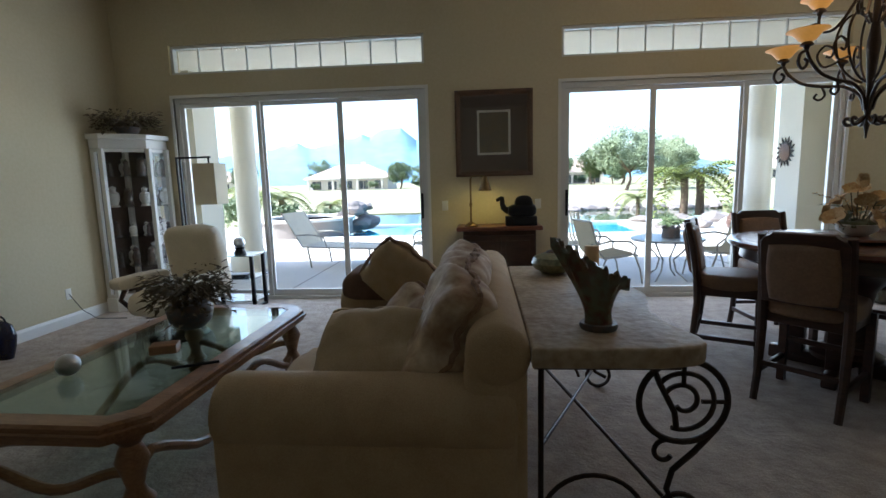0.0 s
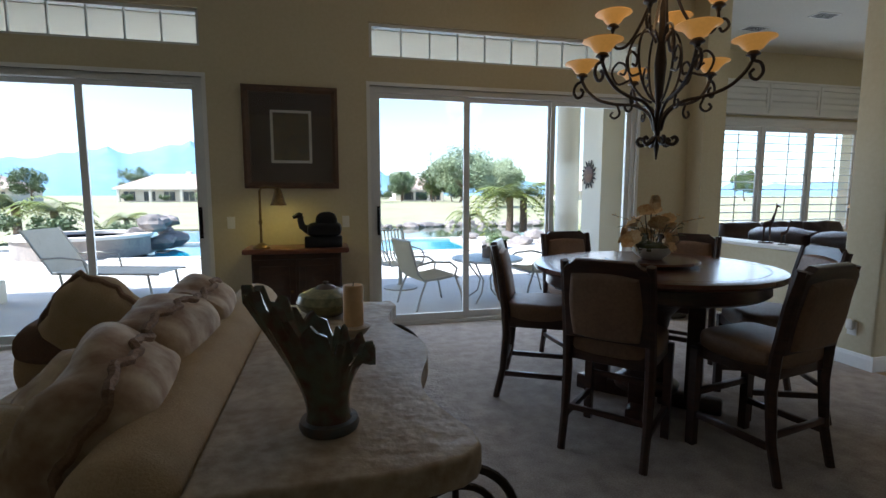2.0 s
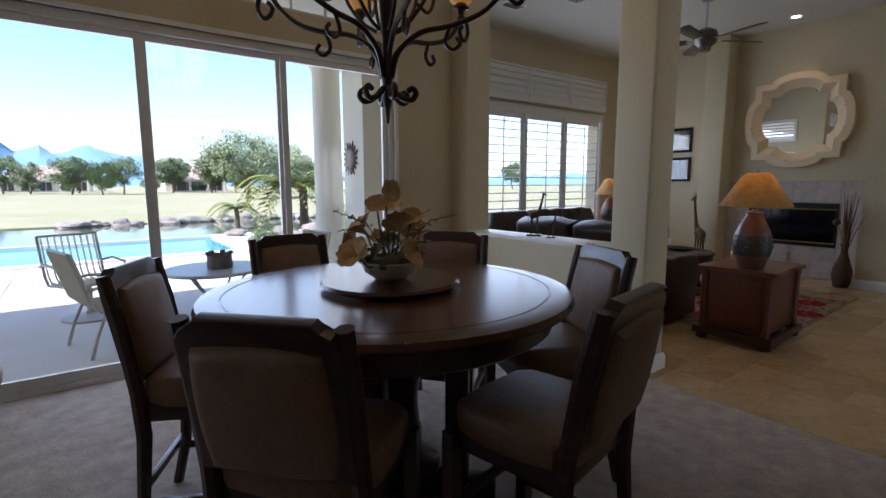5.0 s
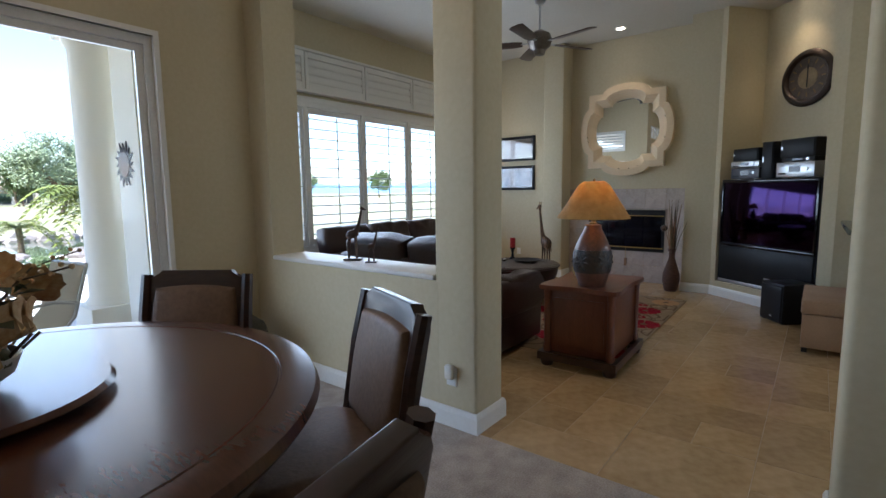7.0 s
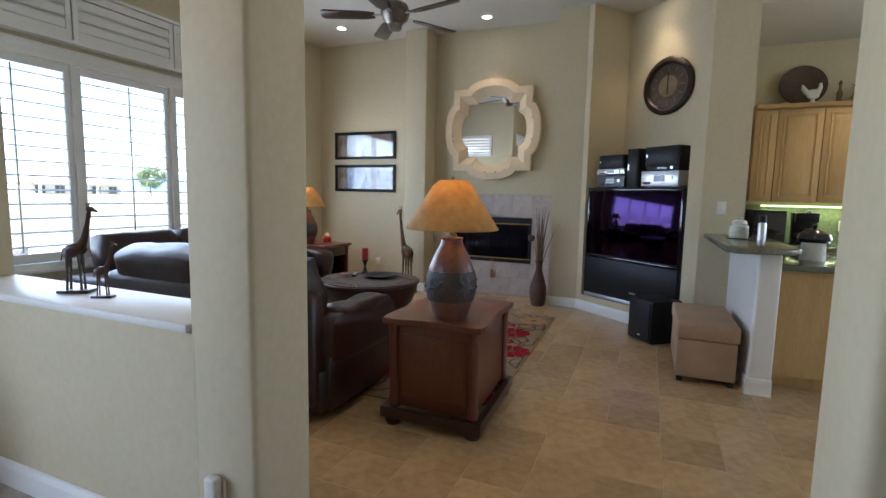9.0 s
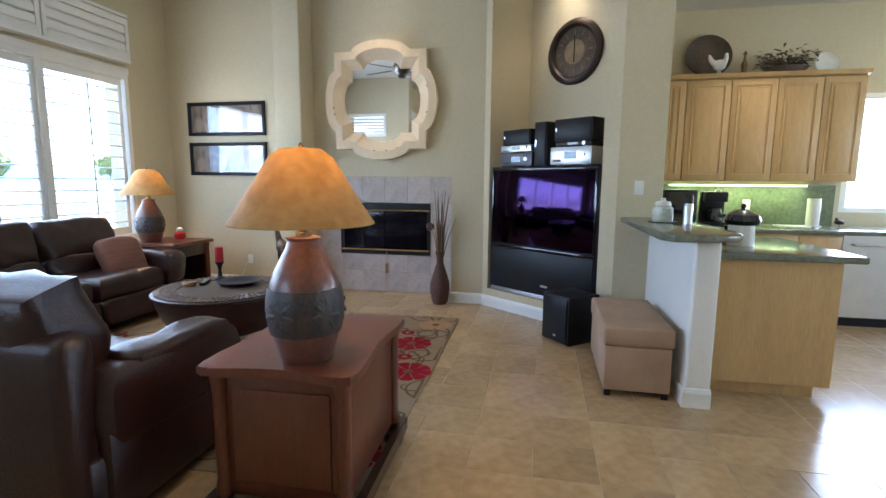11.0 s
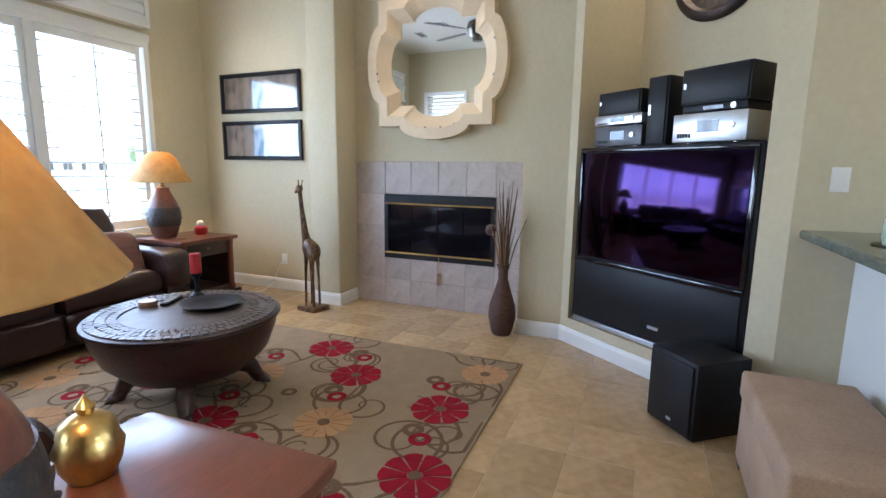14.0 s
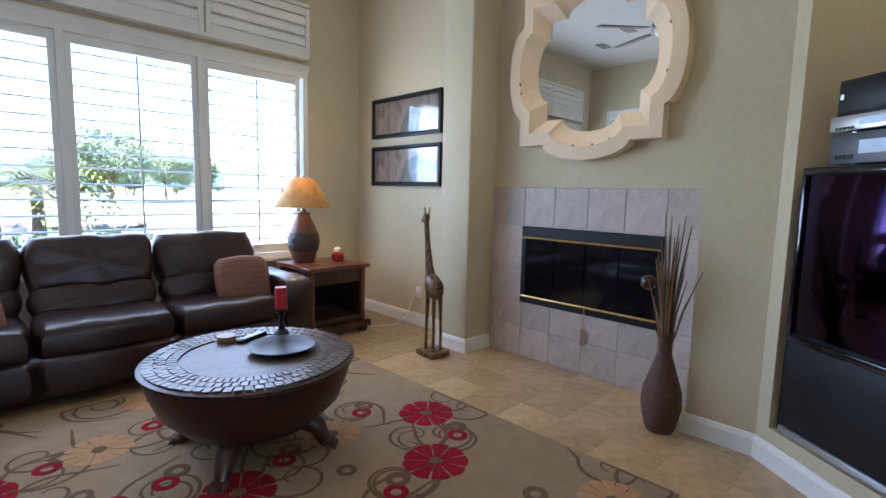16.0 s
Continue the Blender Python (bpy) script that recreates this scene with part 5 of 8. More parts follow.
# ---- family room ----
def end_table(at, label, w, d, h, front):
    t = thing("end_table", label, "table", at, group="cherry wood end tables")
    o = []
    for i in range(25):
        u = i / 24
        o.append((-w / 2 + w * u, -d / 2 - 0.018 * math.cos(2 * math.pi * u) * (1 if 0.05 < u < 0.95 else 0.2) - 0.015))
    o += [(w / 2 + 0.01, -d / 2 + 0.02)]
    for i in range(9):
        u = i / 8
        o.append((w / 2 + 0.012 * math.cos(2 * math.pi * u), -d / 2 + 0.04 + (d - 0.08) * u))
    o += [(w / 2, d / 2), (-w / 2, d / 2)]
    for i in range(9):
        u = 1 - i / 8
        o.append((-w / 2 - 0.012 * math.cos(2 * math.pi * u), -d / 2 + 0.04 + (d - 0.08) * u))
    part("top", prism(o, h - 0.035, h, bevel=0.008), M_CHERRY, t)
    a, b = w / 2 - 0.05, d / 2 - 0.04
    if front:
        part("body", box(-a, a, -b, b, 0.11, h - 0.036, 0.006), M_CHERRY, t)
    else:
        part("drawer_case", box(-a, a, -b, b, h - 0.17, h - 0.036, 0.005), M_DARKWOOD, t)
        part("shelf", box(-a, a, -b, b, 0.10, 0.16, 0.005), M_DARKWOOD, t)
        for s in (-1, 1):
            part("side_panel", box(s * a - 0.02, s * a + 0.02, -b, b, 0.161, h - 0.171), M_DARKWOOD, t)
        part("back_panel", box(-a + 0.021, a - 0.021, b - 0.02, b, 0.161, h - 0.171), M_DARKWOOD, t)
        part("drawer_knob", lathe([(0, 0), (0.012, 0), (0.014, 0.012), (0, 0.018)], 12, m=Matrix.Translation((0, -b - 0.001, h - 0.10)) @ Euler((radians(90), 0, 0)).to_matrix().to_4x4()), M_OLDBRASS, t)
    for sx in (-1, 1):
        for sy in (-1, 1):
            part("post", lathe([(0, 0.11), (0.03, 0.11), (0.034, 0.14), (0.026, 0.18), (0.028, h - 0.1), (0.034, h - 0.06), (0.03, h - 0.037), (0, h - 0.037)], 12, m=Matrix.Translation((sx * a, sy * b, 0))), M_CHERRY, t)
            part("foot", lathe([(0, 0), (0.045, 0), (0.055, 0.03), (0.05, 0.06), (0, 0.06)], 14, m=Matrix.Translation((sx * a, sy * b, 0))), M_DARKWOOD, t)
    pth = [(-a - 0.03, -b - 0.03, 0), (-a - 0.03, b + 0.03, 0), (a + 0.03, b + 0.03, 0), (a + 0.03, -b - 0.03, 0)]
    part("plinth", sweep([(-0.03, 0.05), (0.02, 0.05), (0.028, 0.07), (0.014, 0.10), (-0.03, 0.112)], pth, closed=True), M_DARKWOOD, t)
    if front:
        part("panel", box(-a + 0.05, a - 0.05, -b - 0.008, -b - 0.0005, 0.17, h - 0.10, 0.006), M_CHERRY, t, "raised cherry wood panel")
    return t


end_table(pose(6.24, 3.535, 0, 0, 0, -88), "cherry wood end table with shaped top and carved plinth", 0.60, 0.76, 0.655, True)
end_table(pose(9.10, 6.74, 0), "dark cherry wood end table with open shelf", 0.64, 0.62, 0.655, False)
M_SHADE = mat("parchment_shade", (0.40, 0.265, 0.09), 0.7, color2=(0.25, 0.15, 0.042), scale=14, fine=22, amount=1.2)
shn, shl = M_SHADE.node_tree.nodes, M_SHADE.node_tree.links
tl_, mx_ = shn.new("ShaderNodeBsdfTranslucent"), shn.new("ShaderNodeMixShader")
tl_.inputs[0].default_value, mx_.inputs[0].default_value = (0.90, 0.60, 0.17, 1), 0.22
shl.new(shn["Principled BSDF"].outputs[0], mx_.inputs[1])
shl.new(tl_.outputs[0], mx_.inputs[2])
shl.new(mx_.outputs[0], shn["Material Output"].inputs[0])


M_JAR = mat("brown_earthenware", (0.17, 0.070, 0.045), 0.30, color2=(0.085, 0.04, 0.03), scale=6, fine=40, bump=0.15, bump_scale=50)
M_BAND = mat("blue_grey_slip", (0.022, 0.023, 0.025), 0.5, color2=(0.055, 0.036, 0.026), scale=14, fine=45, amount=1.5, bump=0.7, bump_scale=35)


def table_lamp(at, label, shade_label):
    l = thing("table_lamp", label, "lamp", at, group="pottery table lamps")
    part("base", lathe([(0, 0), (0.095, 0), (0.10, 0.01), (0.116, 0.06), (0.131, 0.115), (0.136, 0.14), (0.136, 0.26), (0.130, 0.30), (0.112, 0.345), (0.090, 0.39), (0.068, 0.43), (0.060, 0.46), (0.066, 0.472), (0.05, 0.475), (0.0, 0.475)], 44), M_JAR, l, "reddish brown earthenware jar")
    part("band", lathe([(0.1355, 0.112), (0.140, 0.135), (0.1455, 0.17), (0.1475, 0.215), (0.144, 0.25), (0.1365, 0.285), (0.130, 0.285), (0.130, 0.112), (0.1355, 0.112)], 44), M_BAND, l, "dark blue-grey textured band")
    for k in range(5):
        bm = bmesh.new()
        for j in range(7):
            a, q = 2 * math.pi * k / 5 + 0.4, 2 * math.pi * j / 7
            face = pose(0, 0, 0, 0, 0, math.degrees(a)) @ Matrix.Translation((0.1455, 0, 0.198)) @ pose(0, 0, 0, math.degrees(q)) @ Matrix.Translation((-0.0045, 0, 0.034)) @ Matrix.Diagonal((0.0055, 0.011, 0.029, 1))
            bmesh.ops.create_uvsphere(bm, u_segments=10, v_segments=8, radius=1, matrix=face)
        part("leaf_relief", bm, M_BAND, l)
    part("socket", lathe([(0, 0.476), (0.03, 0.476), (0.03, 0.49), (0.016, 0.495), (0.016, 0.53), (0, 0.53)], 16), M_OLDBRASS, l)
    prof = [(0.27, 0.525), (0.22, 0.60), (0.165, 0.69), (0.115, 0.77), (0.075, 0.80), (0.0725, 0.797), (0.112, 0.767), (0.162, 0.687), (0.217, 0.597), (0.267, 0.522)]
    part("shade", lathe(prof + [prof[0]], 48), M_SHADE, l, shade_label)
    part("harp", tube([(0.016, 0, 0.53), (0.05, 0, 0.62), (0.045, 0, 0.74), (0, 0, 0.79), (-0.045, 0, 0.74), (-0.05, 0, 0.62), (-0.016, 0, 0.53)], 0.003, 5), M_OLDBRASS, l)
    part("finial", lathe([(0, 0.79), (0.008, 0.79), (0.006, 0.80), (0.011, 0.812), (0, 0.825)], 10), M_OLDBRASS, l)
    part("bulb", lathe([(0, 0.57), (0.022, 0.59), (0.028, 0.62), (0.016, 0.655), (0, 0.66)], 12), glow("bulb_glass", (1.0, 0.75, 0.4), 4), l)
    return l


for x, y, rz in ((6.01, 3.465, 0), (8.97, 6.86, 50)):
    table_lamp(pose(x, y, 0.656, 0, 0, rz), "lit earthenware table lamp with flared parchment shade", "flared parchment shade glowing orange near top")
    lp = new("table_lamp_light", bpy.data.lights.new("table_lamp_light", "POINT"))
    lp.data.energy, lp.data.color, lp.data.shadow_soft_size = 1.6, (1.0, 0.60, 0.24), 0.05
    lp.matrix_world = pose(x, y, 0.656 + 0.71)
gj = thing("incense_jar", "pierced gold metal jar with domed lid", "jar", pose(6.36, 3.70, 0.656))
part("body", lathe([(0, 0), (0.045, 0), (0.06, 0.03), (0.068, 0.07), (0.055, 0.10), (0, 0.10)], 24), M_BRASS, gj)
part("lid", lathe([(0.058, 0.101), (0.05, 0.125), (0.03, 0.14), (0.015, 0.145), (0.02, 0.16), (0.008, 0.175), (0, 0.19)], 20), M_BRASS, gj)
pj = thing("potpourri_jar", "small glass jar with red potpourri", "jar", pose(9.27, 6.74, 0.656))
part("body", lathe([(0, 0), (0.05, 0), (0.065, 0.03), (0.06, 0.07), (0.03, 0.09), (0, 0.09)], 20), M_RED, pj)
part("lid", lathe([(0, 0.091), (0.035, 0.091), (0.035, 0.12), (0.02, 0.135), (0, 0.14)], 16), M_WHITECER, pj)
single("coaster", lathe([(0, 0), (0.045, 0), (0.047, 0.012), (0, 0.014)], 18), M_PINE, "round wooden coaster on the end table", "coaster", pose(8.95, 6.62, 0.656))


def leather_block(parent, name, c, s, seed, rot=None, e=0.16, w=0.014, label=""):
    m = Matrix.Translation(c)
    if rot:
        m = m @ Euler([radians(v) for v in rot]).to_matrix().to_4x4()
    return part(name, puff(*s, e, seed, w, 16, None, m), M_LEATHER, parent, label)


# leather sofa under the window
lsf = thing("leather_sofa", "dark brown leather sofa with three padded seats", "sofa", pose(7.31, 6.68, 0))
part("base", box(-1.20, 1.20, -0.40, 0.40, 0.05, 0.30, 0.03), M_LEATHER, lsf)
for i in range(3):
    x = -0.78 + 0.78 * i
    leather_block(lsf, "seat_cushion", (x, -0.10, 0.38), (0.78, 0.68, 0.24), i)
    leather_block(lsf, "footrest", (x, -0.43, 0.20), (0.78, 0.10, 0.22), i + 9)
    leather_block(lsf, "back_cushion", (x, 0.24, 0.78), (0.78, 0.40, 0.26), i + 3, (74, 0, 0), 0.2, 0.02)
    leather_block(lsf, "lumbar_cushion", (x, 0.14, 0.55), (0.77, 0.20, 0.20), i + 6, (74, 0, 0), 0.2)
for s in (-1, 1):
    leather_block(lsf, "arm", (s * 1.28, -0.06, 0.46), (0.26, 0.86, 0.34), 8, None, 0.22)
    part("arm_panel", box(s * 1.28 - 0.11, s * 1.28 + 0.11, -0.44, 0.38, 0.05, 0.42, 0.03), M_LEATHER, lsf)
for x, y, z, r, k in ((8.26, 6.56, 0.60, (62, 0, -8), 1), (6.60, 6.52, 0.58, (60, 0, 15), 2), (6.36, 6.35, 0.60, (58, 10, 40), 3)):
    pp = thing("throw_pillow", "brown ribbed throw pillow on the leather sofa", "cushion", pose(x, y, z, *r), group="pillows on the leather sofa")
    part("cover", puff(0.42, 0.40, 0.16, 0.3, k, 0.008, 14), mat("brown_ribbed", (0.19, 0.085, 0.055), 0.85, color2=(0.11, 0.045, 0.03), scale=3, fine=60, stretch=(1, 12, 1), bump=0.3), pp)
# second leather sofa with its back to the low wall
ls2 = thing("leather_sofa", "dark brown leather reclining sofa seen from behind", "sofa", pose(6.02, 5.06, 0, 0, 0, 90))
part("base", box(-0.92, 0.92, -0.42, 0.36, 0.05, 0.32, 0.03), M_LEATHER, ls2)
part("back_shell", box(-0.90, 0.90, 0.26, 0.42, 0.10, 0.80, 0.06, seg=3), M_LEATHER, ls2)
for i in range(2):
    x = -0.41 + 0.82 * i
    leather_block(ls2, "seat_cushion", (x, -0.12, 0.40), (0.82, 0.70, 0.22), i)
    leather_block(ls2, "back_cushion", (x, 0.26, 0.74), (0.84, 0.50, 0.28), i + 3, (76, 0, 0), 0.2, 0.025)
for s in (-1, 1):
    leather_block(ls2, "arm", (s * 0.86, -0.10, 0.48), (0.22, 0.84, 0.32), 8, None, 0.22)
    part("arm_panel", box(s * 0.86 - 0.09, s * 0.86 + 0.09, -0.46, 0.30, 0.05, 0.42, 0.03), M_LEATHER, ls2)
    leather_block(ls2, "arm_pad", (s * 0.86, -0.14, 0.62), (0.20, 0.60, 0.09), 2, None, 0.25)

# round drum coffee table
M_LACQUER = mat("dark_lacquer", (0.044, 0.017, 0.013), 0.36, color2=(0.016, 0.008, 0.007), scale=8, fine=40, bump=0.25, bump_scale=45)
RX, RY = 7.69, 5.04
rt = thing("drum_table", "round dark drum coffee table with mosaic rim and clawed feet", "table", pose(RX, RY, 0))
part("body", lathe([(0, 0.13), (0.20, 0.13), (0.34, 0.18), (0.44, 0.28), (0.485, 0.40), (0.495, 0.465), (0.0, 0.465)], 56), M_LACQUER, rt, "dark lacquered bowl-shaped drum")
part("top", lathe([(0, 0.466), (0.50, 0.466), (0.515, 0.475), (0.515, 0.487), (0.50, 0.492), (0.0, 0.492)], 56), M_LACQUER, rt)
part("medallion", lathe([(0, 0.4925), (0.33, 0.4925), (0.33, 0.496), (0.30, 0.497), (0, 0.497)], 48), mat("aged_map_lacquer", (0.10, 0.075, 0.055), 0.42, color2=(0.045, 0.03, 0.024), scale=7, fine=30), rt)
for i in range(4):
    a = 45 + 90 * i
    bm = tube([(0.24, 0, 0.16), (0.33, 0, 0.12), (0.36, 0, 0.06), (0.38, 0, 0.03)], [0.055, 0.05, 0.04, 0.035], 10)
    for k in (-1, 0, 1):
        tube([(0.37, 0.018 * k, 0.035), (0.41, 0.026 * k, 0.03), (0.435, 0.03 * k, 0.008)], [0.018, 0.017, 0.008], 7, bm)
    part("claw_foot", bm, M_DARKWOOD, rt, "carved clawed foot", m=pose(0, 0, 0, 0, 0, a))
tm = finish("mosaic_tile", box(-0.5, 0.5, -0.5, 0.5, 0, 1), mat("bone_mosaic", (0.12, 0.088, 0.068), 0.38, color2=(0.07, 0.05, 0.04), scale=20, fine=90, spread=0.28), False)
for ring in range(3):
    n = 72
    r = 0.365 + 0.052 * ring
    for k in range(n):
        a = 2 * math.pi * (k + 0.5 * (ring % 2)) / n
        piece("mosaic_tile", tm, rt, pose(r * math.cos(a), r * math.sin(a), 0.491, 3 * math.sin(k * 7.1 + ring), 3 * math.cos(k * 3.3 + ring), math.degrees(a)) @ Matrix.Diagonal((0.046, 2 * math.pi * r / n - 0.007, 0.010, 1)))
single("serving_plate", lathe([(0, 0), (0.10, 0), (0.12, 0.006), (0.17, 0.026), (0.175, 0.03), (0.168, 0.031), (0.12, 0.012), (0, 0.008)], 40), M_BLACK, "shallow dark round plate on the drum table", "plate", pose(7.83, 5.00, 0.4985))
rc = thing("candlestick", "dark candlestick holding a red pillar candle", "candle", pose(7.96, 5.27, 0.4985))
part("holder", lathe([(0, 0), (0.045, 0), (0.045, 0.008), (0.02, 0.03), (0.012, 0.08), (0.02, 0.12), (0.036, 0.145), (0.036, 0.152), (0, 0.152)], 20), M_BLACK, rc)
part("candle", lathe([(0, 0.153), (0.033, 0.153), (0.034, 0.16), (0.034, 0.275), (0.03, 0.28), (0, 0.274)], 22), M_RED, rc)
for k in range(3):
    single("coaster", lathe([(0, 0), (0.05, 0), (0.052, 0.006), (0.05, 0.010), (0, 0.010)], 20), M_PINE, "round wooden coaster in a small stack", "coaster", pose(7.67, 5.34, 0.4985 + 0.0105 * k), group="coasters on the drum table")
rm = thing("remote_control", "slim black remote control with silver keys", "remote", pose(7.79, 5.29, 0.4985, 0, 0, 25))
part("case", box(-0.10, 0.10, -0.022, 0.022, 0, 0.018, 0.005), M_BLACK, rm)
bm = bmesh.new()
for i in range(6):
    for j in (-1, 0, 1):
        box(-0.07 + i * 0.025, -0.055 + i * 0.025, j * 0.012 - 0.004, j * 0.012 + 0.004, 0.0181, 0.021, bm=bm)
part("keypad", bm, M_SILVER, rm)

# fireplace, mirror, pictures
fp = thing("fireplace", "gas fireplace with glass doors and brass trim", "fireplace", pose(9.922, 4.4325, 0.024))
bm = box(-0.012, 0.0, -0.565, 0.565, 0.44, 0.50)
box(-0.012, 0.0, -0.565, 0.565, 0.985, 1.06, bm=bm)
for s in (-1, 1):
    box(-0.012, 0.0, s * 0.545 - 0.02, s * 0.545 + 0.02, 0.50, 0.985, bm=bm)
part("frame", bm, M_BLACK, fp, smooth=False)
for z in (0.497, 0.975):
    part("brass_bar", tube([(-0.018, -0.55, z), (-0.018, 0.55, z)], 0.008, 8), M_BRASS, fp)
for i in range(4):
    y = -0.525 + 0.2625 * i
    part("glass_door", box(-0.006, -0.001, y + 0.004, y + 0.2585, 0.505, 0.967), M_GLOSSBLACK, fp, "dark tinted glass door")
part("firebox", box(0.015, 0.20, -0.55, 0.55, 0.45, 1.05), M_BLACK, fp)
part("tag", box(-0.022, -0.019, -0.045, -0.005, 0.21, 0.33, 0.002), M_PINE, fp, "small wooden tag on a cord")
part("cord", tube([(-0.02, -0.025, 0.33), (-0.02, -0.025, 0.49)], 0.003, 5), M_BRASS, fp)

mr = thing("wall_mirror", "large quatrefoil mirror in deep pale wood frame", "mirror", pose(9.938, 4.455, 2.27, 90, 0, -90))


def quatre(r, c, n=12):
    """A square with a round bulge on each side."""
    o = []
    for q in range(4):
        a0 = 90 * q
        pts = [(c, -c), (c, -c * 0.62)] + [(c * 0.985 + (r - c) * math.cos(radians(t)) * 1.0, c * 0.62 * math.sin(radians(t))) for t in [-90 + 180 * i / n for i in range(1, n)]] + [(c, c * 0.62)]
        ca, sa = math.cos(radians(a0)), math.sin(radians(a0))
        o += [(x * ca - y * sa, x * sa + y * ca) for x, y in pts]
    return o


outer, innr = quatre(0.68, 0.55), quatre(0.47, 0.36)
bm = bmesh.new()
lv = [[bm.verts.new((x, y, z)) for x, y in o] for o, z in ((outer, 0.0), (outer, 0.10), ([(a[0] * 0.55 + b[0] * 0.45, a[1] * 0.55 + b[1] * 0.45) for a, b in zip(outer, innr)], 0.105), (innr, 0.02), (innr, 0.0))]
k = len(outer)
for a, b in zip(lv, lv[1:]):
    for i in range(k):
        bm.faces.new((a[i], a[(i + 1) % k], b[(i + 1) % k], b[i]))
part("frame", bm, M_MIRRORWOOD, mr, "deep pale knotty wood frame", smooth=False)
part("mirror_glass", prism([(x * 1.01, y * 1.01) for x, y in innr], 0.006, 0.012), M_MIRROR, mr, "clear mirror glass", smooth=False)
rnd = random.Random(6)
for i in range(14):
    j = rnd.randrange(k)
    x, y = outer[j][0] * 0.86, outer[j][1] * 0.86
    part("knot", lathe([(0, 0.078), (0.013, 0.078), (0.013, 0.103), (0, 0.104)], 10, m=Matrix.Translation((x, y, 0))), M_DARKWOOD, mr)
M_PHOTO = mat("sepia_photo", (0.30, 0.23, 0.17), 0.5, color2=(0.07, 0.05, 0.045), scale=3.5, fine=14, amount=1.5, stretch=(1, 1, 0.5))
M_PICGLASS = glass_mat("picture_glass", gloss=0.09)
for z in (2.095, 1.60):
    fr = thing("framed_picture", "wide dark framed photograph under glass", "picture", pose(9.908, 6.49, z + 0.01), group="pair of framed photographs")
    hw, hh = 0.535, 0.205
    part("frame", sweep([(0.0, 0.0), (0.0, 0.03), (0.025, 0.035), (0.04, 0.02), (0.04, 0.0)], [(-hw, -hh, 0), (-hw, hh, 0), (hw, hh, 0), (hw, -hh, 0)], closed=True), M_BLACK, fr, m=pose(0, 0, 0, 90, 0, -90))
    part("backing", box(-0.010, -0.004, -hw + 0.04, hw - 0.04, -hh + 0.04, hh - 0.04), M_DARKWOOD, fr, smooth=False)
    part("photograph", box(-0.014, -0.0105, -hw + 0.045, hw - 0.045, -hh + 0.045, hh - 0.045), M_PHOTO, fr, "sepia photograph with dark shapes", smooth=False)
    part("pane", box(-0.019, -0.016, -hw + 0.035, hw - 0.035, -hh + 0.035, hh - 0.035), M_PICGLASS, fr, smooth=False)
M_GIR = mat("spotted_carved_wood", (0.20, 0.11, 0.05), 0.4, color2=(0.035, 0.018, 0.010), scale=26, fine=60, amount=2.0)
single("giraffe_statue", giraffe(1.22, 4), M_GIR, "tall spotted carved wooden giraffe on the floor", "statue", pose(9.39, 5.48, 0.0, 0, 0, 85) @ Matrix.Diagonal((0.55, 0.9, 1, 1)))
sk = thing("wall_socket", "white wall socket with a lamp cord", "socket", pose(9.909, 6.25, 0.34))
part("plate", box(-0.006, 0, -0.035, 0.035, -0.057, 0.057, 0.002), M_TRIM, sk)
part("cord", tube([(-0.01, 0, 0), (-0.04, 0.03, -0.05), (-0.08, 0.10, -0.26), (-0.2, 0.14, -0.333), (-0.5, 0.3, -0.335)], 0.004, 5), M_WHITECER, sk)

# tall vase with reeds
rv = thing("reed_vase", "tall woven brown floor vase with dried reeds", "vase", pose(9.49, 3.66, 0))
part("body", lathe([(0, 0), (0.075, 0), (0.088, 0.03), (0.112, 0.15), (0.106, 0.24), (0.062, 0.38), (0.038, 0.46), (0.040, 0.53), (0.056, 0.58), (0.048, 0.58), (0.0, 0.52)], 10), mat("woven_brown", (0.12, 0.055, 0.035), 0.6, color2=(0.05, 0.022, 0.015), scale=20, fine=70, stretch=(1, 1, 3), bump=0.8, bump_scale=60), rv)
rnd = random.Random(9)
for i in range(34):
    a, t = rnd.uniform(0, 2 * math.pi), rnd.uniform(0.02, 0.20)
    h = rnd.uniform(0.85, 1.30)
    part("reed", tube([(0.02 * math.cos(a), 0.02 * math.sin(a), 0.45), (t * 0.5 * math.cos(a), t * 0.5 * math.sin(a), 0.45 + (h - 0.45) * 0.55), (t * math.cos(a), t * math.sin(a), h)], [0.005, 0.006, 0.002], 5), (M_DRYLEAF, M_PINE, M_DARKWOOD)[i % 3], rv)
bm = bmesh.new()
bmesh.ops.create_icosphere(bm, subdivisions=2, radius=0.045, matrix=Matrix.Translation((-0.05, 0.10, 0.86)))
part("seed_pod", bm, M_DARKWOOD, rv)

# television in the niche, with the equipment on it
ANG = math.degrees(math.atan2(AD.y, AD.x))   # local x runs along the wall, y out of the niche towards the room
tvm = Matrix.Translation((*diag(N0 + 0.02, 0.05), 0.196)) @ Euler((0, 0, radians(ANG))).to_matrix().to_4x4()
TVW = N1 - N0 - 0.04
sgn = 1.0 if (Euler((0, 0, radians(ANG))).to_matrix() @ Vector((0, 1, 0))).dot(Vector((AN.x, AN.y, 0))) < 0 else -1.0


def ybox(x0, x1, d0, d1, z0, z1, bev=0.0, bm=None):
    """d: metres out of the niche's front plane."""
    return box(x0, x1, sgn * d0, sgn * d1, z0, z1, bev, bm)


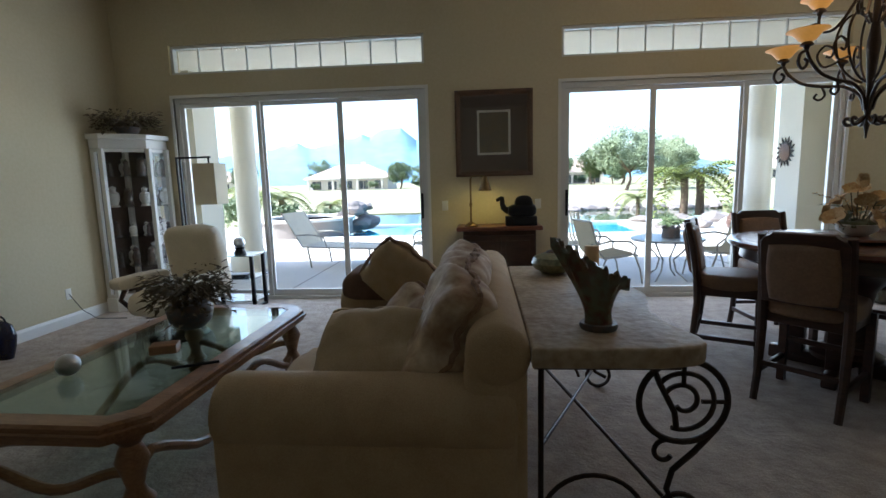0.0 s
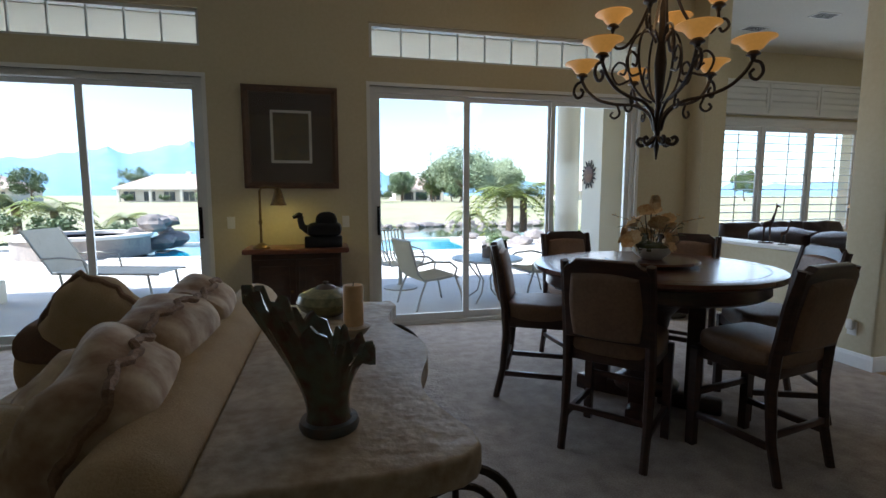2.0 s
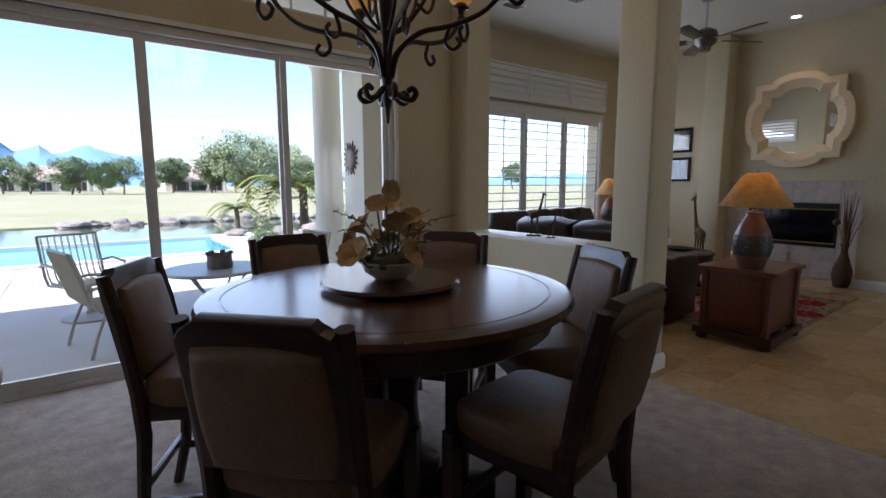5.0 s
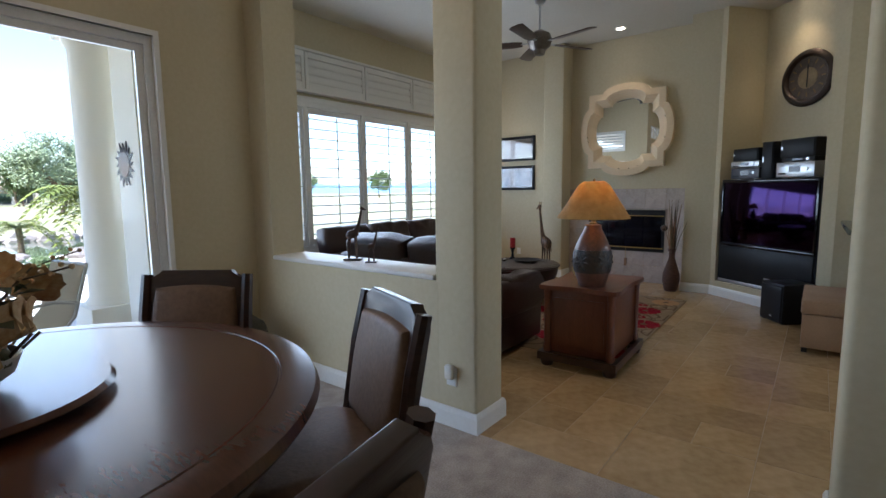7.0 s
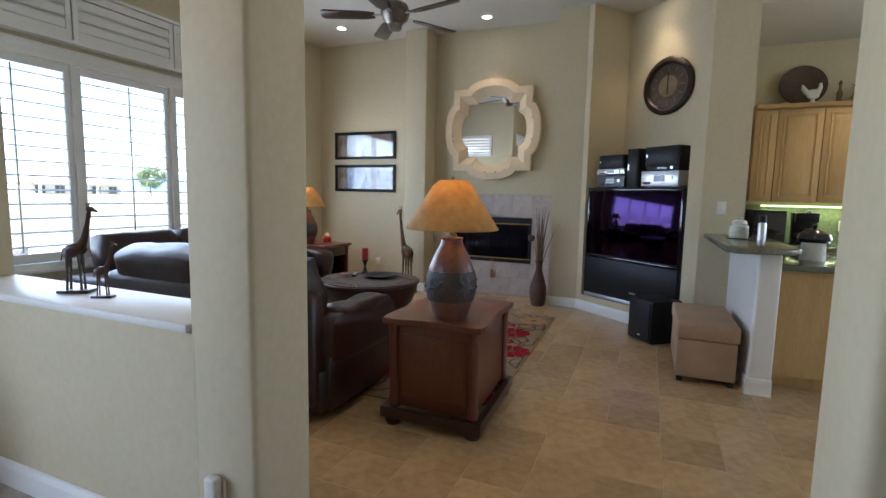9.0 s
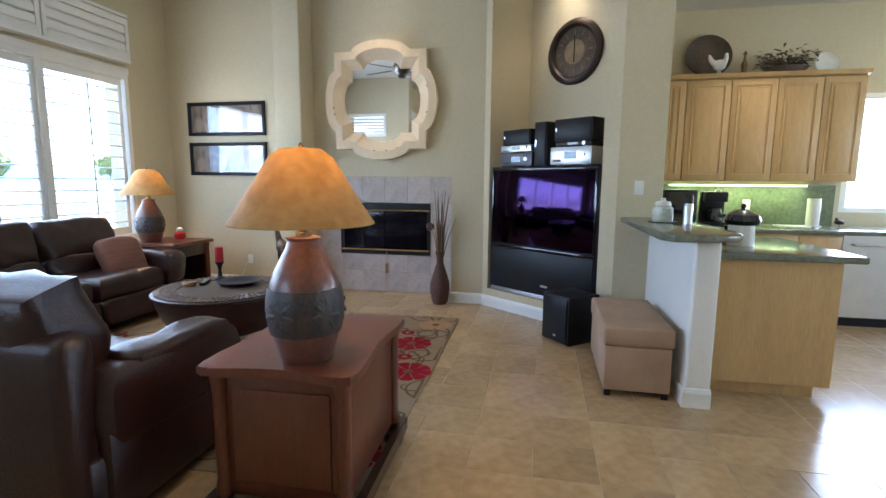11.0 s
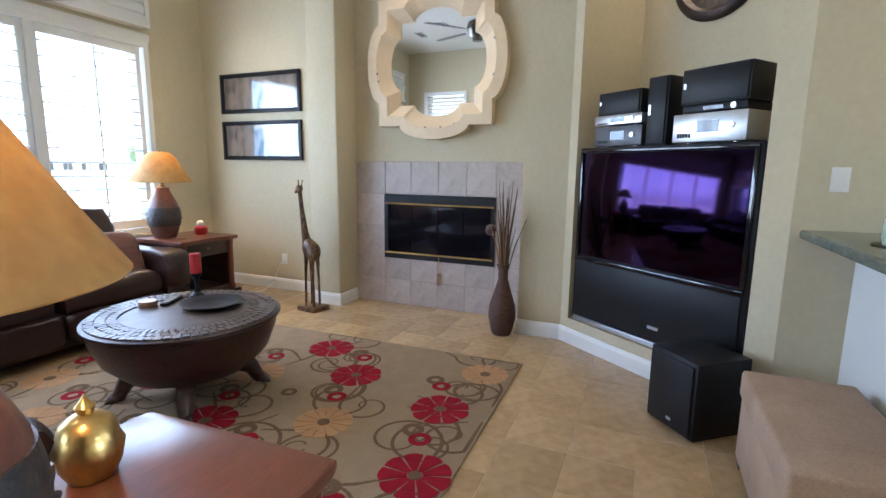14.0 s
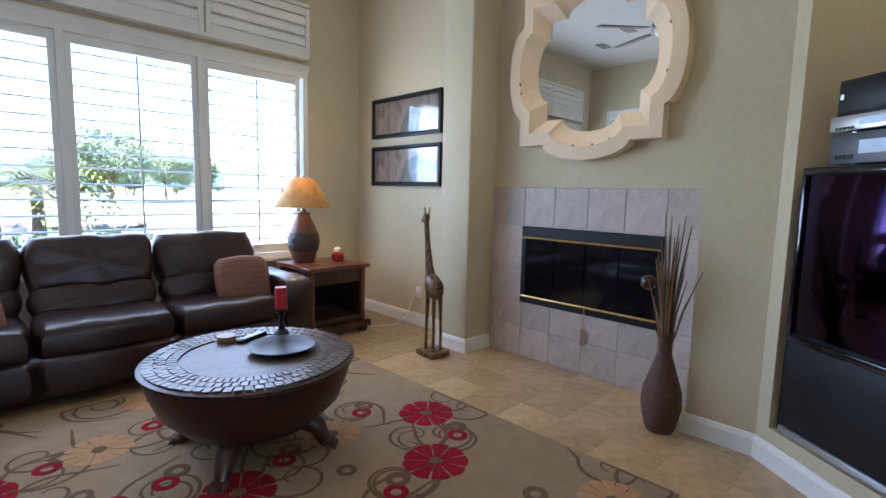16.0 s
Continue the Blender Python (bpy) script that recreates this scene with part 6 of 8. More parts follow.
tv = thing("television", "large black rear-projection television filling the niche", "television", tvm)
part("cabinet", ybox(0, TVW, -0.45, 0.03, 0.0, 1.30, 0.008), M_BLACK, tv)
part("screen", ybox(0.05, TVW - 0.05, 0.0305, 0.038, 0.52, 1.26, 0.002), mat("tv_screen", (0.030, 0.016, 0.058), 0.07, 1.0, color2=(0.026, 0.014, 0.05)), tv, "glossy dark screen with violet sheen")
bm = ybox(0.02, TVW - 0.02, 0.0305, 0.05, 1.265, 1.285, 0.003)
ybox(0.02, TVW - 0.02, 0.0305, 0.055, 0.475, 0.505, 0.004, bm)
for x in (0.018, TVW - 0.042):
    ybox(x, x + 0.024, 0.0305, 0.047, 0.506, 1.264, 0.003, bm)
part("bezel", bm, M_GLOSSBLACK, tv)
part("speaker_panel", ybox(0.03, TVW - 0.03, 0.0305, 0.044, 0.06, 0.47, 0.004), M_BLACK, tv, "black cloth speaker panel")
part("base_trim", ybox(0.03, TVW - 0.03, 0.0305, 0.05, 0.01, 0.045, 0.005), M_SILVER, tv)
part("badge", ybox(TVW / 2 + 0.05, TVW / 2 + 0.13, 0.0445, 0.047, 0.13, 0.15), M_SILVER, tv)


def gear(name, label, cat, x0, x1, d0, d1, z0, z1, material, face):
    g = thing(name, label, cat, tvm @ Matrix.Translation((x0, sgn * d0, z0)), group="audio equipment on the television")
    w, h = x1 - x0, z1 - z0
    part("case", ybox(0, w, d0 - d0 - (d1 - d0), 0, 0.008 if face != "speaker" else 0.0, h, 0.004), material, g)
    if face == "speaker":
        part("grille", ybox(0.01, w - 0.01, 0.0005, 0.012, 0.01, h - 0.01, 0.004), M_BLACK, g)
        part("badge", ybox(0.02, 0.035, 0.0125, 0.014, h * 0.45, h * 0.6), M_SILVER, g)
    else:
        part("display", ybox(w * 0.35, w * 0.65, 0.0005, 0.003, h * 0.35, h * 0.75), M_GLOSSBLACK, g)
        part("knob", lathe([(0, 0), (0.018, 0), (0.016, 0.015), (0, 0.016)], 16, m=Matrix.Translation((w * 0.82, 0, h * 0.55)) @ Euler((radians(-90 * sgn), 0, 0)).to_matrix().to_4x4()), M_SILVER, g)
        for s in (0.08, w - 0.08):
            part("foot", lathe([(0, 0), (0.015, 0), (0.015, 0.008), (0, 0.008)], 10, m=Matrix.Translation((s, -sgn * 0.05, 0))), M_SILVER, g)
        for j in range(5):
            part("button", ybox(w * 0.08 + j * 0.018, w * 0.08 + j * 0.018 + 0.011, 0.0005, 0.004, h * 0.2, h * 0.34), M_BLACK, g)
    return g


Z0 = 1.301
gear("amplifier", "grey receiver stacked on the television", "stereo", 0.10, 0.50, 0.0, 0.35, Z0, Z0 + 0.14, mat("grey_metal", (0.10, 0.10, 0.11), 0.4, 0.5), "gear")
gear("dvd_player", "slim silver disc player on a receiver", "player", 0.10, 0.50, 0.01, 0.30, Z0 + 0.141, Z0 + 0.215, M_SILVER, "gear")
gear("loudspeaker", "black centre loudspeaker on the disc player", "speaker", 0.12, 0.48, 0.0, 0.25, Z0 + 0.216, Z0 + 0.37, M_BLACK, "speaker")
gear("loudspeaker", "tall narrow black loudspeaker on the television", "speaker", 0.53, 0.68, 0.0, 0.15, Z0, Z0 + 0.42, M_BLACK, "speaker")
gear("receiver", "silver stereo receiver on the television", "stereo", 0.74, 1.18, 0.02, 0.35, Z0, Z0 + 0.17, M_SILVER, "gear")
gear("cable_box", "black set-top box on the silver receiver", "box", 0.78, 1.16, 0.0, 0.28, Z0 + 0.171, Z0 + 0.22, M_BLACK, "gear")
gear("loudspeaker", "wide black loudspeaker on top of the equipment", "speaker", 0.78, 1.18, 0.02, 0.25, Z0 + 0.221, Z0 + 0.42, M_BLACK, "speaker")
ckm = Matrix.Translation((*diag(0.66, ND - 0.003), 2.66)) @ Euler((0, 0, radians(ANG))).to_matrix().to_4x4() @ Euler((radians(-90 * sgn), 0, 0)).to_matrix().to_4x4()
ck = thing("wall_clock", "large round dark bronze wall clock", "clock", ckm)
part("rim", lathe([(0.24, 0), (0.32, 0), (0.325, 0.02), (0.30, 0.045), (0.265, 0.05), (0.24, 0.02)] + [(0.24, 0)], 56), M_IRON, ck)
part("face", lathe([(0, 0.004), (0.245, 0.004), (0.245, 0.012), (0.13, 0.014), (0, 0.014)], 48), M_CLOCKFACE, ck)
part("inner_dial", lathe([(0, 0.0145), (0.12, 0.0145), (0.12, 0.018), (0, 0.019)], 40), mat("brass_dial", (0.26, 0.19, 0.10), 0.4, 0.4, color2=(0.14, 0.10, 0.05)), ck)
for i in range(12):
    part("numeral", box(-0.008, 0.008, 0.165, 0.215, 0.0146, 0.017), M_OLDBRASS, ck, m=pose(0, 0, 0, 0, 0, 30 * i))
for a, l in ((0, 0.15), (178, 0.10)):
    part("clock_hand", box(-0.006, 0.006, 0, l, 0.0195, 0.022), M_BLACK, ck, m=pose(0, 0, 0, 0, 0, a))

# subwoofer and ottoman
sw = thing("subwoofer", "black cube subwoofer on the tile floor", "speaker", pose(8.52, 2.31, 0, 0, 0, 40))
part("cabinet", box(-0.16, 0.16, -0.17, 0.17, 0.01, 0.41, 0.006), M_BLACK, sw)
part("grille", box(-0.145, 0.145, 0.1705, 0.185, 0.03, 0.39, 0.006), M_BLACK, sw)
part("badge", box(-0.03, 0.0, 0.1855, 0.188, 0.06, 0.075), M_SILVER, sw)
for s in (-1, 1):
    part("foot", box(s * 0.13 - 0.02, s * 0.13 + 0.02, -0.15, 0.15, 0, 0.0095), M_BLACK, sw)
ot = thing("storage_ottoman", "tan suede storage ottoman with lid", "ottoman", pose(7.80, 1.965, 0))
part("body", box(-0.40, 0.40, -0.20, 0.20, 0.04, 0.33, 0.012), M_SUEDE, ot)
part("lid", box(-0.41, 0.41, -0.21, 0.21, 0.333, 0.455, 0.018, seg=3), M_SUEDE, ot)
for sx in (-1, 1):
    for sy in (-1, 1):
        part("foot", box(sx * 0.37 - 0.02, sx * 0.37 + 0.02, sy * 0.17 - 0.02, sy * 0.17 + 0.02, 0, 0.0395), M_BLACK, ot)

# ceiling fan, recessed lamps and vents
M_NICKEL = mat("aged_nickel", (0.22, 0.20, 0.17), 0.35, 0.9, color2=(0.14, 0.12, 0.10), scale=10, fine=60)
fn = thing("ceiling_fan", "bronze ceiling fan with five dark wooden blades", "fan", pose(7.80, 4.83, 0))
part("canopy", lathe([(0, H - 0.002), (0.07, H - 0.002), (0.06, H - 0.06), (0.015, H - 0.08), (0, H - 0.08)], 20), M_SILVER, fn)
part("rod", tube([(0, 0, H - 0.08), (0, 0, 3.245)], 0.013, 8), M_SILVER, fn)
part("motor", lathe([(0, 3.25), (0.05, 3.25), (0.12, 3.21), (0.145, 3.14), (0.12, 3.07), (0.07, 3.03), (0.06, 2.98), (0, 2.97)], 28), M_NICKEL, fn)
for i in range(5):
    b = part("blade", prism([(0.20, -0.05), (0.30, -0.07), (0.70, -0.08), (0.73, -0.045), (0.73, 0.045), (0.70, 0.08), (0.30, 0.07), (0.20, 0.05)], -0.004, 0.004, m=Euler((radians(11), 0, 0)).to_matrix().to_4x4(), bevel=0.002), M_DARKWOOD, fn, m=pose(0, 0, 3.11, 0, 0, 72 * i - 30))
    part("bracket", box(0.10, 0.22, -0.018, 0.018, -0.004, 0.006), M_SILVER, b)
for x, y, z in ((9.24, 6.45, H), (9.50, 4.45, H), (9.52, 2.47, H), (5.60, 5.45, H), (7.95, 5.60, H), (5.7, 3.2, H), (-3.95, 3.7, H), (9.2, 0.6, 3.12)):
    rl = thing("recessed_light", "lit recessed ceiling light with white trim ring", "light", pose(x, y, z - 0.0005), group="recessed ceiling lights")
    part("trim_ring", lathe([(0.055, -0.006), (0.085, -0.006), (0.088, 0.0), (0.055, 0.0)] + [(0.055, -0.006)], 28), M_TRIM, rl)
    part("lens", lathe([(0, -0.003), (0.054, -0.003), (0.054, -0.001), (0, -0.001)], 24), glow("downlight", (1.0, 0.80, 0.55), 6), rl)
    sp = new("downlight", bpy.data.lights.new("downlight", "SPOT"))
    sp.data.energy, sp.data.color, sp.data.spot_size, sp.data.spot_blend, sp.data.shadow_soft_size = 6.5, (1.0, 0.74, 0.45), radians(85), 0.8, 0.05
    sp.matrix_world = look((x, y, z - 0.02), (x, y, 0))
for x, y in ((6.55, 5.85), (6.1, 6.45)):
    vt = thing("ceiling_vent", "dark slotted air vent in the ceiling", "vent", pose(x, y, H - 0.0005), group="ceiling vents")
    part("frame", box(-0.16, 0.16, -0.09, 0.09, -0.008, 0), M_TRIM, vt)
    for j in range(5):
        part("slat", box(-0.14, 0.14, -0.07 + 0.03 * j, -0.055 + 0.03 * j, -0.011, -0.0085), M_BLACK, vt)
sc = thing("light_switch", "white rocker switch plate on the wall end", "switch", pose(8.609, 1.80, 1.305))
part("plate", box(-0.006, 0, -0.037, 0.037, -0.058, 0.058, 0.002), M_TRIM, sc)
part("rocker", box(-0.010, -0.0065, -0.016, 0.016, -0.03, 0.03, 0.001), M_TRIM, sc)
# ---- patterned rug ----
M_RUG = mat("rug_wool", (0.325, 0.25, 0.165), 0.95, color2=(0.265, 0.20, 0.13), scale=10, fine=160, bump=0.5, bump_scale=180, spec=0.1)
M_RUGRED = mat("rug_red", (0.30, 0.012, 0.028), 0.95, color2=(0.20, 0.008, 0.02), scale=12, fine=160, bump=0.5, bump_scale=180, spec=0.1)
M_RUGTAN = mat("rug_tan", (0.46, 0.28, 0.15), 0.95, color2=(0.38, 0.22, 0.11), scale=12, fine=160, bump=0.5, bump_scale=180, spec=0.1)
M_RUGBROWN = mat("rug_brown", (0.17, 0.115, 0.07), 0.95, color2=(0.12, 0.08, 0.048), scale=12, fine=160, bump=0.5, bump_scale=180, spec=0.1)
RGX, RGY = 2.75, 2.85
rug = thing("rug", "cream rug with red flowers and brown scrolling vines", "rug", pose(8.915, 3.34, 0.0, 0, 0, 1.2))
part("base_cloth", box(-RGX, 0, 0, RGY, 0.0, 0.011, 0.004), M_RUG, rug)


def flower_mesh(r, petals, inner):
    bm = bmesh.new()
    for k in range(petals):
        a0, a1 = 2 * math.pi * (k + 0.06) / petals, 2 * math.pi * (k + 0.94) / petals
        am = (a0 + a1) / 2
        pts = [(inner, a0), (r * 0.95, a0), (r * 0.99, a0 + (a1 - a0) * 0.25), (r, am), (r * 0.99, a1 - (a1 - a0) * 0.25), (r * 0.95, a1), (inner, a1)]
        prism([(q * math.cos(t), q * math.sin(t)) for q, t in pts], 0.0112, 0.0135, bm)
    return bm


def ring_mesh(r):
    return lathe([(r * 0.45, 0.0112), (r, 0.0112), (r, 0.0134), (r * 0.45, 0.0134), (r * 0.45, 0.0112)], 20)


big_red = finish("flower", flower_mesh(0.165, 9, 0.036), M_RUGRED)
big_tan = finish("flower", flower_mesh(0.155, 13, 0.036), M_RUGTAN)
small_red, small_brown = finish("floret", ring_mesh(0.058), M_RUGRED), finish("floret", ring_mesh(0.058), M_RUGBROWN)
core = finish("flower_core", lathe([(0, 0.0112), (0.032, 0.0112), (0.032, 0.0136), (0, 0.0136)], 14), M_RUGBROWN)
rnd = random.Random(33)
for gx in range(5):
    for gy in range(5):
        x, y = -RGX + 0.25 + gx * 0.56 + (0.20 if gy % 2 else 0) + rnd.uniform(-0.05, 0.05), 0.17 + gy * 0.62 + (0.12 if gx % 2 else 0) + rnd.uniform(-0.05, 0.05)
        if x > -0.12 or y > RGY - 0.16:
            continue
        red = (gx + 2 * gy) % 3 != 1
        piece("flower", big_red if red else big_tan, rug, pose(x, y, 0, 0, 0, rnd.uniform(0, 60)))
        piece("flower_core", core, rug, pose(x, y, 0))
        if x < -0.45:
            piece("floret", small_red, rug, pose(x + 0.27, y + 0.10, 0))
            piece("floret", small_brown, rug, pose(x + 0.34, y + 0.17, 0))
        for s in (1, -1, 1, -1):
            a = rnd.uniform(0, 360)
            r0 = rnd.uniform(0.16, 0.22)
            c = (x + s * 0.24, y + rnd.uniform(-0.20, 0.20), 0.0124)
            pts = arc(c, r0, a, a + s * 430, 40, "xy", grow=-r0 * 0.80)
            tail = Vector(pts[0]) + (Vector(pts[0]) - Vector(pts[1])).normalized() * 0.16 + Vector((0.03, 0.03, 0))
            pts = [tuple(tail)] + pts
            pts = [(min(max(px, -RGX + 0.02), -0.02), min(max(py, 0.02), RGY - 0.02), pz) for px, py, pz in pts]
            part("vine", tube(pts, [0.005] + [0.0105 - 0.005 * i / 41 for i in range(41)], 4, flat=0.12), M_RUGBROWN, rug)

for k in range(26):
    x, y = rnd.uniform(-RGX + 0.08, -0.08), rnd.uniform(0.08, RGY - 0.08)
    piece("floret", (small_red, small_brown)[k % 2], rug, pose(x, y, 0.0003) @ Matrix.Scale(rnd.uniform(0.6, 0.9), 4))

# ---- kitchen ----
KX, KY = 0.12, -0.25   # the fitted run along the east wall
bt = thing("bar_top", "polished green granite breakfast bar top", "counter", pose(0, 0, 0))
part("slab", prism([(7.36, 1.45), (8.72, 1.45), (8.72, 1.604), (8.607, 1.605), (8.607, 1.93), (7.27, 1.92), (7.17, 1.86), (7.20, 1.62), (7.27, 1.49)], 1.018, 1.062, bevel=0.012), M_GRANITE, bt)
pn = thing("kitchen_island", "maple peninsula cabinet with granite counter", "cabinet", pose(0, 0, 0))
part("body", box(7.60, 8.60, 0.80, 1.553, 0.09, 0.875), M_OAK, pn, smooth=False)
part("toe_kick", box(7.66, 8.60, 0.86, 1.553, 0.0, 0.089), M_OAK, pn, smooth=False)
part("worktop", prism([(7.55, 0.70), (8.66, 0.70), (8.66, 1.554), (7.55, 1.554)], 0.877, 0.92, bevel=0.01), M_GRANITE, pn)


def raised_door(parent, y0, y1, z0, z1, x):
    d = part("door", box(x - 0.020, x, y0 + 0.004, y1 - 0.004, z0, z1, 0.004), M_OAK, parent)
    path = [(x - 0.021, y0 + 0.06, z0 + 0.06), (x - 0.021, y1 - 0.06, z0 + 0.06), (x - 0.021, y1 - 0.06, z1 - 0.06), (x - 0.021, y0 + 0.06, z1 - 0.06)]
    part("moulding", tube(path, 0.010, 6, closed=True, flat=0.8), M_OAK, d)
    part("panel", box(x - 0.026, x - 0.0205, y0 + 0.085, y1 - 0.085, z0 + 0.085, z1 - 0.085, 0.005), M_OAK, d)
    return d


edges = [1.66, 1.45, 1.04, 0.63, 0.24, -0.12]
for y1, y0 in zip(edges, edges[1:]):
    uc = thing("wall_cabinet", "maple wall cabinet with raised panel door", "cabinet", pose(KX, KY, 0.035), group="maple wall cabinets")
    part("body", box(9.62, 9.938, y0, y1, 1.335, 2.33), M_OAK, uc, smooth=False)
    raised_door(uc, y0, y1, 1.345, 2.32, 9.619)
single("cornice", sweep([(0.0, 2.331), (0.025, 2.34), (0.045, 2.375), (0.0, 2.38), (-0.3, 2.38), (-0.3, 2.331)], [(9.60, 1.66, 0), (9.60, -0.13, 0)]), M_OAK, "maple crown moulding along the wall cabinets", "moulding", pose(KX, KY, 0.035), smooth=False)
lx = [1.66, 1.25, 0.85, 0.45, 0.08]
for y1, y0 in zip(lx, lx[1:]):
    lc = thing("base_cabinet", "maple base cabinet under the granite counter", "cabinet", pose(KX, KY, 0), group="maple base cabinets")
    part("body", box(9.34, 9.938, y0, y1, 0.10, 0.875), M_OAK, lc, smooth=False)
    raised_door(lc, y0, y1, 0.12, 0.68, 9.339)
    part("drawer", box(9.319, 9.339, y0 + 0.004, y1 - 0.004, 0.70, 0.86, 0.004), M_OAK, lc)
    part("toe_kick", box(9.40, 9.938, y0, y1, 0, 0.099), M_OAK, lc, smooth=False)
dw = thing("dishwasher", "stainless steel dishwasher with bar handle", "dishwasher", pose(KX, KY, 0))
part("body", box(9.33, 9.938, -0.54, 0.075, 0.10, 0.875), M_SILVER, dw, smooth=False)
part("handle", tube([(9.325, -0.46, 0.79), (9.29, -0.46, 0.79), (9.29, 0.0, 0.79), (9.325, 0.0, 0.79)], 0.011, 8), M_SILVER, dw)
part("toe_kick", box(9.40, 9.938, -0.54, 0.075, 0, 0.099), M_BLACK, dw, smooth=False)
bc2 = thing("base_cabinet", "maple sink cabinet under the window", "cabinet", pose(KX, KY, 0))
part("body", box(9.34, 9.938, -2.2, -0.545, 0.0, 0.875), M_OAK, bc2, smooth=False)
ctp = thing("countertop", "polished green granite kitchen counter", "counter", pose(KX, KY, 0))
part("slab", box(9.29, 9.939, -2.2, 1.67, 0.877, 0.92, 0.01), M_GRANITE, ctp)
single("backsplash", box(9.925, 9.939, -0.12, 1.66, 0.921, 1.334), mat("green_stone_splash", (0.20, 0.22, 0.13), 0.25, color2=(0.11, 0.13, 0.08), scale=5, fine=30), "green stone slab backsplash behind the counter", "", pose(KX, KY, 0), kind="structure", smooth=False)
uct = thing("under_cabinet_light", "slim lit tube light under the wall cabinets", "light", pose(KX, KY, 0))
part("tube", box(9.80, 9.83, 0.2, 1.5, 1.318, 1.334), glow("tube_glow", (0.85, 1.0, 0.35), 0.8), uct)
ul = new("under_cabinet_lamp", bpy.data.lights.new("under_cabinet_lamp", "AREA"))
ul.data.shape, ul.data.size, ul.data.size_y, ul.data.energy, ul.data.color = "RECTANGLE", 0.04, 1.3, 1.1, (0.90, 1.0, 0.40)
ul.matrix_world = pose(KX + 9.815, KY + 0.85, 1.314)
sk = thing("wall_socket", "white double wall socket on the backsplash", "socket", pose(KX + 9.924, KY + 0.70, 1.12))
part("plate", box(-0.006, 0, -0.037, 0.037, -0.058, 0.058, 0.002), M_TRIM, sk)
km = thing("coffee_maker", "black drip coffee maker with silver handle", "coffee maker", pose(KX + 9.60, KY + 1.12, 0.921))
part("base", box(-0.10, 0.10, -0.11, 0.11, 0, 0.04, 0.008), M_BLACK, km)
part("tower", box(0.02, 0.10, -0.11, 0.11, 0.0405, 0.34, 0.01), M_BLACK, km)
part("carafe", lathe([(0, 0.041), (0.07, 0.041), (0.08, 0.10), (0.06, 0.17), (0.05, 0.18), (0, 0.18)], 20, m=Matrix.Translation((-0.04, 0, 0))), M_GLOSSBLACK, km)
part("hood", box(-0.10, 0.018, -0.10, 0.10, 0.24, 0.34, 0.01), M_BLACK, km)
part("handle", tube(arc((-0.10, 0, 0.34), 0.03, 0, 180, 10, "yz"), 0.006, 6), M_SILVER, km)
mo = thing("microwave", "black countertop oven in the corner", "oven", pose(KX + 9.62, KY + 1.48, 0.921))
part("body", box(-0.22, 0.28, -0.15, 0.15, 0, 0.36, 0.01), M_BLACK, mo)
part("door", box(-0.232, -0.2205, -0.14, 0.14, 0.02, 0.34, 0.004), M_GLOSSBLACK, mo)
cn = thing("glass_canister", "ribbed glass canister with white lid on the bar", "jar", pose(8.10, 1.72, 1.063))
part("jar", lathe([(0, 0), (0.065, 0), (0.075, 0.03), (0.07, 0.10), (0.05, 0.12), (0, 0.12)], 16), mat("milky_glass", (0.62, 0.64, 0.56), 0.15, color2=(0.42, 0.48, 0.38), scale=14, fine=50, amount=1.5), cn)
part("lid", lathe([(0, 0.121), (0.055, 0.121), (0.05, 0.145), (0.015, 0.155), (0.018, 0.17), (0, 0.175)], 18), M_WHITECER, cn)
part("saucer", lathe([(0, -0.0), (0.09, 0.0), (0.10, 0.006), (0.066, 0.003)], 24), M_LEAF, cn)
tf = thing("thermos", "steel vacuum flask with dark cap on the bar", "flask", pose(7.98, 1.58, 1.063))
part("body", lathe([(0, 0), (0.03, 0), (0.03, 0.13), (0.026, 0.14), (0, 0.14)], 20), M_SILVER, tf)
part("cap", lathe([(0, 0.141), (0.027, 0.141), (0.027, 0.19), (0.02, 0.2), (0, 0.2)], 18), M_BLACK, tf)
tk = thing("teapot", "glossy black lidded pot on the counter", "pot", pose(8.02, 1.22, 0.921))
part("stand", lathe([(0, 0), (0.085, 0), (0.08, 0.14), (0, 0.14)], 26), M_WHITECER, tk, "white ceramic crock")
part("body", lathe([(0, 0.141), (0.10, 0.141), (0.115, 0.17), (0.10, 0.21), (0.05, 0.24), (0.02, 0.25), (0, 0.25)], 26), M_GLOSSBLACK, tk)
part("knob", lathe([(0, 0.25), (0.01, 0.25), (0.02, 0.27), (0.01, 0.285), (0, 0.287)], 14), M_GLOSSBLACK, tk)
part("handle", tube([(0.09, 0.02, 0.18), (0.17, 0.05, 0.19), (0.24, 0.07, 0.185)], 0.012, 8), M_BLACK, tk)
for k in range(2):
    single("lidded_pan", lathe([(0, 0), (0.09, 0), (0.10, 0.04), (0.06, 0.07), (0.012, 0.08), (0.02, 0.1), (0, 0.105)], 24), M_GLOSSBLACK, "black pan with domed lid on the counter", "pan", pose(8.26 + 0.16 * k, 1.18, 0.921), group="pans on the peninsula")
single("napkin_stack", box(-0.10, 0.10, -0.13, 0.13, 0, 0.02, 0.004), M_WHITECER, "folded white dish towel on the counter", "towel", pose(KX + 9.55, KY + 0.42, 0.921))
pt = thing("paper_towel_roll", "white paper towel roll by the window", "paper towel", pose(KX + 9.72, KY + 0.16, 0.921))
part("stand", lathe([(0, 0), (0.08, 0), (0.08, 0.012), (0, 0.012)], 22), M_SILVER, pt)
part("roll", lathe([(0, 0.0125), (0.058, 0.0125), (0.058, 0.28), (0, 0.28)], 26), M_WHITECER, pt)
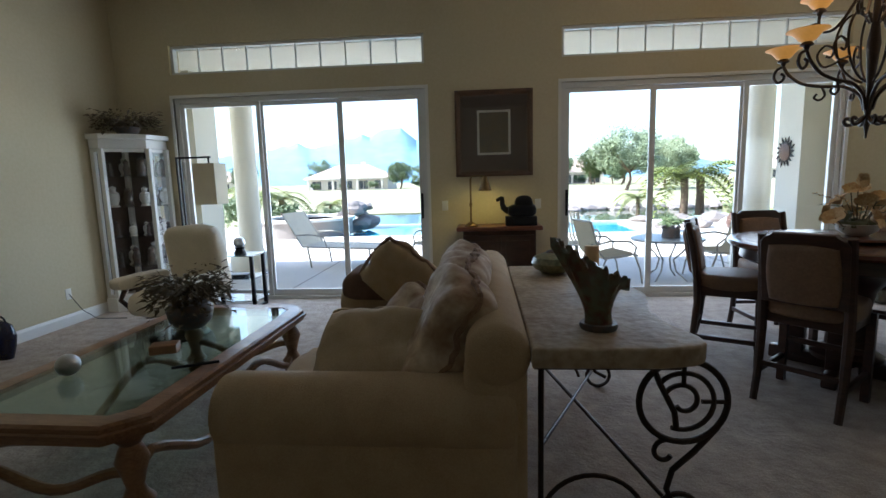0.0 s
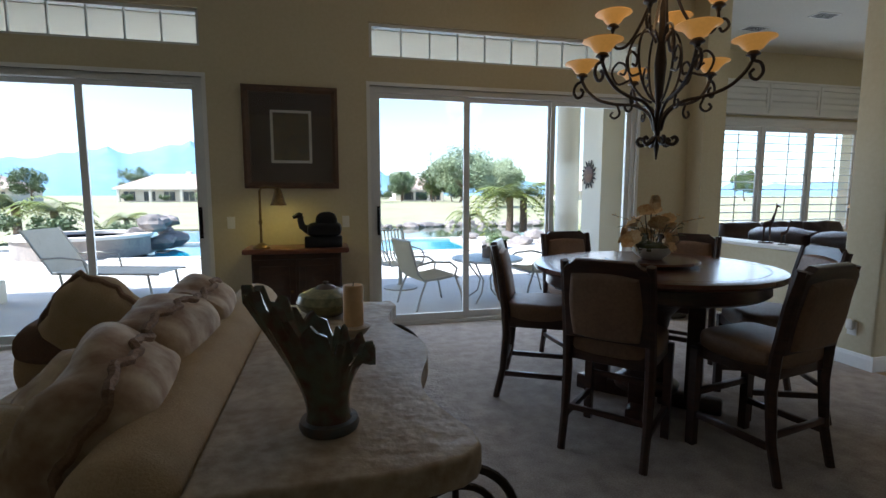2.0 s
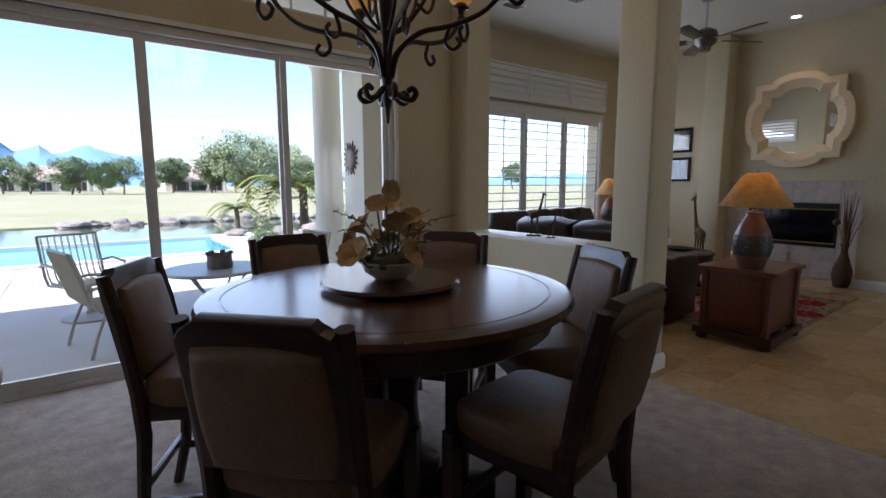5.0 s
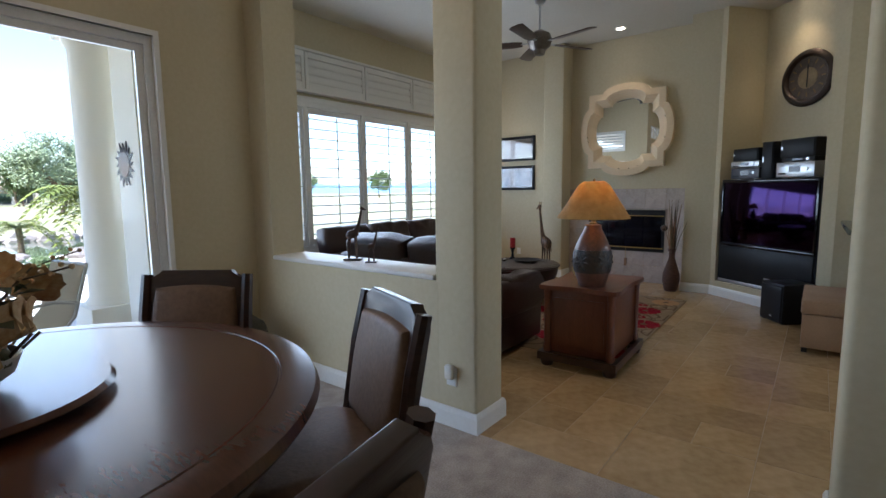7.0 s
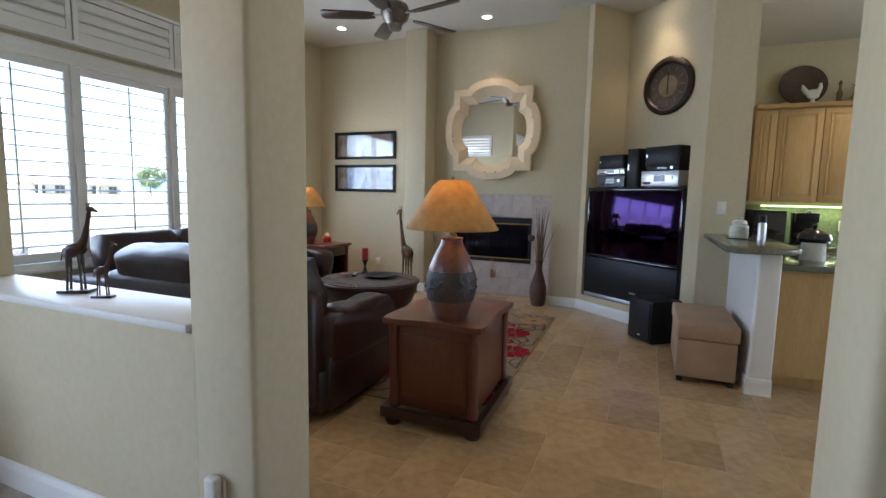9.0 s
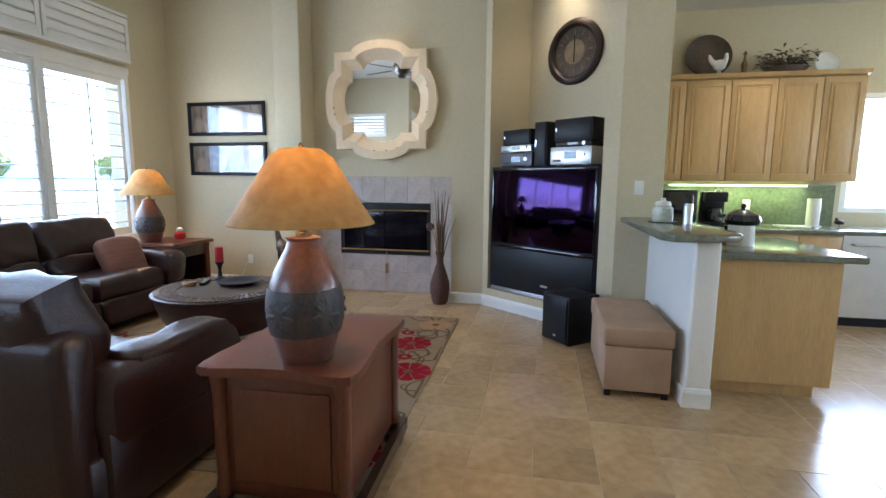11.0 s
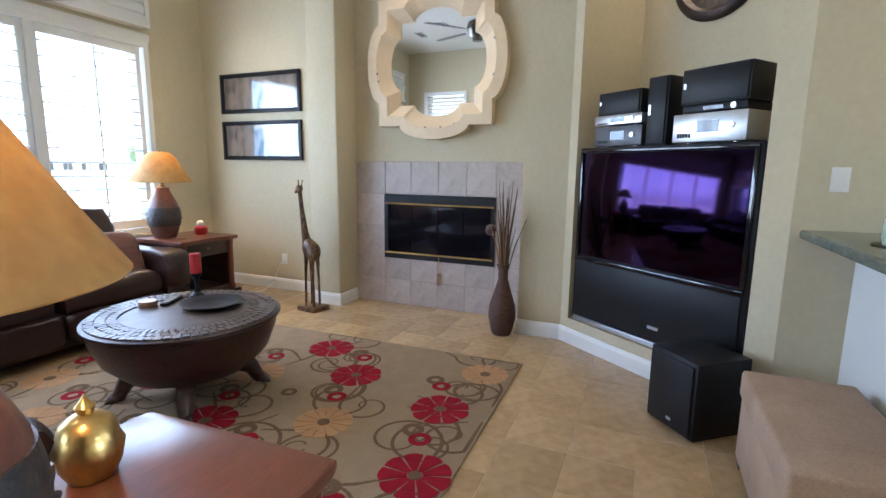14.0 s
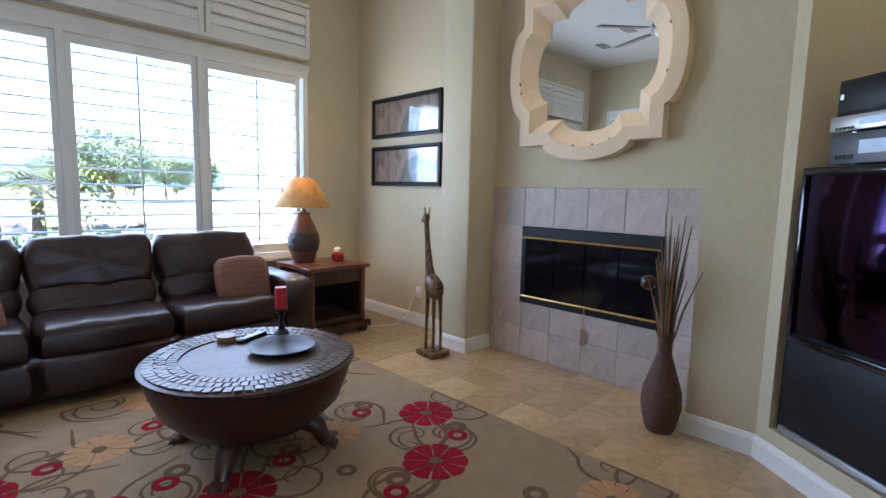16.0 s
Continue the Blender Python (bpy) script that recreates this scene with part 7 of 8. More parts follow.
bd = bmesh.new()
puff(0.10, 0.05, 0.05, 0.7, 2, 0.003, 8, bd, Matrix.Translation((0, 0, 0.045)))
tube([(0.03, 0, 0.05), (0.05, 0, 0.08)], [0.018, 0.014], 8, bd)
tube([(0, 0, 0), (0, 0, 0.03)], 0.004, 5, bd)
single("bird_figurine", bd, M_IRON, "small dark bird figurine on the window counter", "figurine", pose(KX + 9.80, KY + -0.12, 0.921))
# decorations on the wall cabinets
ZC = 2.417
pl = thing("decorative_plate", "large dark round plate leaning on the wall", "plate", pose(KX + 9.84, KY + 1.20, ZC + 0.002, 0, -78, 0))
part("dish", lathe([(0, 0), (0.12, 0), (0.18, 0.02), (0.22, 0.035), (0.225, 0.03), (0.18, 0.008), (0.12, -0.01), (0, -0.01)], 40, m=Matrix.Translation((0.226, 0, 0))), M_CLOCKFACE, pl)
bm = puff(0.05, 0.12, 0.10, 0.7, 1, 0.003, 10, None, Matrix.Translation((0, 0, 0.10)))
tube([(0, 0.04, 0.12), (0, 0.06, 0.17), (0, 0.055, 0.21)], [0.03, 0.02, 0.016], 8, bm)
tube([(0, -0.05, 0.11), (0, -0.09, 0.16), (0, -0.10, 0.20)], [0.03, 0.025, 0.01], 8, bm)
tube([(0, 0, 0), (0, 0, 0.06)], [0.03, 0.015], 8, bm)
single("rooster_figurine", bm, M_WHITECER, "white ceramic rooster figurine on the cabinet", "figurine", pose(KX + 9.70, KY + 1.14, ZC, 0, 0, 180))
bt = thing("bottle", "slim amber decorative bottle with stopper", "bottle", pose(KX + 9.74, KY + 0.90, ZC))
part("body", lathe([(0, 0), (0.03, 0), (0.022, 0.05), (0.03, 0.10), (0.012, 0.15), (0.012, 0.19), (0, 0.19)], 16), M_OLDBRASS, bt)
part("stopper", lathe([(0, 0.191), (0.012, 0.191), (0.02, 0.21), (0, 0.24)], 12), M_CERAMIC, bt)
fp2 = thing("basket_plant", "dried ivy and grapes arranged in a basket", "plant", pose(KX + 9.76, KY + 0.52, ZC))
part("basket", lathe([(0, 0), (0.12, 0), (0.15, 0.06), (0.14, 0.065), (0, 0.05)], 20, sy=1.3), M_POT, fp2)
part("foliage", leaf_spray(bmesh.new(), 420, 0.24, 0.18, 0.06, 18, 0.05, Matrix.Translation((0, 0, 0.04))), M_DRYLEAF, fp2, smooth=False)
dp = thing("decorative_plate", "small white openwork plate on the cabinet", "plate", pose(KX + 9.80, KY + 0.14, ZC + 0.002, 0, -78, 0))
part("dish", lathe([(0, 0), (0.06, 0), (0.10, 0.012), (0.105, 0.016), (0.06, -0.006), (0, -0.006)], 28, m=Matrix.Translation((0.107, 0, 0))), M_WHITECER, dp)
# ---- outdoors ----
M_LAWN = mat("dry_lawn", (0.34, 0.30, 0.185), 0.95, color2=(0.23, 0.235, 0.11), scale=0.05, fine=0.6, bump=0.3, bump_scale=20)
M_WATER = mat("pool_water", (0.03, 0.30, 0.42), 0.05, color2=(0.02, 0.24, 0.36), scale=1, fine=8, bump=0.12, bump_scale=5)
M_POND = mat("pond_water", (0.07, 0.09, 0.05), 0.06, color2=(0.05, 0.07, 0.04), scale=0.5, fine=6, bump=0.1, bump_scale=4)
M_ROCK = mat("rock", (0.30, 0.25, 0.21), 0.85, color2=(0.16, 0.14, 0.13), scale=3, fine=20, bump=0.6, bump_scale=12, spread=0.2)
M_FOL1 = mat("tree_leaves", (0.10, 0.14, 0.045), 0.6, color2=(0.06, 0.09, 0.028), scale=0.6, fine=8)
M_FOL2 = mat("willow_leaves", (0.27, 0.31, 0.18), 0.6, color2=(0.19, 0.235, 0.12), scale=0.6, fine=8)
M_FOL3 = mat("palm_leaves", (0.22, 0.24, 0.045), 0.5, color2=(0.12, 0.155, 0.025), scale=0.8, fine=8)
M_BARK = mat("bark", (0.16, 0.11, 0.07), 0.9, color2=(0.09, 0.06, 0.04), scale=4, fine=30, bump=0.7, bump_scale=18)
M_ROOF = mat("clay_roof_tile", (0.50, 0.38, 0.30), 0.85, color2=(0.40, 0.29, 0.22), scale=0.8, fine=4, bump=0.3)
M_FARWALL = mat("far_stucco", (0.66, 0.60, 0.50), 0.9, color2=(0.60, 0.54, 0.45), scale=0.3, fine=4)
M_FARGLASS = mat("far_window", (0.05, 0.06, 0.07), 0.15, color2=(0.07, 0.08, 0.09))
# the haze of distance is put into the ridge's blue base colour
M_HILL = mat("hazed_mountain", (0.20, 0.33, 0.43), 1.0, color2=(0.14, 0.25, 0.35), scale=0.006, fine=0.05, bump=0.0)
M_SLING = mat("cream_sling", (0.62, 0.56, 0.44), 0.8, color2=(0.56, 0.50, 0.38), scale=6, fine=120)
M_TUBE = mat("tan_powder_coat", (0.40, 0.37, 0.31), 0.45, color2=(0.34, 0.31, 0.26), scale=8, fine=80)
tagged(single("ground", box(-2500, 2500, 26.0, 3200, -0.9, -0.25), M_LAWN, "pale dry golf course lawn reaching the horizon", smooth=False), kind="structure")
struct("ground_side", wall_boxes([(-60, -9.0, -30, 26.0, -0.9, -0.06), (12.0, 80, -30, 26.0, -0.9, -0.06), (-9.0, 12.0, -30, -4.21, -0.9, -0.06)]), M_LAWN, "dry lawn around the house", smooth=False)
struct("patio", wall_boxes([(-9.0, 12.0, 5.97, 12.6, -0.9, -0.03), (-9.0, -4.2, 12.6, 16.6, -0.9, -0.03), (4.4, 12.0, 12.6, 16.6, -0.9, -0.03)]), M_PATIO, "pale concrete patio slab around the pool", smooth=False)
for x in (-6.0, -2.7, 0.6, 3.9, 7.2):
    struct("patio_joint", box(x, x + 0.02, 6.0, 12.3, -0.0295, -0.027), M_ROCK, "dark expansion joint in the patio", smooth=False)
struct("pool_coping", wall_boxes([(-4.2, 4.4, 12.3, 12.6, -0.0295, 0.015), (-4.2, 4.4, 16.4, 16.6, -0.5, -0.04)]), M_PATIO, "pale stone coping along the pool", smooth=False)
struct("water", box(-4.2, 4.4, 12.6, 16.4, -0.8, -0.10), M_WATER, "bright turquoise swimming pool water", smooth=False)
struct("water_pond", box(-30, 40, 16.6, 26.0, -0.9, -0.30), M_POND, "still dark green pond beyond the pool", smooth=False)
rnd = random.Random(5)
rock_me = []
for k in range(4):
    bm = bmesh.new()
    bmesh.ops.create_icosphere(bm, subdivisions=2, radius=0.5)
    for v in bm.verts:
        v.co *= 1 + 0.5 * noise.noise(v.co * 2.2 + Vector((k * 7, 0, 0)))
        v.co.z *= 0.65
    rock_me.append(finish("rock", bm, M_ROCK, smooth=False))


def rock(x, y, z, s, label, group):
    ob = new("rock", rock_me[rnd.randrange(4)])
    ob.matrix_world = pose(x, y, z, 0, 0, rnd.uniform(0, 360)) @ Matrix.Diagonal((s * rnd.uniform(0.8, 1.4), s * rnd.uniform(0.7, 1.1), s * rnd.uniform(0.6, 1.0), 1))
    tagged(ob, label, "rock", group)


for i in range(26):
    rock(1.0 + i * 0.5 + rnd.uniform(-0.2, 0.2), 25.7 + rnd.uniform(-0.4, 0.3), -0.22, rnd.uniform(0.4, 0.9), "rough brown boulder at the pond edge", "boulders at the pond edge")
for i in range(9):
    rock(5.0 + (i % 5) * 0.9 + rnd.uniform(-0.3, 0.3), 14.0 + (i // 5) * 1.6 + rnd.uniform(-0.3, 0.3), 0.05, rnd.uniform(0.5, 0.9), "pale brown boulder beside the pool", "boulders beside the pool")
# raised spa of stacked stone
spa = thing("spa", "raised stone spa with flat capping at pool side", "spa", pose(-5.2, 13.9, -0.03))
part("basin", lathe([(0, 0), (1.35, 0), (1.35, 0.42), (1.1, 0.42), (1.05, 0.3), (0, 0.3)], 40), M_ROCK, spa)
part("capping", lathe([(1.05, 0.421), (1.42, 0.421), (1.42, 0.49), (1.05, 0.49), (1.05, 0.421)], 40), M_PATIO, spa)
part("water", lathe([(0, 0.40), (1.05, 0.40)], 30), M_WATER, spa)
for i in range(10):
    rock(-4.0 + rnd.uniform(-0.5, 0.6), 14.0 + i * 0.25, 0.15 + 0.25 * (i % 3), rnd.uniform(0.5, 0.8), "dark stacked boulder beside the spa", "boulders beside the spa")


def foliage_clumps(n, clumps, seed, size, flat=0.75, lift=0.0):
    """A crown of single leaves gathered in uneven clumps inside a rough dome of radius 1."""
    r = random.Random(seed)
    cs = []
    for i in range(clumps):
        a, u, w = r.uniform(0, 2 * math.pi), r.random() ** 0.5, r.uniform(-0.5, 1)
        cs.append((Vector((0.75 * u * math.cos(a), 0.75 * u * math.sin(a), flat * w * (1 - 0.5 * u * u))), r.uniform(0.18, 0.38)))
    verts, faces = [], []
    for i in range(n):
        c, cr = cs[r.randrange(clumps)]
        d = Vector((r.gauss(0, 1), r.gauss(0, 1), r.gauss(0, 0.8)))
        p = c + d.normalized() * cr * r.random() ** 0.4
        u = Vector((r.gauss(0, 1), r.gauss(0, 1), r.gauss(0, 1))).normalized()
        w = u.orthogonal().normalized()
        s = size * r.uniform(0.6, 1.4)
        b = len(verts)
        verts += [p - u * s, p + w * s * 0.45, p + u * s, p - w * s * 0.45]
        faces.append((b, b + 1, b + 2, b + 3))
    me = bpy.data.meshes.new("crown")
    me.from_pydata(verts, [], faces)
    return me


def make_tree(label, h, r, fol, seed, n=2600, clumps=22, trunk=0.30, name="tree", leaf=0.045):
    t = thing(name, label, "tree", pose(0, 0, 0))
    rr = random.Random(seed)
    bm = tube([(0, 0, 0), (0.1 * r, 0, h * trunk * 0.6), (0.05 * r, 0.05 * r, h * 0.6)], [0.05 * h * 0.6, 0.035 * h * 0.6, 0.015 * h * 0.6], 8)
    for k in range(5):
        a = 2 * math.pi * k / 5 + rr.random()
        tube([(0.08 * r, 0, h * trunk), (0.35 * r * math.cos(a), 0.35 * r * math.sin(a), h * 0.55), (0.65 * r * math.cos(a), 0.65 * r * math.sin(a), h * 0.75)], [0.02 * h * 0.7, 0.012 * h * 0.7, 0.004 * h], 6, bm)
    part("trunk", bm, M_BARK, t)
    me = foliage_clumps(n, clumps, seed, leaf)
    me.materials.append(fol)
    c = new("crown", me)
    c.parent = t
    c.matrix_basis = Matrix.Translation((0, 0, h * 0.58)) @ Matrix.Diagonal((r, r, h * 0.60, 1))
    return t


def make_palm(label, h, r, seed):
    t = thing("palm_tree", label, "tree", pose(0, 0, 0))
    part("trunk", tube([(0, 0, 0), (0.03, 0, h * 0.5), (0, 0.02, h)], [0.16, 0.13, 0.14], 10), M_BARK, t)
    rr = random.Random(seed)
    verts, faces = [], []
    for k in range(26):
        a, up = rr.uniform(0, 2 * math.pi), rr.uniform(0.1, 1.1)
        d = Vector((math.cos(a), math.sin(a), 0))
        side = Vector((-d.y, d.x, 0))
        for j in range(14):
            u = (j + 1) / 14
            p = Vector((0, 0, h)) + d * r * u + Vector((0, 0, r * (up * u - 1.1 * u * u)))
            for s in (-1, 1):
                q = p + side * s * r * 0.26 * math.sin(math.pi * (0.15 + 0.8 * u)) + d * r * 0.10 - Vector((0, 0, 0.08 * r))
                b = len(verts)
                verts += [p - d * r * 0.02, q, p + d * r * 0.04]
                faces.append((b, b + 1, b + 2))
    me = bpy.data.meshes.new("crown")
    me.from_pydata(verts, [], faces)
    me.materials.append(M_FOL3)
    c = new("crown", me)
    c.parent = t
    return t


def plant_row(src, spots):
    for i, (x, y, z, s, rz) in enumerate(spots):
        m = pose(x, y, z, 0, 0, rz) @ Matrix.Scale(s, 4)
        if i == 0:
            src.matrix_world = m
        else:
            c = copy_thing(src, pose(x, y, z, 0, 0, rz))
            c.scale = (s, s, s)


willow = make_tree("wide feathery grey-green tree across the pond", 7.0, 4.6, M_FOL2, 2, 15000, 60, name="tree", leaf=0.030)
tagged(willow, group="trees across the pond")
plant_row(willow, [(16.5, 58, -0.3, 1.0, 0), (23, 64, -0.3, 0.9, 80)])
green = make_tree("rounded dark green tree across the golf course", 6.0, 3.4, M_FOL1, 7, 5200, 30)
tagged(green, group="far green trees")
plant_row(green, [(-19, 112, -0.3, 1.0, 0), (-13, 108, -0.3, 0.9, 50), (-9, 120, -0.3, 1.1, 90), (-50, 100, -0.3, 1.0, 20), (-58, 90, -0.3, 1.1, 130), (1, 104, -0.3, 1.0, 40), (5, 96, -0.3, 0.8, 150), (8, 100, -0.3, 1.0, 70), (17, 112, -0.3, 1.1, 10), (23, 106, -0.3, 1.2, 200), (27, 98, -0.3, 1.0, 15), (38, 100, -0.3, 1.2, 95), (33, 118, -0.3, 1.1, 33), (40, 120, -0.3, 1.2, 140), (-25, 150, -0.3, 1.2, 66), (88, 118, -0.3, 1.2, 77), (110, 110, -0.3, 1.3, 120), (19, 125, -0.3, 1.2, 100), (-5, 116, -0.3, 0.9, 45), (2, 121, -0.3, 1.1, 15), (24, 108, -0.3, 0.9, 75), (29, 112, -0.3, 1.0, 130), (46, 118, -0.3, 1.1, 25), (-64, 112, -0.3, 1.1, 95), (-44, 132, -0.3, 1.3, 60)])
palm = make_palm("short feathery yellow-green palm by the pool", 1.5, 1.6, 3)
tagged(palm, group="palms by the pool")
plant_row(palm, [(7.1, 18.0, -0.1, 0.95, 0), (8.0, 18.8, -0.1, 1.05, 70), (5.4, 17.6, -0.1, 0.5, 30), (-7.0, 16.5, -0.1, 0.7, 50), (-8.4, 17.4, -0.1, 0.8, 20), (-5.6, 17.6, -0.1, 0.5, 110)])
bush = thing("shrub", "leafy green garden shrub", "shrub", pose(0, 0, 0), group="garden shrubs")
me = foliage_clumps(1500, 14, 4, 0.07, 0.6)
me.materials.append(M_FOL1)
cr = new("leaves", me)
cr.parent = bush
cr.matrix_basis = pose(0, 0, 0.45) @ Matrix.Diagonal((0.8, 0.8, 0.7, 1))
plant_row(bush, [(-6.6, 15.4, 0.0, 0.9, 0), (-5.0, 15.8, 0.0, 0.7, 60), (-7.8, 15.0, 0.0, 1.1, 120), (7.4, 13.6, -0.1, 0.6, 20), (4.8, 12.9, -0.1, 0.5, 77), (-40, 114, -0.3, 2.0, 0), (-15, 112, -0.3, 2.6, 9), (-10, 111, -0.3, 2.8, 70), (-5, 114, -0.3, 2.6, 30), (1, 113, -0.3, 2.8, 140), (6, 112, -0.3, 2.6, 100), (13, 112, -0.3, 2.8, 10), (30, 113, -0.3, 2.8, 40), (38, 112, -0.3, 2.6, 80), (46, 114, -0.3, 3.0, 20), (-33, 114, -0.3, 1.8, 40), (-26, 114, -0.3, 2.2, 80), (22, 114, -0.3, 2.4, 10), (6.3, 9.0, -0.12, 0.75, 50), (7.3, 9.2, -0.12, 0.6, 10)])


def far_house(x, y, w, label):
    h = thing("house", label, "house", pose(x, y, -0.3))
    part("wall", box(-w / 2, w / 2, 0, 12, 0, 3.1), M_FARWALL, h, smooth=False)
    bm = bmesh.new()
    e = 0.9
    a = [bm.verts.new(v) for v in ((-w / 2 - e, -e, 3.0), (w / 2 + e, -e, 3.0), (w / 2 + e, 12 + e, 3.0), (-w / 2 - e, 12 + e, 3.0))]
    b = [bm.verts.new(v) for v in ((-w / 2 + 6, 6, 6.3), (w / 2 - 6, 6, 6.3))]
    bm.faces.new((a[0], a[1], b[1], b[0]))
    bm.faces.new((a[2], a[3], b[0], b[1]))
    bm.faces.new((a[1], a[2], b[1]))
    bm.faces.new((a[3], a[0], b[0]))
    bm.faces.new(a[::-1])
    rf = part("roof", bm, M_ROOF, h, smooth=False)
    part("chimney", box(2, 3.1, 6, 7, 5.5, 7.0), M_FARWALL, rf, smooth=False)
    for k in range(5):
        xx = -w / 2 + 2.2 + k * (w - 4.4) / 4
        wn_ = part("window", box(xx - 1.1, xx + 1.1, -0.03, 0.0, 0.3, 2.3), M_FARGLASS, h, smooth=False)
        part("frame", wall_boxes([(xx - 1.2, xx + 1.2, -0.07, -0.031, 2.3, 2.42), (xx - 0.05, xx + 0.05, -0.07, -0.031, 0.3, 2.3)]), M_FARWALL, wn_, smooth=False)
    for k in range(4):
        xx = -w / 2 + 1 + k * (w - 2) / 3
        part("porch_column", box(xx - 0.25, xx + 0.25, -2.6, -2.1, 0, 2.7), M_FARWALL, h, smooth=False)
    part("porch_beam", box(-w / 2, w / 2, -2.7, -2.0, 2.701, 3.0), M_FARWALL, h, smooth=False)


far_house(-33, 118, 20, "single-storey stucco house with hipped tile roof")
far_house(24.3, 128, 13, "pale stucco house beyond the trees")
far_house(-4, 150, 18, "low tan house with tiled roof")
far_house(-78, 125, 24, "distant stucco house among trees")
far_house(84, 140, 22, "distant low stucco house")
bm = bmesh.new()
N = 170
rows_ = []
for j in range(6):
    row = []
    for i in range(N):
        a = radians(-75 + 150 * i / (N - 1))
        u = j / 5
        hgt = 50 + 60 * math.exp(-((a + 0.20) / 0.16) ** 2) + 30 * math.exp(-((a + 0.75) / 0.3) ** 2) + 22 * noise.noise(Vector((a * 9, 0, 0))) + 16 * noise.noise(Vector((a * 34, 3, 0))) + 7 * noise.noise(Vector((a * 90, 3, 0)))
        hgt *= 1.0 if a < 0.05 else max(0.45, 1 - (a - 0.05) * 1.2)
        d = 850 + 240 * u
        z = hgt * math.sin(math.pi * u / 2) + 12 * noise.noise(Vector((a * 24, u * 3, 5))) * u
        row.append(bm.verts.new((d * math.sin(a), d * math.cos(a), z - 2)))
    rows_.append(row)
for p, q in zip(rows_, rows_[1:]):
    for i in range(N - 1):
        bm.faces.new((p[i], p[i + 1], q[i + 1], q[i]))
struct("backdrop_mountain", bm, M_HILL, "bare desert mountain ridge with blue-grey haze in its colour")

# covered porch of the house
struct("roof_overhang", wall_boxes([(-8.0, 4.59, 5.97, 8.25, 3.06, 3.3), (4.59, 10.5, 7.6, 8.4, 3.2, 3.4), (-8.0, 10.5, -4.4, 7.6, 3.80, 3.95)]), M_STUCCO, "cream stucco soffit and roof over the patio", smooth=False)
struct("wall_exterior_west", wall_boxes([(-4.6, -4.40, 5.97, 6.9, -0.03, 3.06), (-4.75, -4.15, 6.9, 7.5, -0.03, 3.06)]), M_STUCCO, "cream stucco side wall and porch pillar", smooth=False)
struct("wall_exterior_east", wall_boxes([(4.25, 4.589, 7.05, 7.58, -0.03, 3.06)]), M_STUCCO, "cream stucco porch pillar", smooth=False)
for x, y in ((4.22, 8.0), (-3.98, 8.0)):
    pc = thing("porch_column", "round white porch column with square base", "column", pose(x, y, -0.03), group="porch columns")
    part("base", box(-0.26, 0.26, -0.26, 0.26, 0, 0.30, 0.015), M_STUCCO, pc)
    part("shaft", lathe([(0, 0.301), (0.22, 0.301), (0.22, 0.34), (0.19, 0.38), (0.18, 2.85), (0.21, 2.9), (0.22, 2.96), (0, 2.96)], 28), M_STUCCO, pc)
    part("capital", box(-0.24, 0.24, -0.24, 0.24, 2.961, 3.088, 0.01), M_STUCCO, pc)
sn = thing("sun_ornament", "bronze sun face wall ornament on the pillar", "ornament", pose(4.248, 7.375, 1.686, 0, -90, 0))
part("disc", lathe([(0, 0), (0.12, 0), (0.12, 0.02), (0.08, 0.035), (0, 0.045)], 30), mat("bronze_sun", (0.22, 0.12, 0.07), 0.5, 0.5, color2=(0.12, 0.08, 0.07), scale=14, fine=50), sn)
bm = bmesh.new()
for k in range(16):
    a = 2 * math.pi * k / 16
    l = 0.10 if k % 2 else 0.075
    pts = [(0.125, -0.022), (0.125 + l * 0.5, -0.010), (0.125 + l, 0.012), (0.125 + l * 0.5, 0.016), (0.125, 0.022)]
    prism([(1.0 * (x * math.cos(a) - y * math.sin(a)), x * math.sin(a) + y * math.cos(a)) for x, y in pts], 0.004, 0.014, bm)
part("rays", bm, M_IRON, sn, "wavy metal rays", smooth=False)


# patio furniture
def patio_chair(swivel):
    c = thing("patio_chair", "tan metal patio chair with striped sling seat", "chair", pose(0, 0, 0), group="patio chairs")
    for s in (-1, 1):
        pts = [(s * 0.27, -0.42, 0.86), (s * 0.27, -0.30, 0.45), (s * 0.27, -0.22, 0.36), (s * 0.27, 0.20, 0.40), (s * 0.27, 0.26, 0.38)]
        part("side_rail", tube(pts, 0.014, 8), M_TUBE, c)
        pts = [(s * 0.29, -0.33, 0.56), (s * 0.31, -0.15, 0.60), (s * 0.31, 0.12, 0.58), (s * 0.30, 0.22, 0.50), (s * 0.28, 0.20, 0.40)]
        part("arm", tube(pts, 0.014, 8), M_TUBE, c)
        if not swivel:
            part("leg", tube([(s * 0.29, 0.20, 0.40), (s * 0.30, 0.28, 0.2), (s * 0.30, 0.32, 0.0)], 0.014, 8), M_TUBE, c)
            part("leg", tube([(s * 0.29, -0.20, 0.38), (s * 0.30, -0.28, 0.2), (s * 0.30, -0.34, 0.0)], 0.014, 8), M_TUBE, c)
    if swivel:
        part("pedestal", lathe([(0, 0.0), (0.26, 0.0), (0.26, 0.02), (0.05, 0.05), (0.03, 0.1), (0.03, 0.36), (0, 0.36)], 20), M_TUBE, c)
    for i in range(9):
        x = -0.24 + 0.06 * i
        prof = [(-0.415, 0.85), (-0.30, 0.455), (-0.22, 0.375), (0.0, 0.375), (0.20, 0.405)]
        part("sling_strip", tube([(x, y, z) for y, z in prof], 0.026, 4, flat=0.12), M_SLING, c)
    for y, z in ((-0.42, 0.86), (0.24, 0.385)):
        part("cross_bar", tube([(-0.27, y, z), (0.27, y, z)], 0.013, 8), M_TUBE, c)
    return c


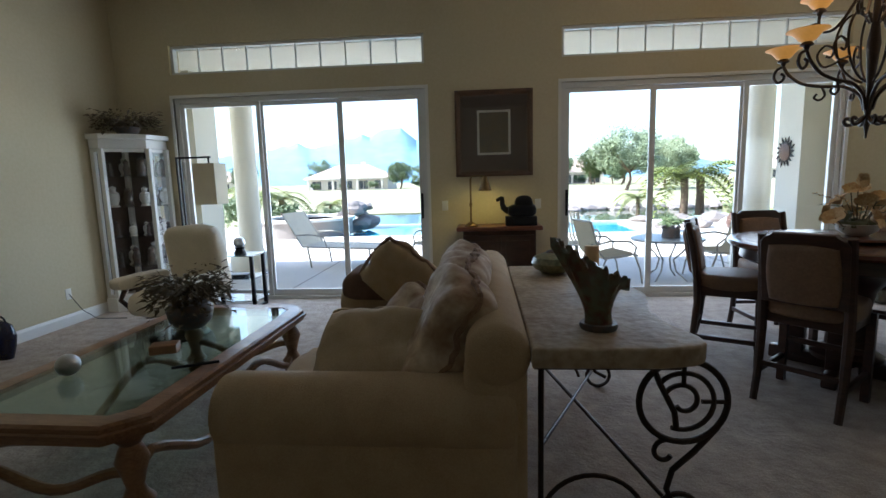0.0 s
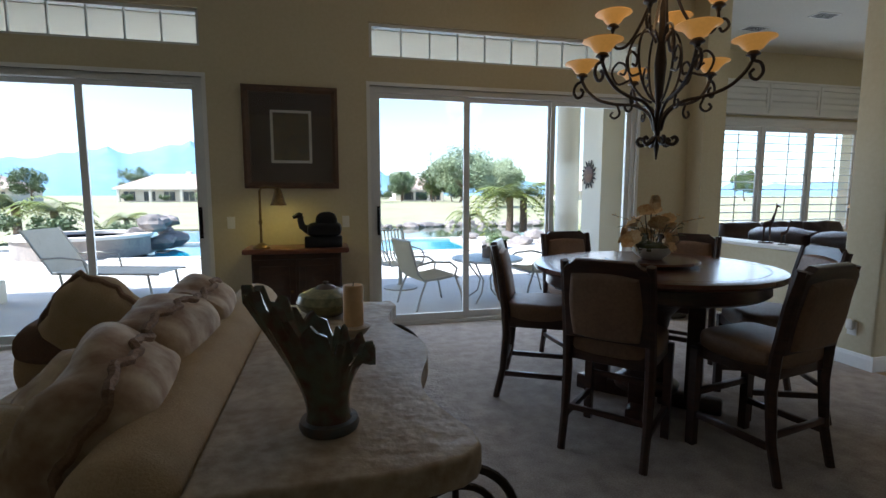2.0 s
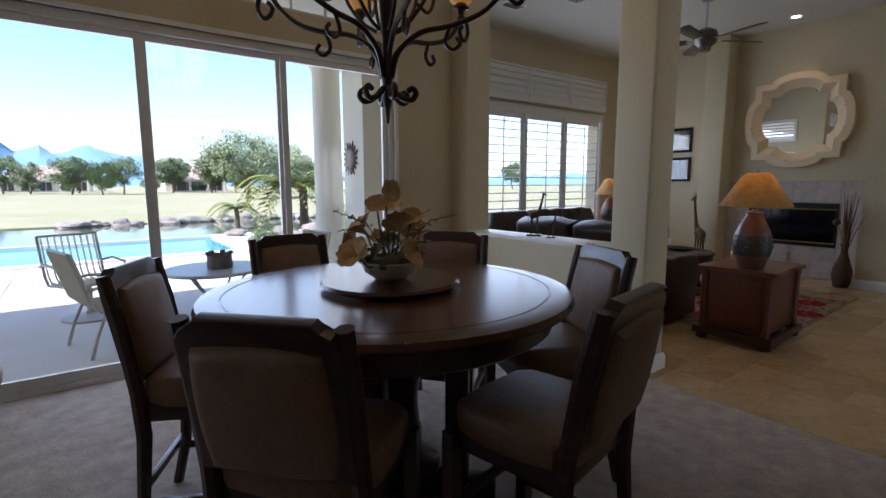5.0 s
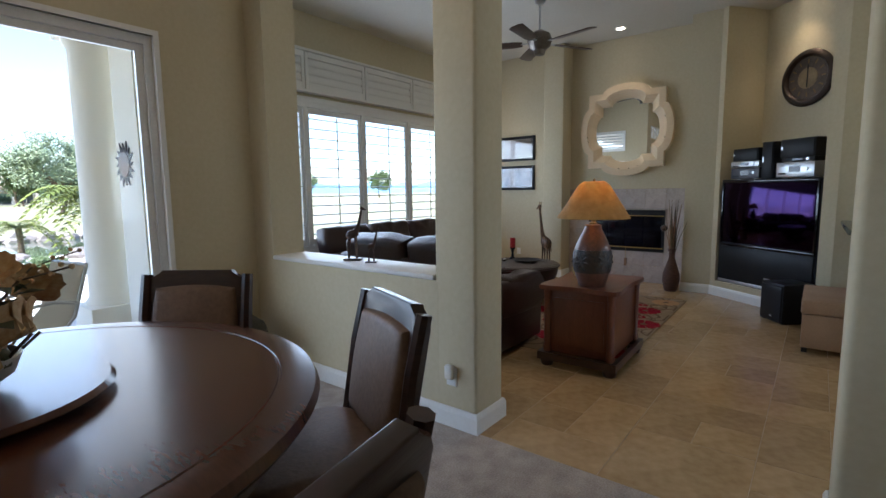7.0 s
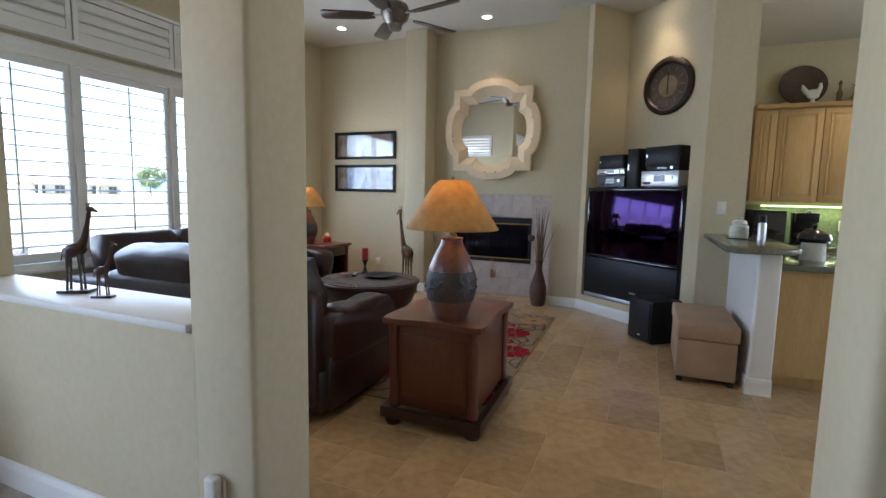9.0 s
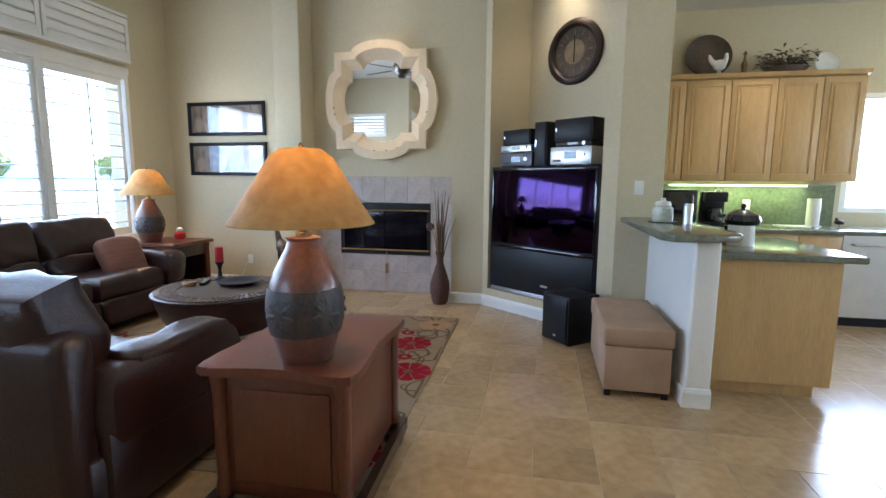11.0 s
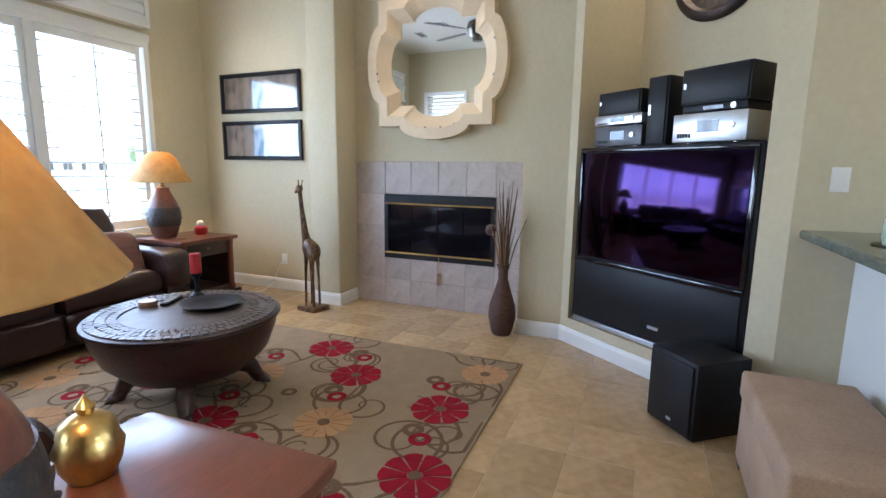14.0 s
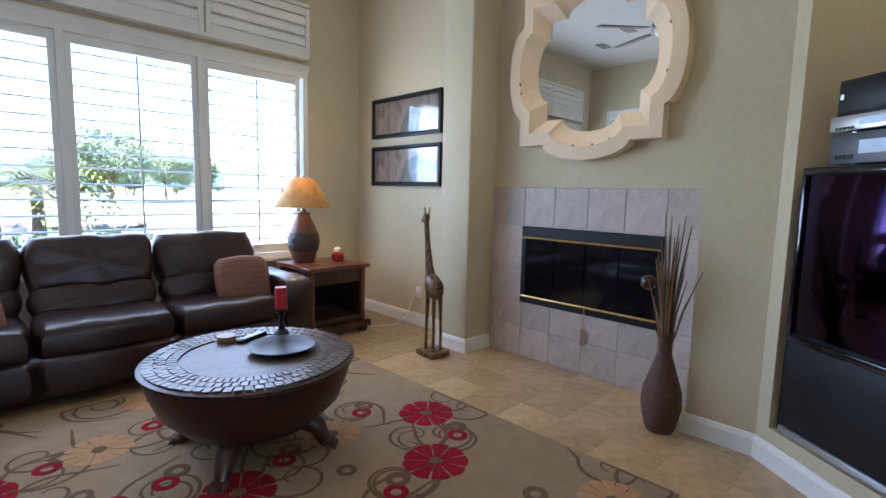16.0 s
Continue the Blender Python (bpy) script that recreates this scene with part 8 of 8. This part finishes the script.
c1 = patio_chair(True)
c1.matrix_world = pose(1.50, 8.05, -0.03, 0, 0, -160)
c2 = patio_chair(False)
c2.matrix_world = pose(1.72, 6.85, -0.03, 0, 0, -75)
copy_thing(c2, pose(3.25, 7.05, -0.03, 0, 0, 100))
copy_thing(c2, pose(-0.85, 8.3, -0.03, 0, 0, 150))
ptb = thing("patio_table", "round patio table with scrolled metal legs", "table", pose(2.52, 6.95, -0.03))
part("tabletop", lathe([(0, 0.55), (0.47, 0.55), (0.48, 0.565), (0.47, 0.58), (0, 0.58)], 44), mat("grey_stone_top", (0.42, 0.42, 0.40), 0.3, color2=(0.34, 0.34, 0.33), scale=12, fine=60), ptb)
for k in range(4):
    part("leg", tube([(0.34, 0, 0.549), (0.22, 0, 0.40), (0.10, 0, 0.28), (0.14, 0, 0.12), (0.30, 0, 0.0)], 0.012, 7), M_TUBE, ptb, m=pose(0, 0, 0, 0, 0, 45 + 90 * k))
cs = thing("pottery_castle", "brown pottery candle house on the patio table", "ornament", pose(2.56, 6.92, 0.551))
part("wall", lathe([(0.105, 0), (0.12, 0), (0.115, 0.13), (0.10, 0.13), (0.105, 0)], 24), M_POT, cs)
for k in range(6):
    part("turret", box(0.085, 0.125, -0.022, 0.022, 0.131, 0.165, 0.004), M_POT, cs, m=pose(0, 0, 0, 0, 0, 60 * k))
lo = thing("sun_lounger", "cream sling sun lounger with raised back on patio", "lounger", pose(-2.75, 8.45, -0.03, 0, 0, -105))
for s in (-1, 1):
    part("side_rail", tube([(s * 0.32, -0.75, 0.95), (s * 0.32, -0.35, 0.36), (s * 0.32, 1.1, 0.36)], 0.016, 8), M_TUBE, lo)
    for y in (-0.25, 0.95):
        part("leg", tube([(s * 0.32, y, 0.36), (s * 0.32, y + 0.06, 0.0)], 0.016, 8), M_TUBE, lo)
    part("arm", tube([(s * 0.33, -0.48, 0.56), (s * 0.34, -0.2, 0.58), (s * 0.34, 0.1, 0.55), (s * 0.33, 0.15, 0.36)], 0.014, 8), M_TUBE, lo)
part("sling", tube([(0, -0.74, 0.94), (0, -0.36, 0.38), (0, -0.2, 0.365), (0, 1.1, 0.365)], 0.30, 4, flat=0.02), M_SLING, lo)
fpt = thing("flower_pot", "large terracotta urn with green plant", "planter", pose(6.0, 12.0, -0.03))
part("urn", lathe([(0, 0), (0.15, 0), (0.26, 0.26), (0.25, 0.42), (0.18, 0.52), (0.21, 0.55), (0.16, 0.55), (0, 0.47)], 26), mat("terracotta", (0.10, 0.055, 0.038), 0.8, color2=(0.07, 0.036, 0.026), scale=6, fine=40), fpt)
part("foliage", leaf_spray(bmesh.new(), 400, 0.32, 0.3, 0.10, 5, 0.1, Matrix.Translation((0, 0, 0.5))), M_FOL1, fpt, smooth=False)

# ---- floor and fireplace tiles, last ----
tile_sizes = {}


def tile_mesh(w, d):
    key = (round(w, 3), round(d, 3))
    if key not in tile_sizes:
        tile_sizes[key] = finish("tile", box(-w / 2 + 0.002, w / 2 - 0.002, -d / 2 + 0.002, d / 2 - 0.002, -0.004, 0.0, 0.0012, seg=1), M_TILE)
    return tile_sizes[key]


# a repeating ashlar of squares and oblongs, 4 units by 4 units
PAT = [(0, 0, 2, 2), (2, 0, 1, 1), (3, 0, 1, 2), (2, 1, 1, 1), (0, 2, 1, 2), (1, 2, 2, 1), (3, 2, 1, 1), (1, 3, 1, 1), (2, 3, 2, 1)]
U = 0.305
FX0, FX1, FY0, FY1 = 4.601, 10.1, -2.6, 7.31
rest = bmesh.new()
count = 0
cells = []
for bx in range(6):
    for by in range(10):
        for x, y, w, d in PAT:
            cells.append((FX0 + (bx * 4 + x) * U, FY0 + (by * 4 + y) * U, w * U, d * U))
for x0, y0, w, d in cells:
    x1, y1 = min(x0 + w, FX1), min(y0 + d, FY1)
    if x1 - x0 < 0.05 or y1 - y0 < 0.05:
        continue
    near = y0 > 1.0 and y0 < 5.6 and x0 < 9.9
    if near and count < 290:
        piece("tile", tile_mesh(x1 - x0, y1 - y0), tile_floor, pose((x0 + x1) / 2, (y0 + y1) / 2, 0.0))
        count += 1
    else:
        vs = [rest.verts.new(v) for v in ((x0 + 0.003, y0 + 0.003, -0.0005), (x1 - 0.003, y0 + 0.003, -0.0005), (x1 - 0.003, y1 - 0.003, -0.0005), (x0 + 0.003, y1 - 0.003, -0.0005))]
        rest.faces.new(vs)
tr = part("tiles", rest, M_TILE, tile_floor, smooth=False)
tagged(tr, kind="stuff")

# fireplace surround tiles
sur = tagged(thing("fireplace_surround", "grey-beige stone tile fireplace surround", "", pose(9.9395, 0, 0)), kind="structure")
tys = [3.575, 3.87, 4.15, 4.4325, 4.715, 4.995, 5.325]
tzs = [0.0, 0.25, 0.464, 0.78, 1.088, 1.40]
surf = {}
for a, b in zip(tys, tys[1:]):
    for c, e in zip(tzs, tzs[1:]):
        if a >= 3.86 and b <= 5.0 and c >= 0.45 and e <= 1.09:
            continue
        key = (round(b - a, 3), round(e - c, 3))
        if key not in surf:
            surf[key] = finish("tile", box(-0.013, 0.0, -(b - a) / 2 + 0.002, (b - a) / 2 - 0.002, -(e - c) / 2 + 0.002, (e - c) / 2 - 0.002, 0.0015, seg=1), M_SLATE)
        piece("tile", surf[key], sur, pose(0, (a + b) / 2, (c + e) / 2))
part("grout", wall_boxes([(-0.006, 0.0, 3.573, 3.872, 0, 1.401), (-0.006, 0.0, 4.993, 5.327, 0, 1.401), (-0.006, 0.0, 3.872, 4.993, 0, 0.462), (-0.006, 0.0, 3.872, 4.993, 1.09, 1.401)]), M_GROUT, sur, smooth=False)
